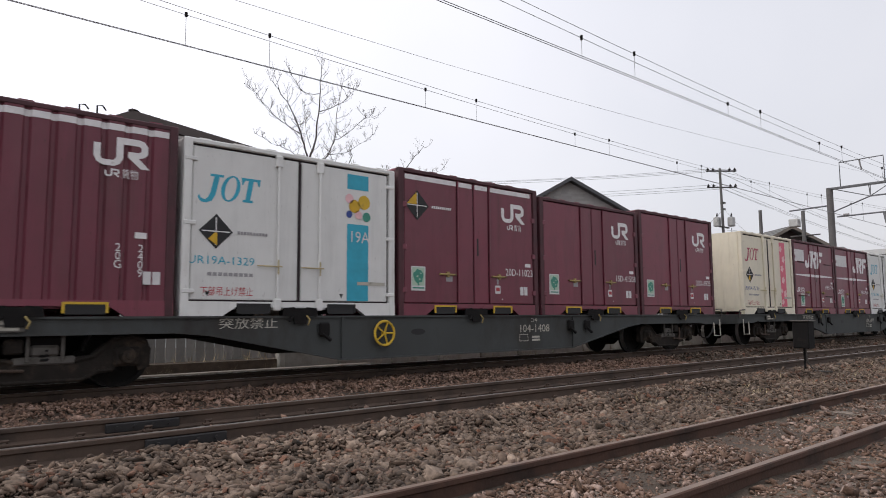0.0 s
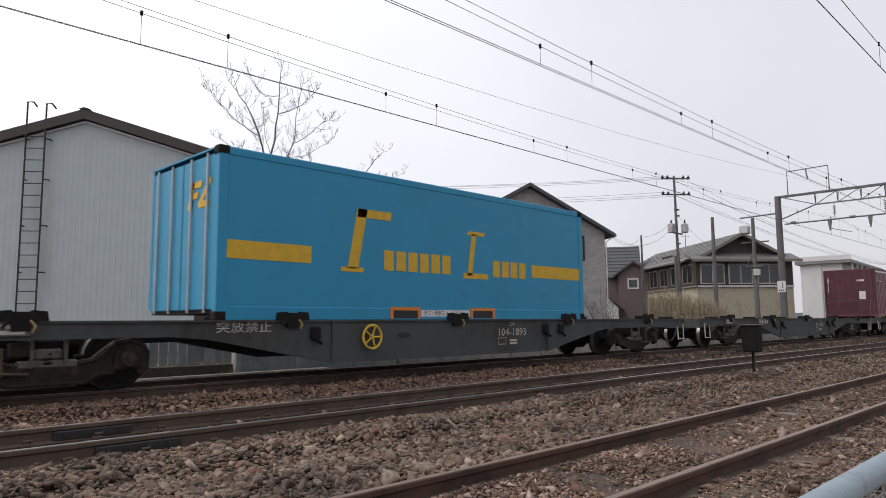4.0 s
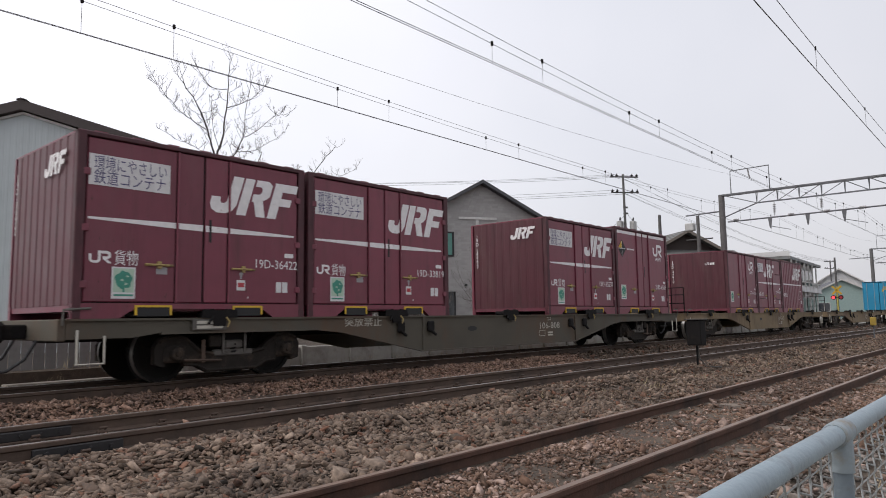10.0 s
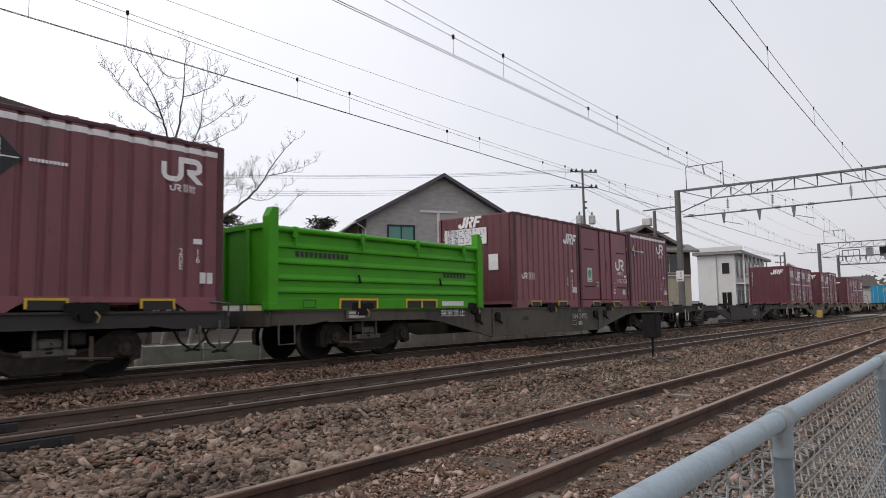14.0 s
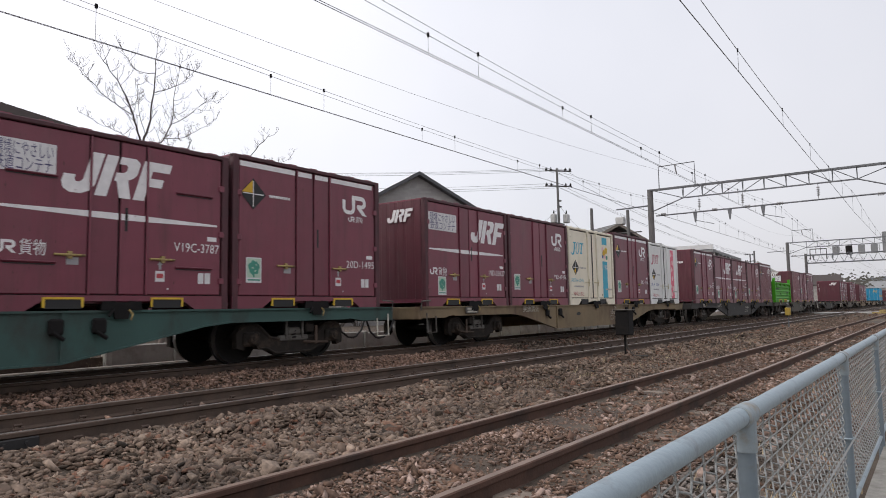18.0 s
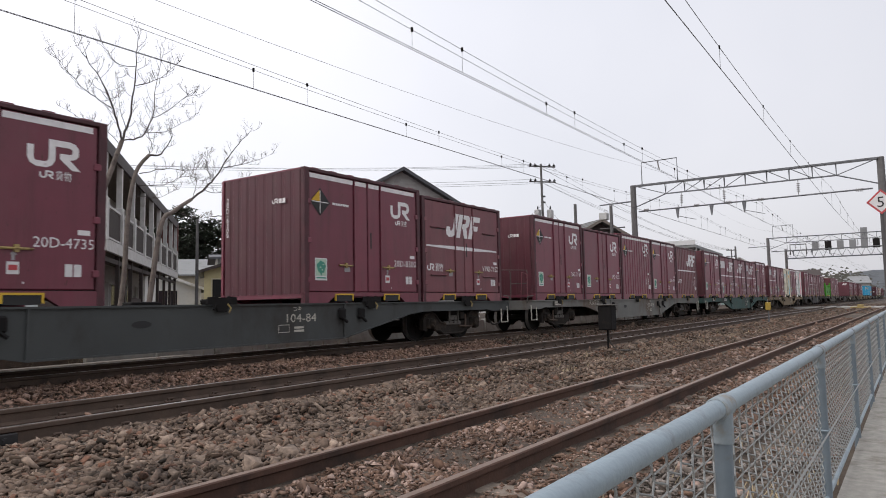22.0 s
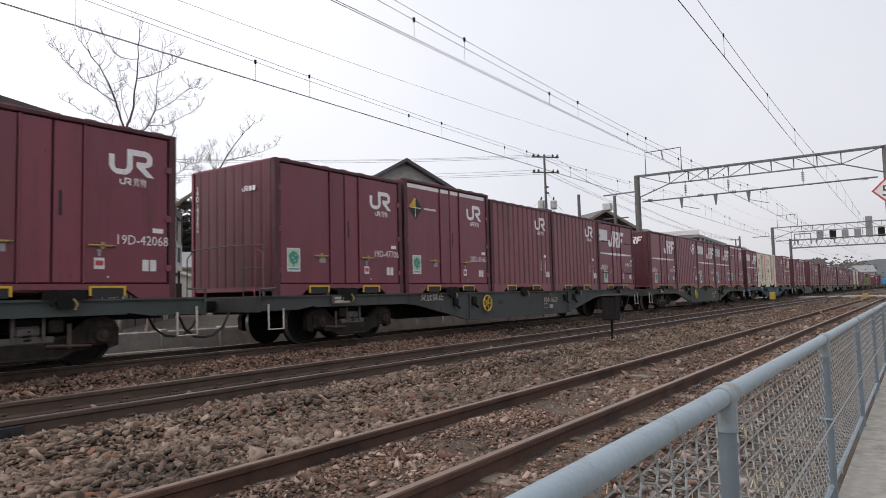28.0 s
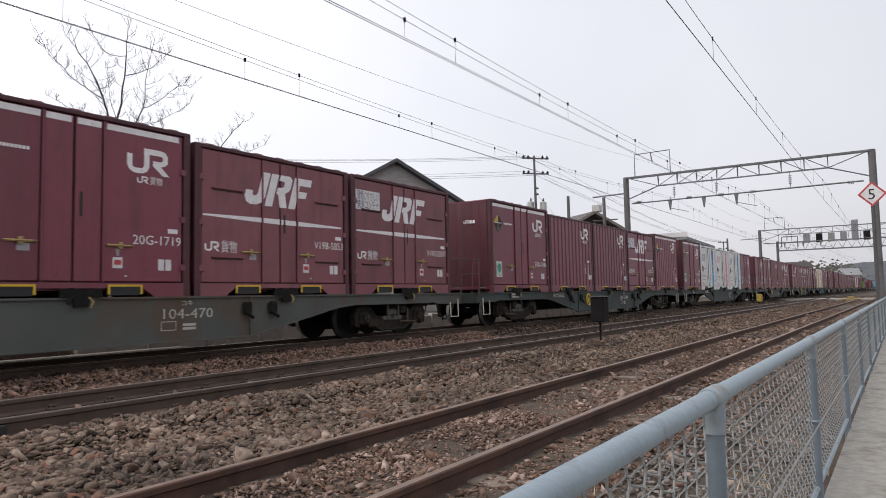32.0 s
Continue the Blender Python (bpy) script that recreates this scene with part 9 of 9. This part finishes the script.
for i in range(70):
    x = -20 + i * 5.0
    u = ((x - 39.37) / SPAN) % 1.0
    pts.append((x, 11.6, 6.9 + 1.6 * ((x - 2.0) / 37.37) ** 2 if x < 39.37 else 7.3 + 1.2 * (2 * u - 1) ** 2))
part("wire", Build().rod(pts, 0.0045, 4), WIRE, fd)
ow = thing("street_wires", "sagging street wires between the utility poles", "overhead wire", "overhead wires")
for k, (z, off) in enumerate(((10.28, -0.6), (10.12, -0.2), (10.25, 0.5), (9.25, -0.5), (9.12, 0.4), (8.98, 0.1))):
    for a, b, sag in (((41.3 + off * 0.7, 20.1 - off * 0.6, z), (14.0, 50.0, z + 0.4), 0.6), ((41.3 + off * 0.7, 20.1 - off * 0.6, z), (118.0, 24.0 + off, 8.9), 1.0)):
        pts = [Vector(a).lerp(Vector(b), i / 16) - Vector((0, 0, sag * 4 * (i / 16) * (1 - i / 16))) for i in range(17)]
        part("wire", Build().rod(pts, 0.009, 4), WIRE, ow)
for a, b, sag in (((41.3, 20.1, 7.6), (38.65, 21.15, 6.2), 0.35), ((41.3, 20.1, 7.3), (31.9, 19.0, 5.4), 0.9), ((38.65, 21.15, 6.2), (31.9, 19.2, 5.5), 0.5), ((41.3, 20.1, 7.9), (52.0, 22.0, 6.6), 0.5)):
    pts = [Vector(a).lerp(Vector(b), i / 12) - Vector((0, 0, sag * 4 * (i / 12) * (1 - i / 12))) for i in range(13)]
    part("wire", Build().rod(pts, 0.009, 4), WIRE, ow)


# ---------------------------------------------------------------- the fence's woven mesh
def weave():
    """Each wire zigzags up with rounded bends and hooks its neighbours, with a little depth at the bends."""
    f, posts, yf, zt, zb = FENCE_DATA
    p, hh = 0.044, 0.026
    for j in range(len(posts) - 1):
        xa, xb = posts[j] + 0.022, posts[j + 1] - 0.022
        if xb < 0.6 or xa > 26:
            continue
        near = xa < 7
        rows = int((zt - 0.015 - zb - 0.02) / hh)
        b = Build()
        for i in range(int((xb - xa) / p)):
            x = xa + p / 2 + i * p
            pts = []
            for q in range(rows + 1):
                s = 1 if (q + i) % 2 else -1
                d = 0.006 if q % 2 else -0.006
                z = zb + 0.02 + q * hh
                if near:
                    for u, w_ in ((-0.34, 0.62), (-0.14, 0.97), (0.14, 0.97), (0.34, 0.62)):
                        pts.append((x + s * p * 0.56 * w_, yf + 0.004 + d * w_, z + u * hh))
                else:
                    pts.append((x + s * p * 0.54, yf + 0.004 + d, z))
            b.rod(pts, 0.0023 if near else 0.0026, 4 if near else 3)
        part("mesh_panel", b, MESH_WIRE, f, "galvanised chain-link mesh")


weave()


# ---------------------------------------------------------------- what moves
def run_at(t):
    for (t0, s0), (t1, s1) in zip(RUN, RUN[1:]):
        if t <= t1:
            return s0 + (s1 - s0) * (t - t0) / (t1 - t0)
    return RUN[-1][1]


def motions():
    for ob, off, z in MOVERS:
        walk(ob, [(t, pose(s + off, YT, z)) for t, s in RUN])
    steps = [i / FPS for i in range(32 * FPS + 1)]
    turns = [math.degrees((run_at(t) - RUN[0][1]) / 0.43) for t in steps]
    for ws, ax in WHEELS:
        walk(ws, [(t, pose(ax, 0, 0.43, 0, a % 360, 0)) for t, a in zip(steps, turns)])


motions()
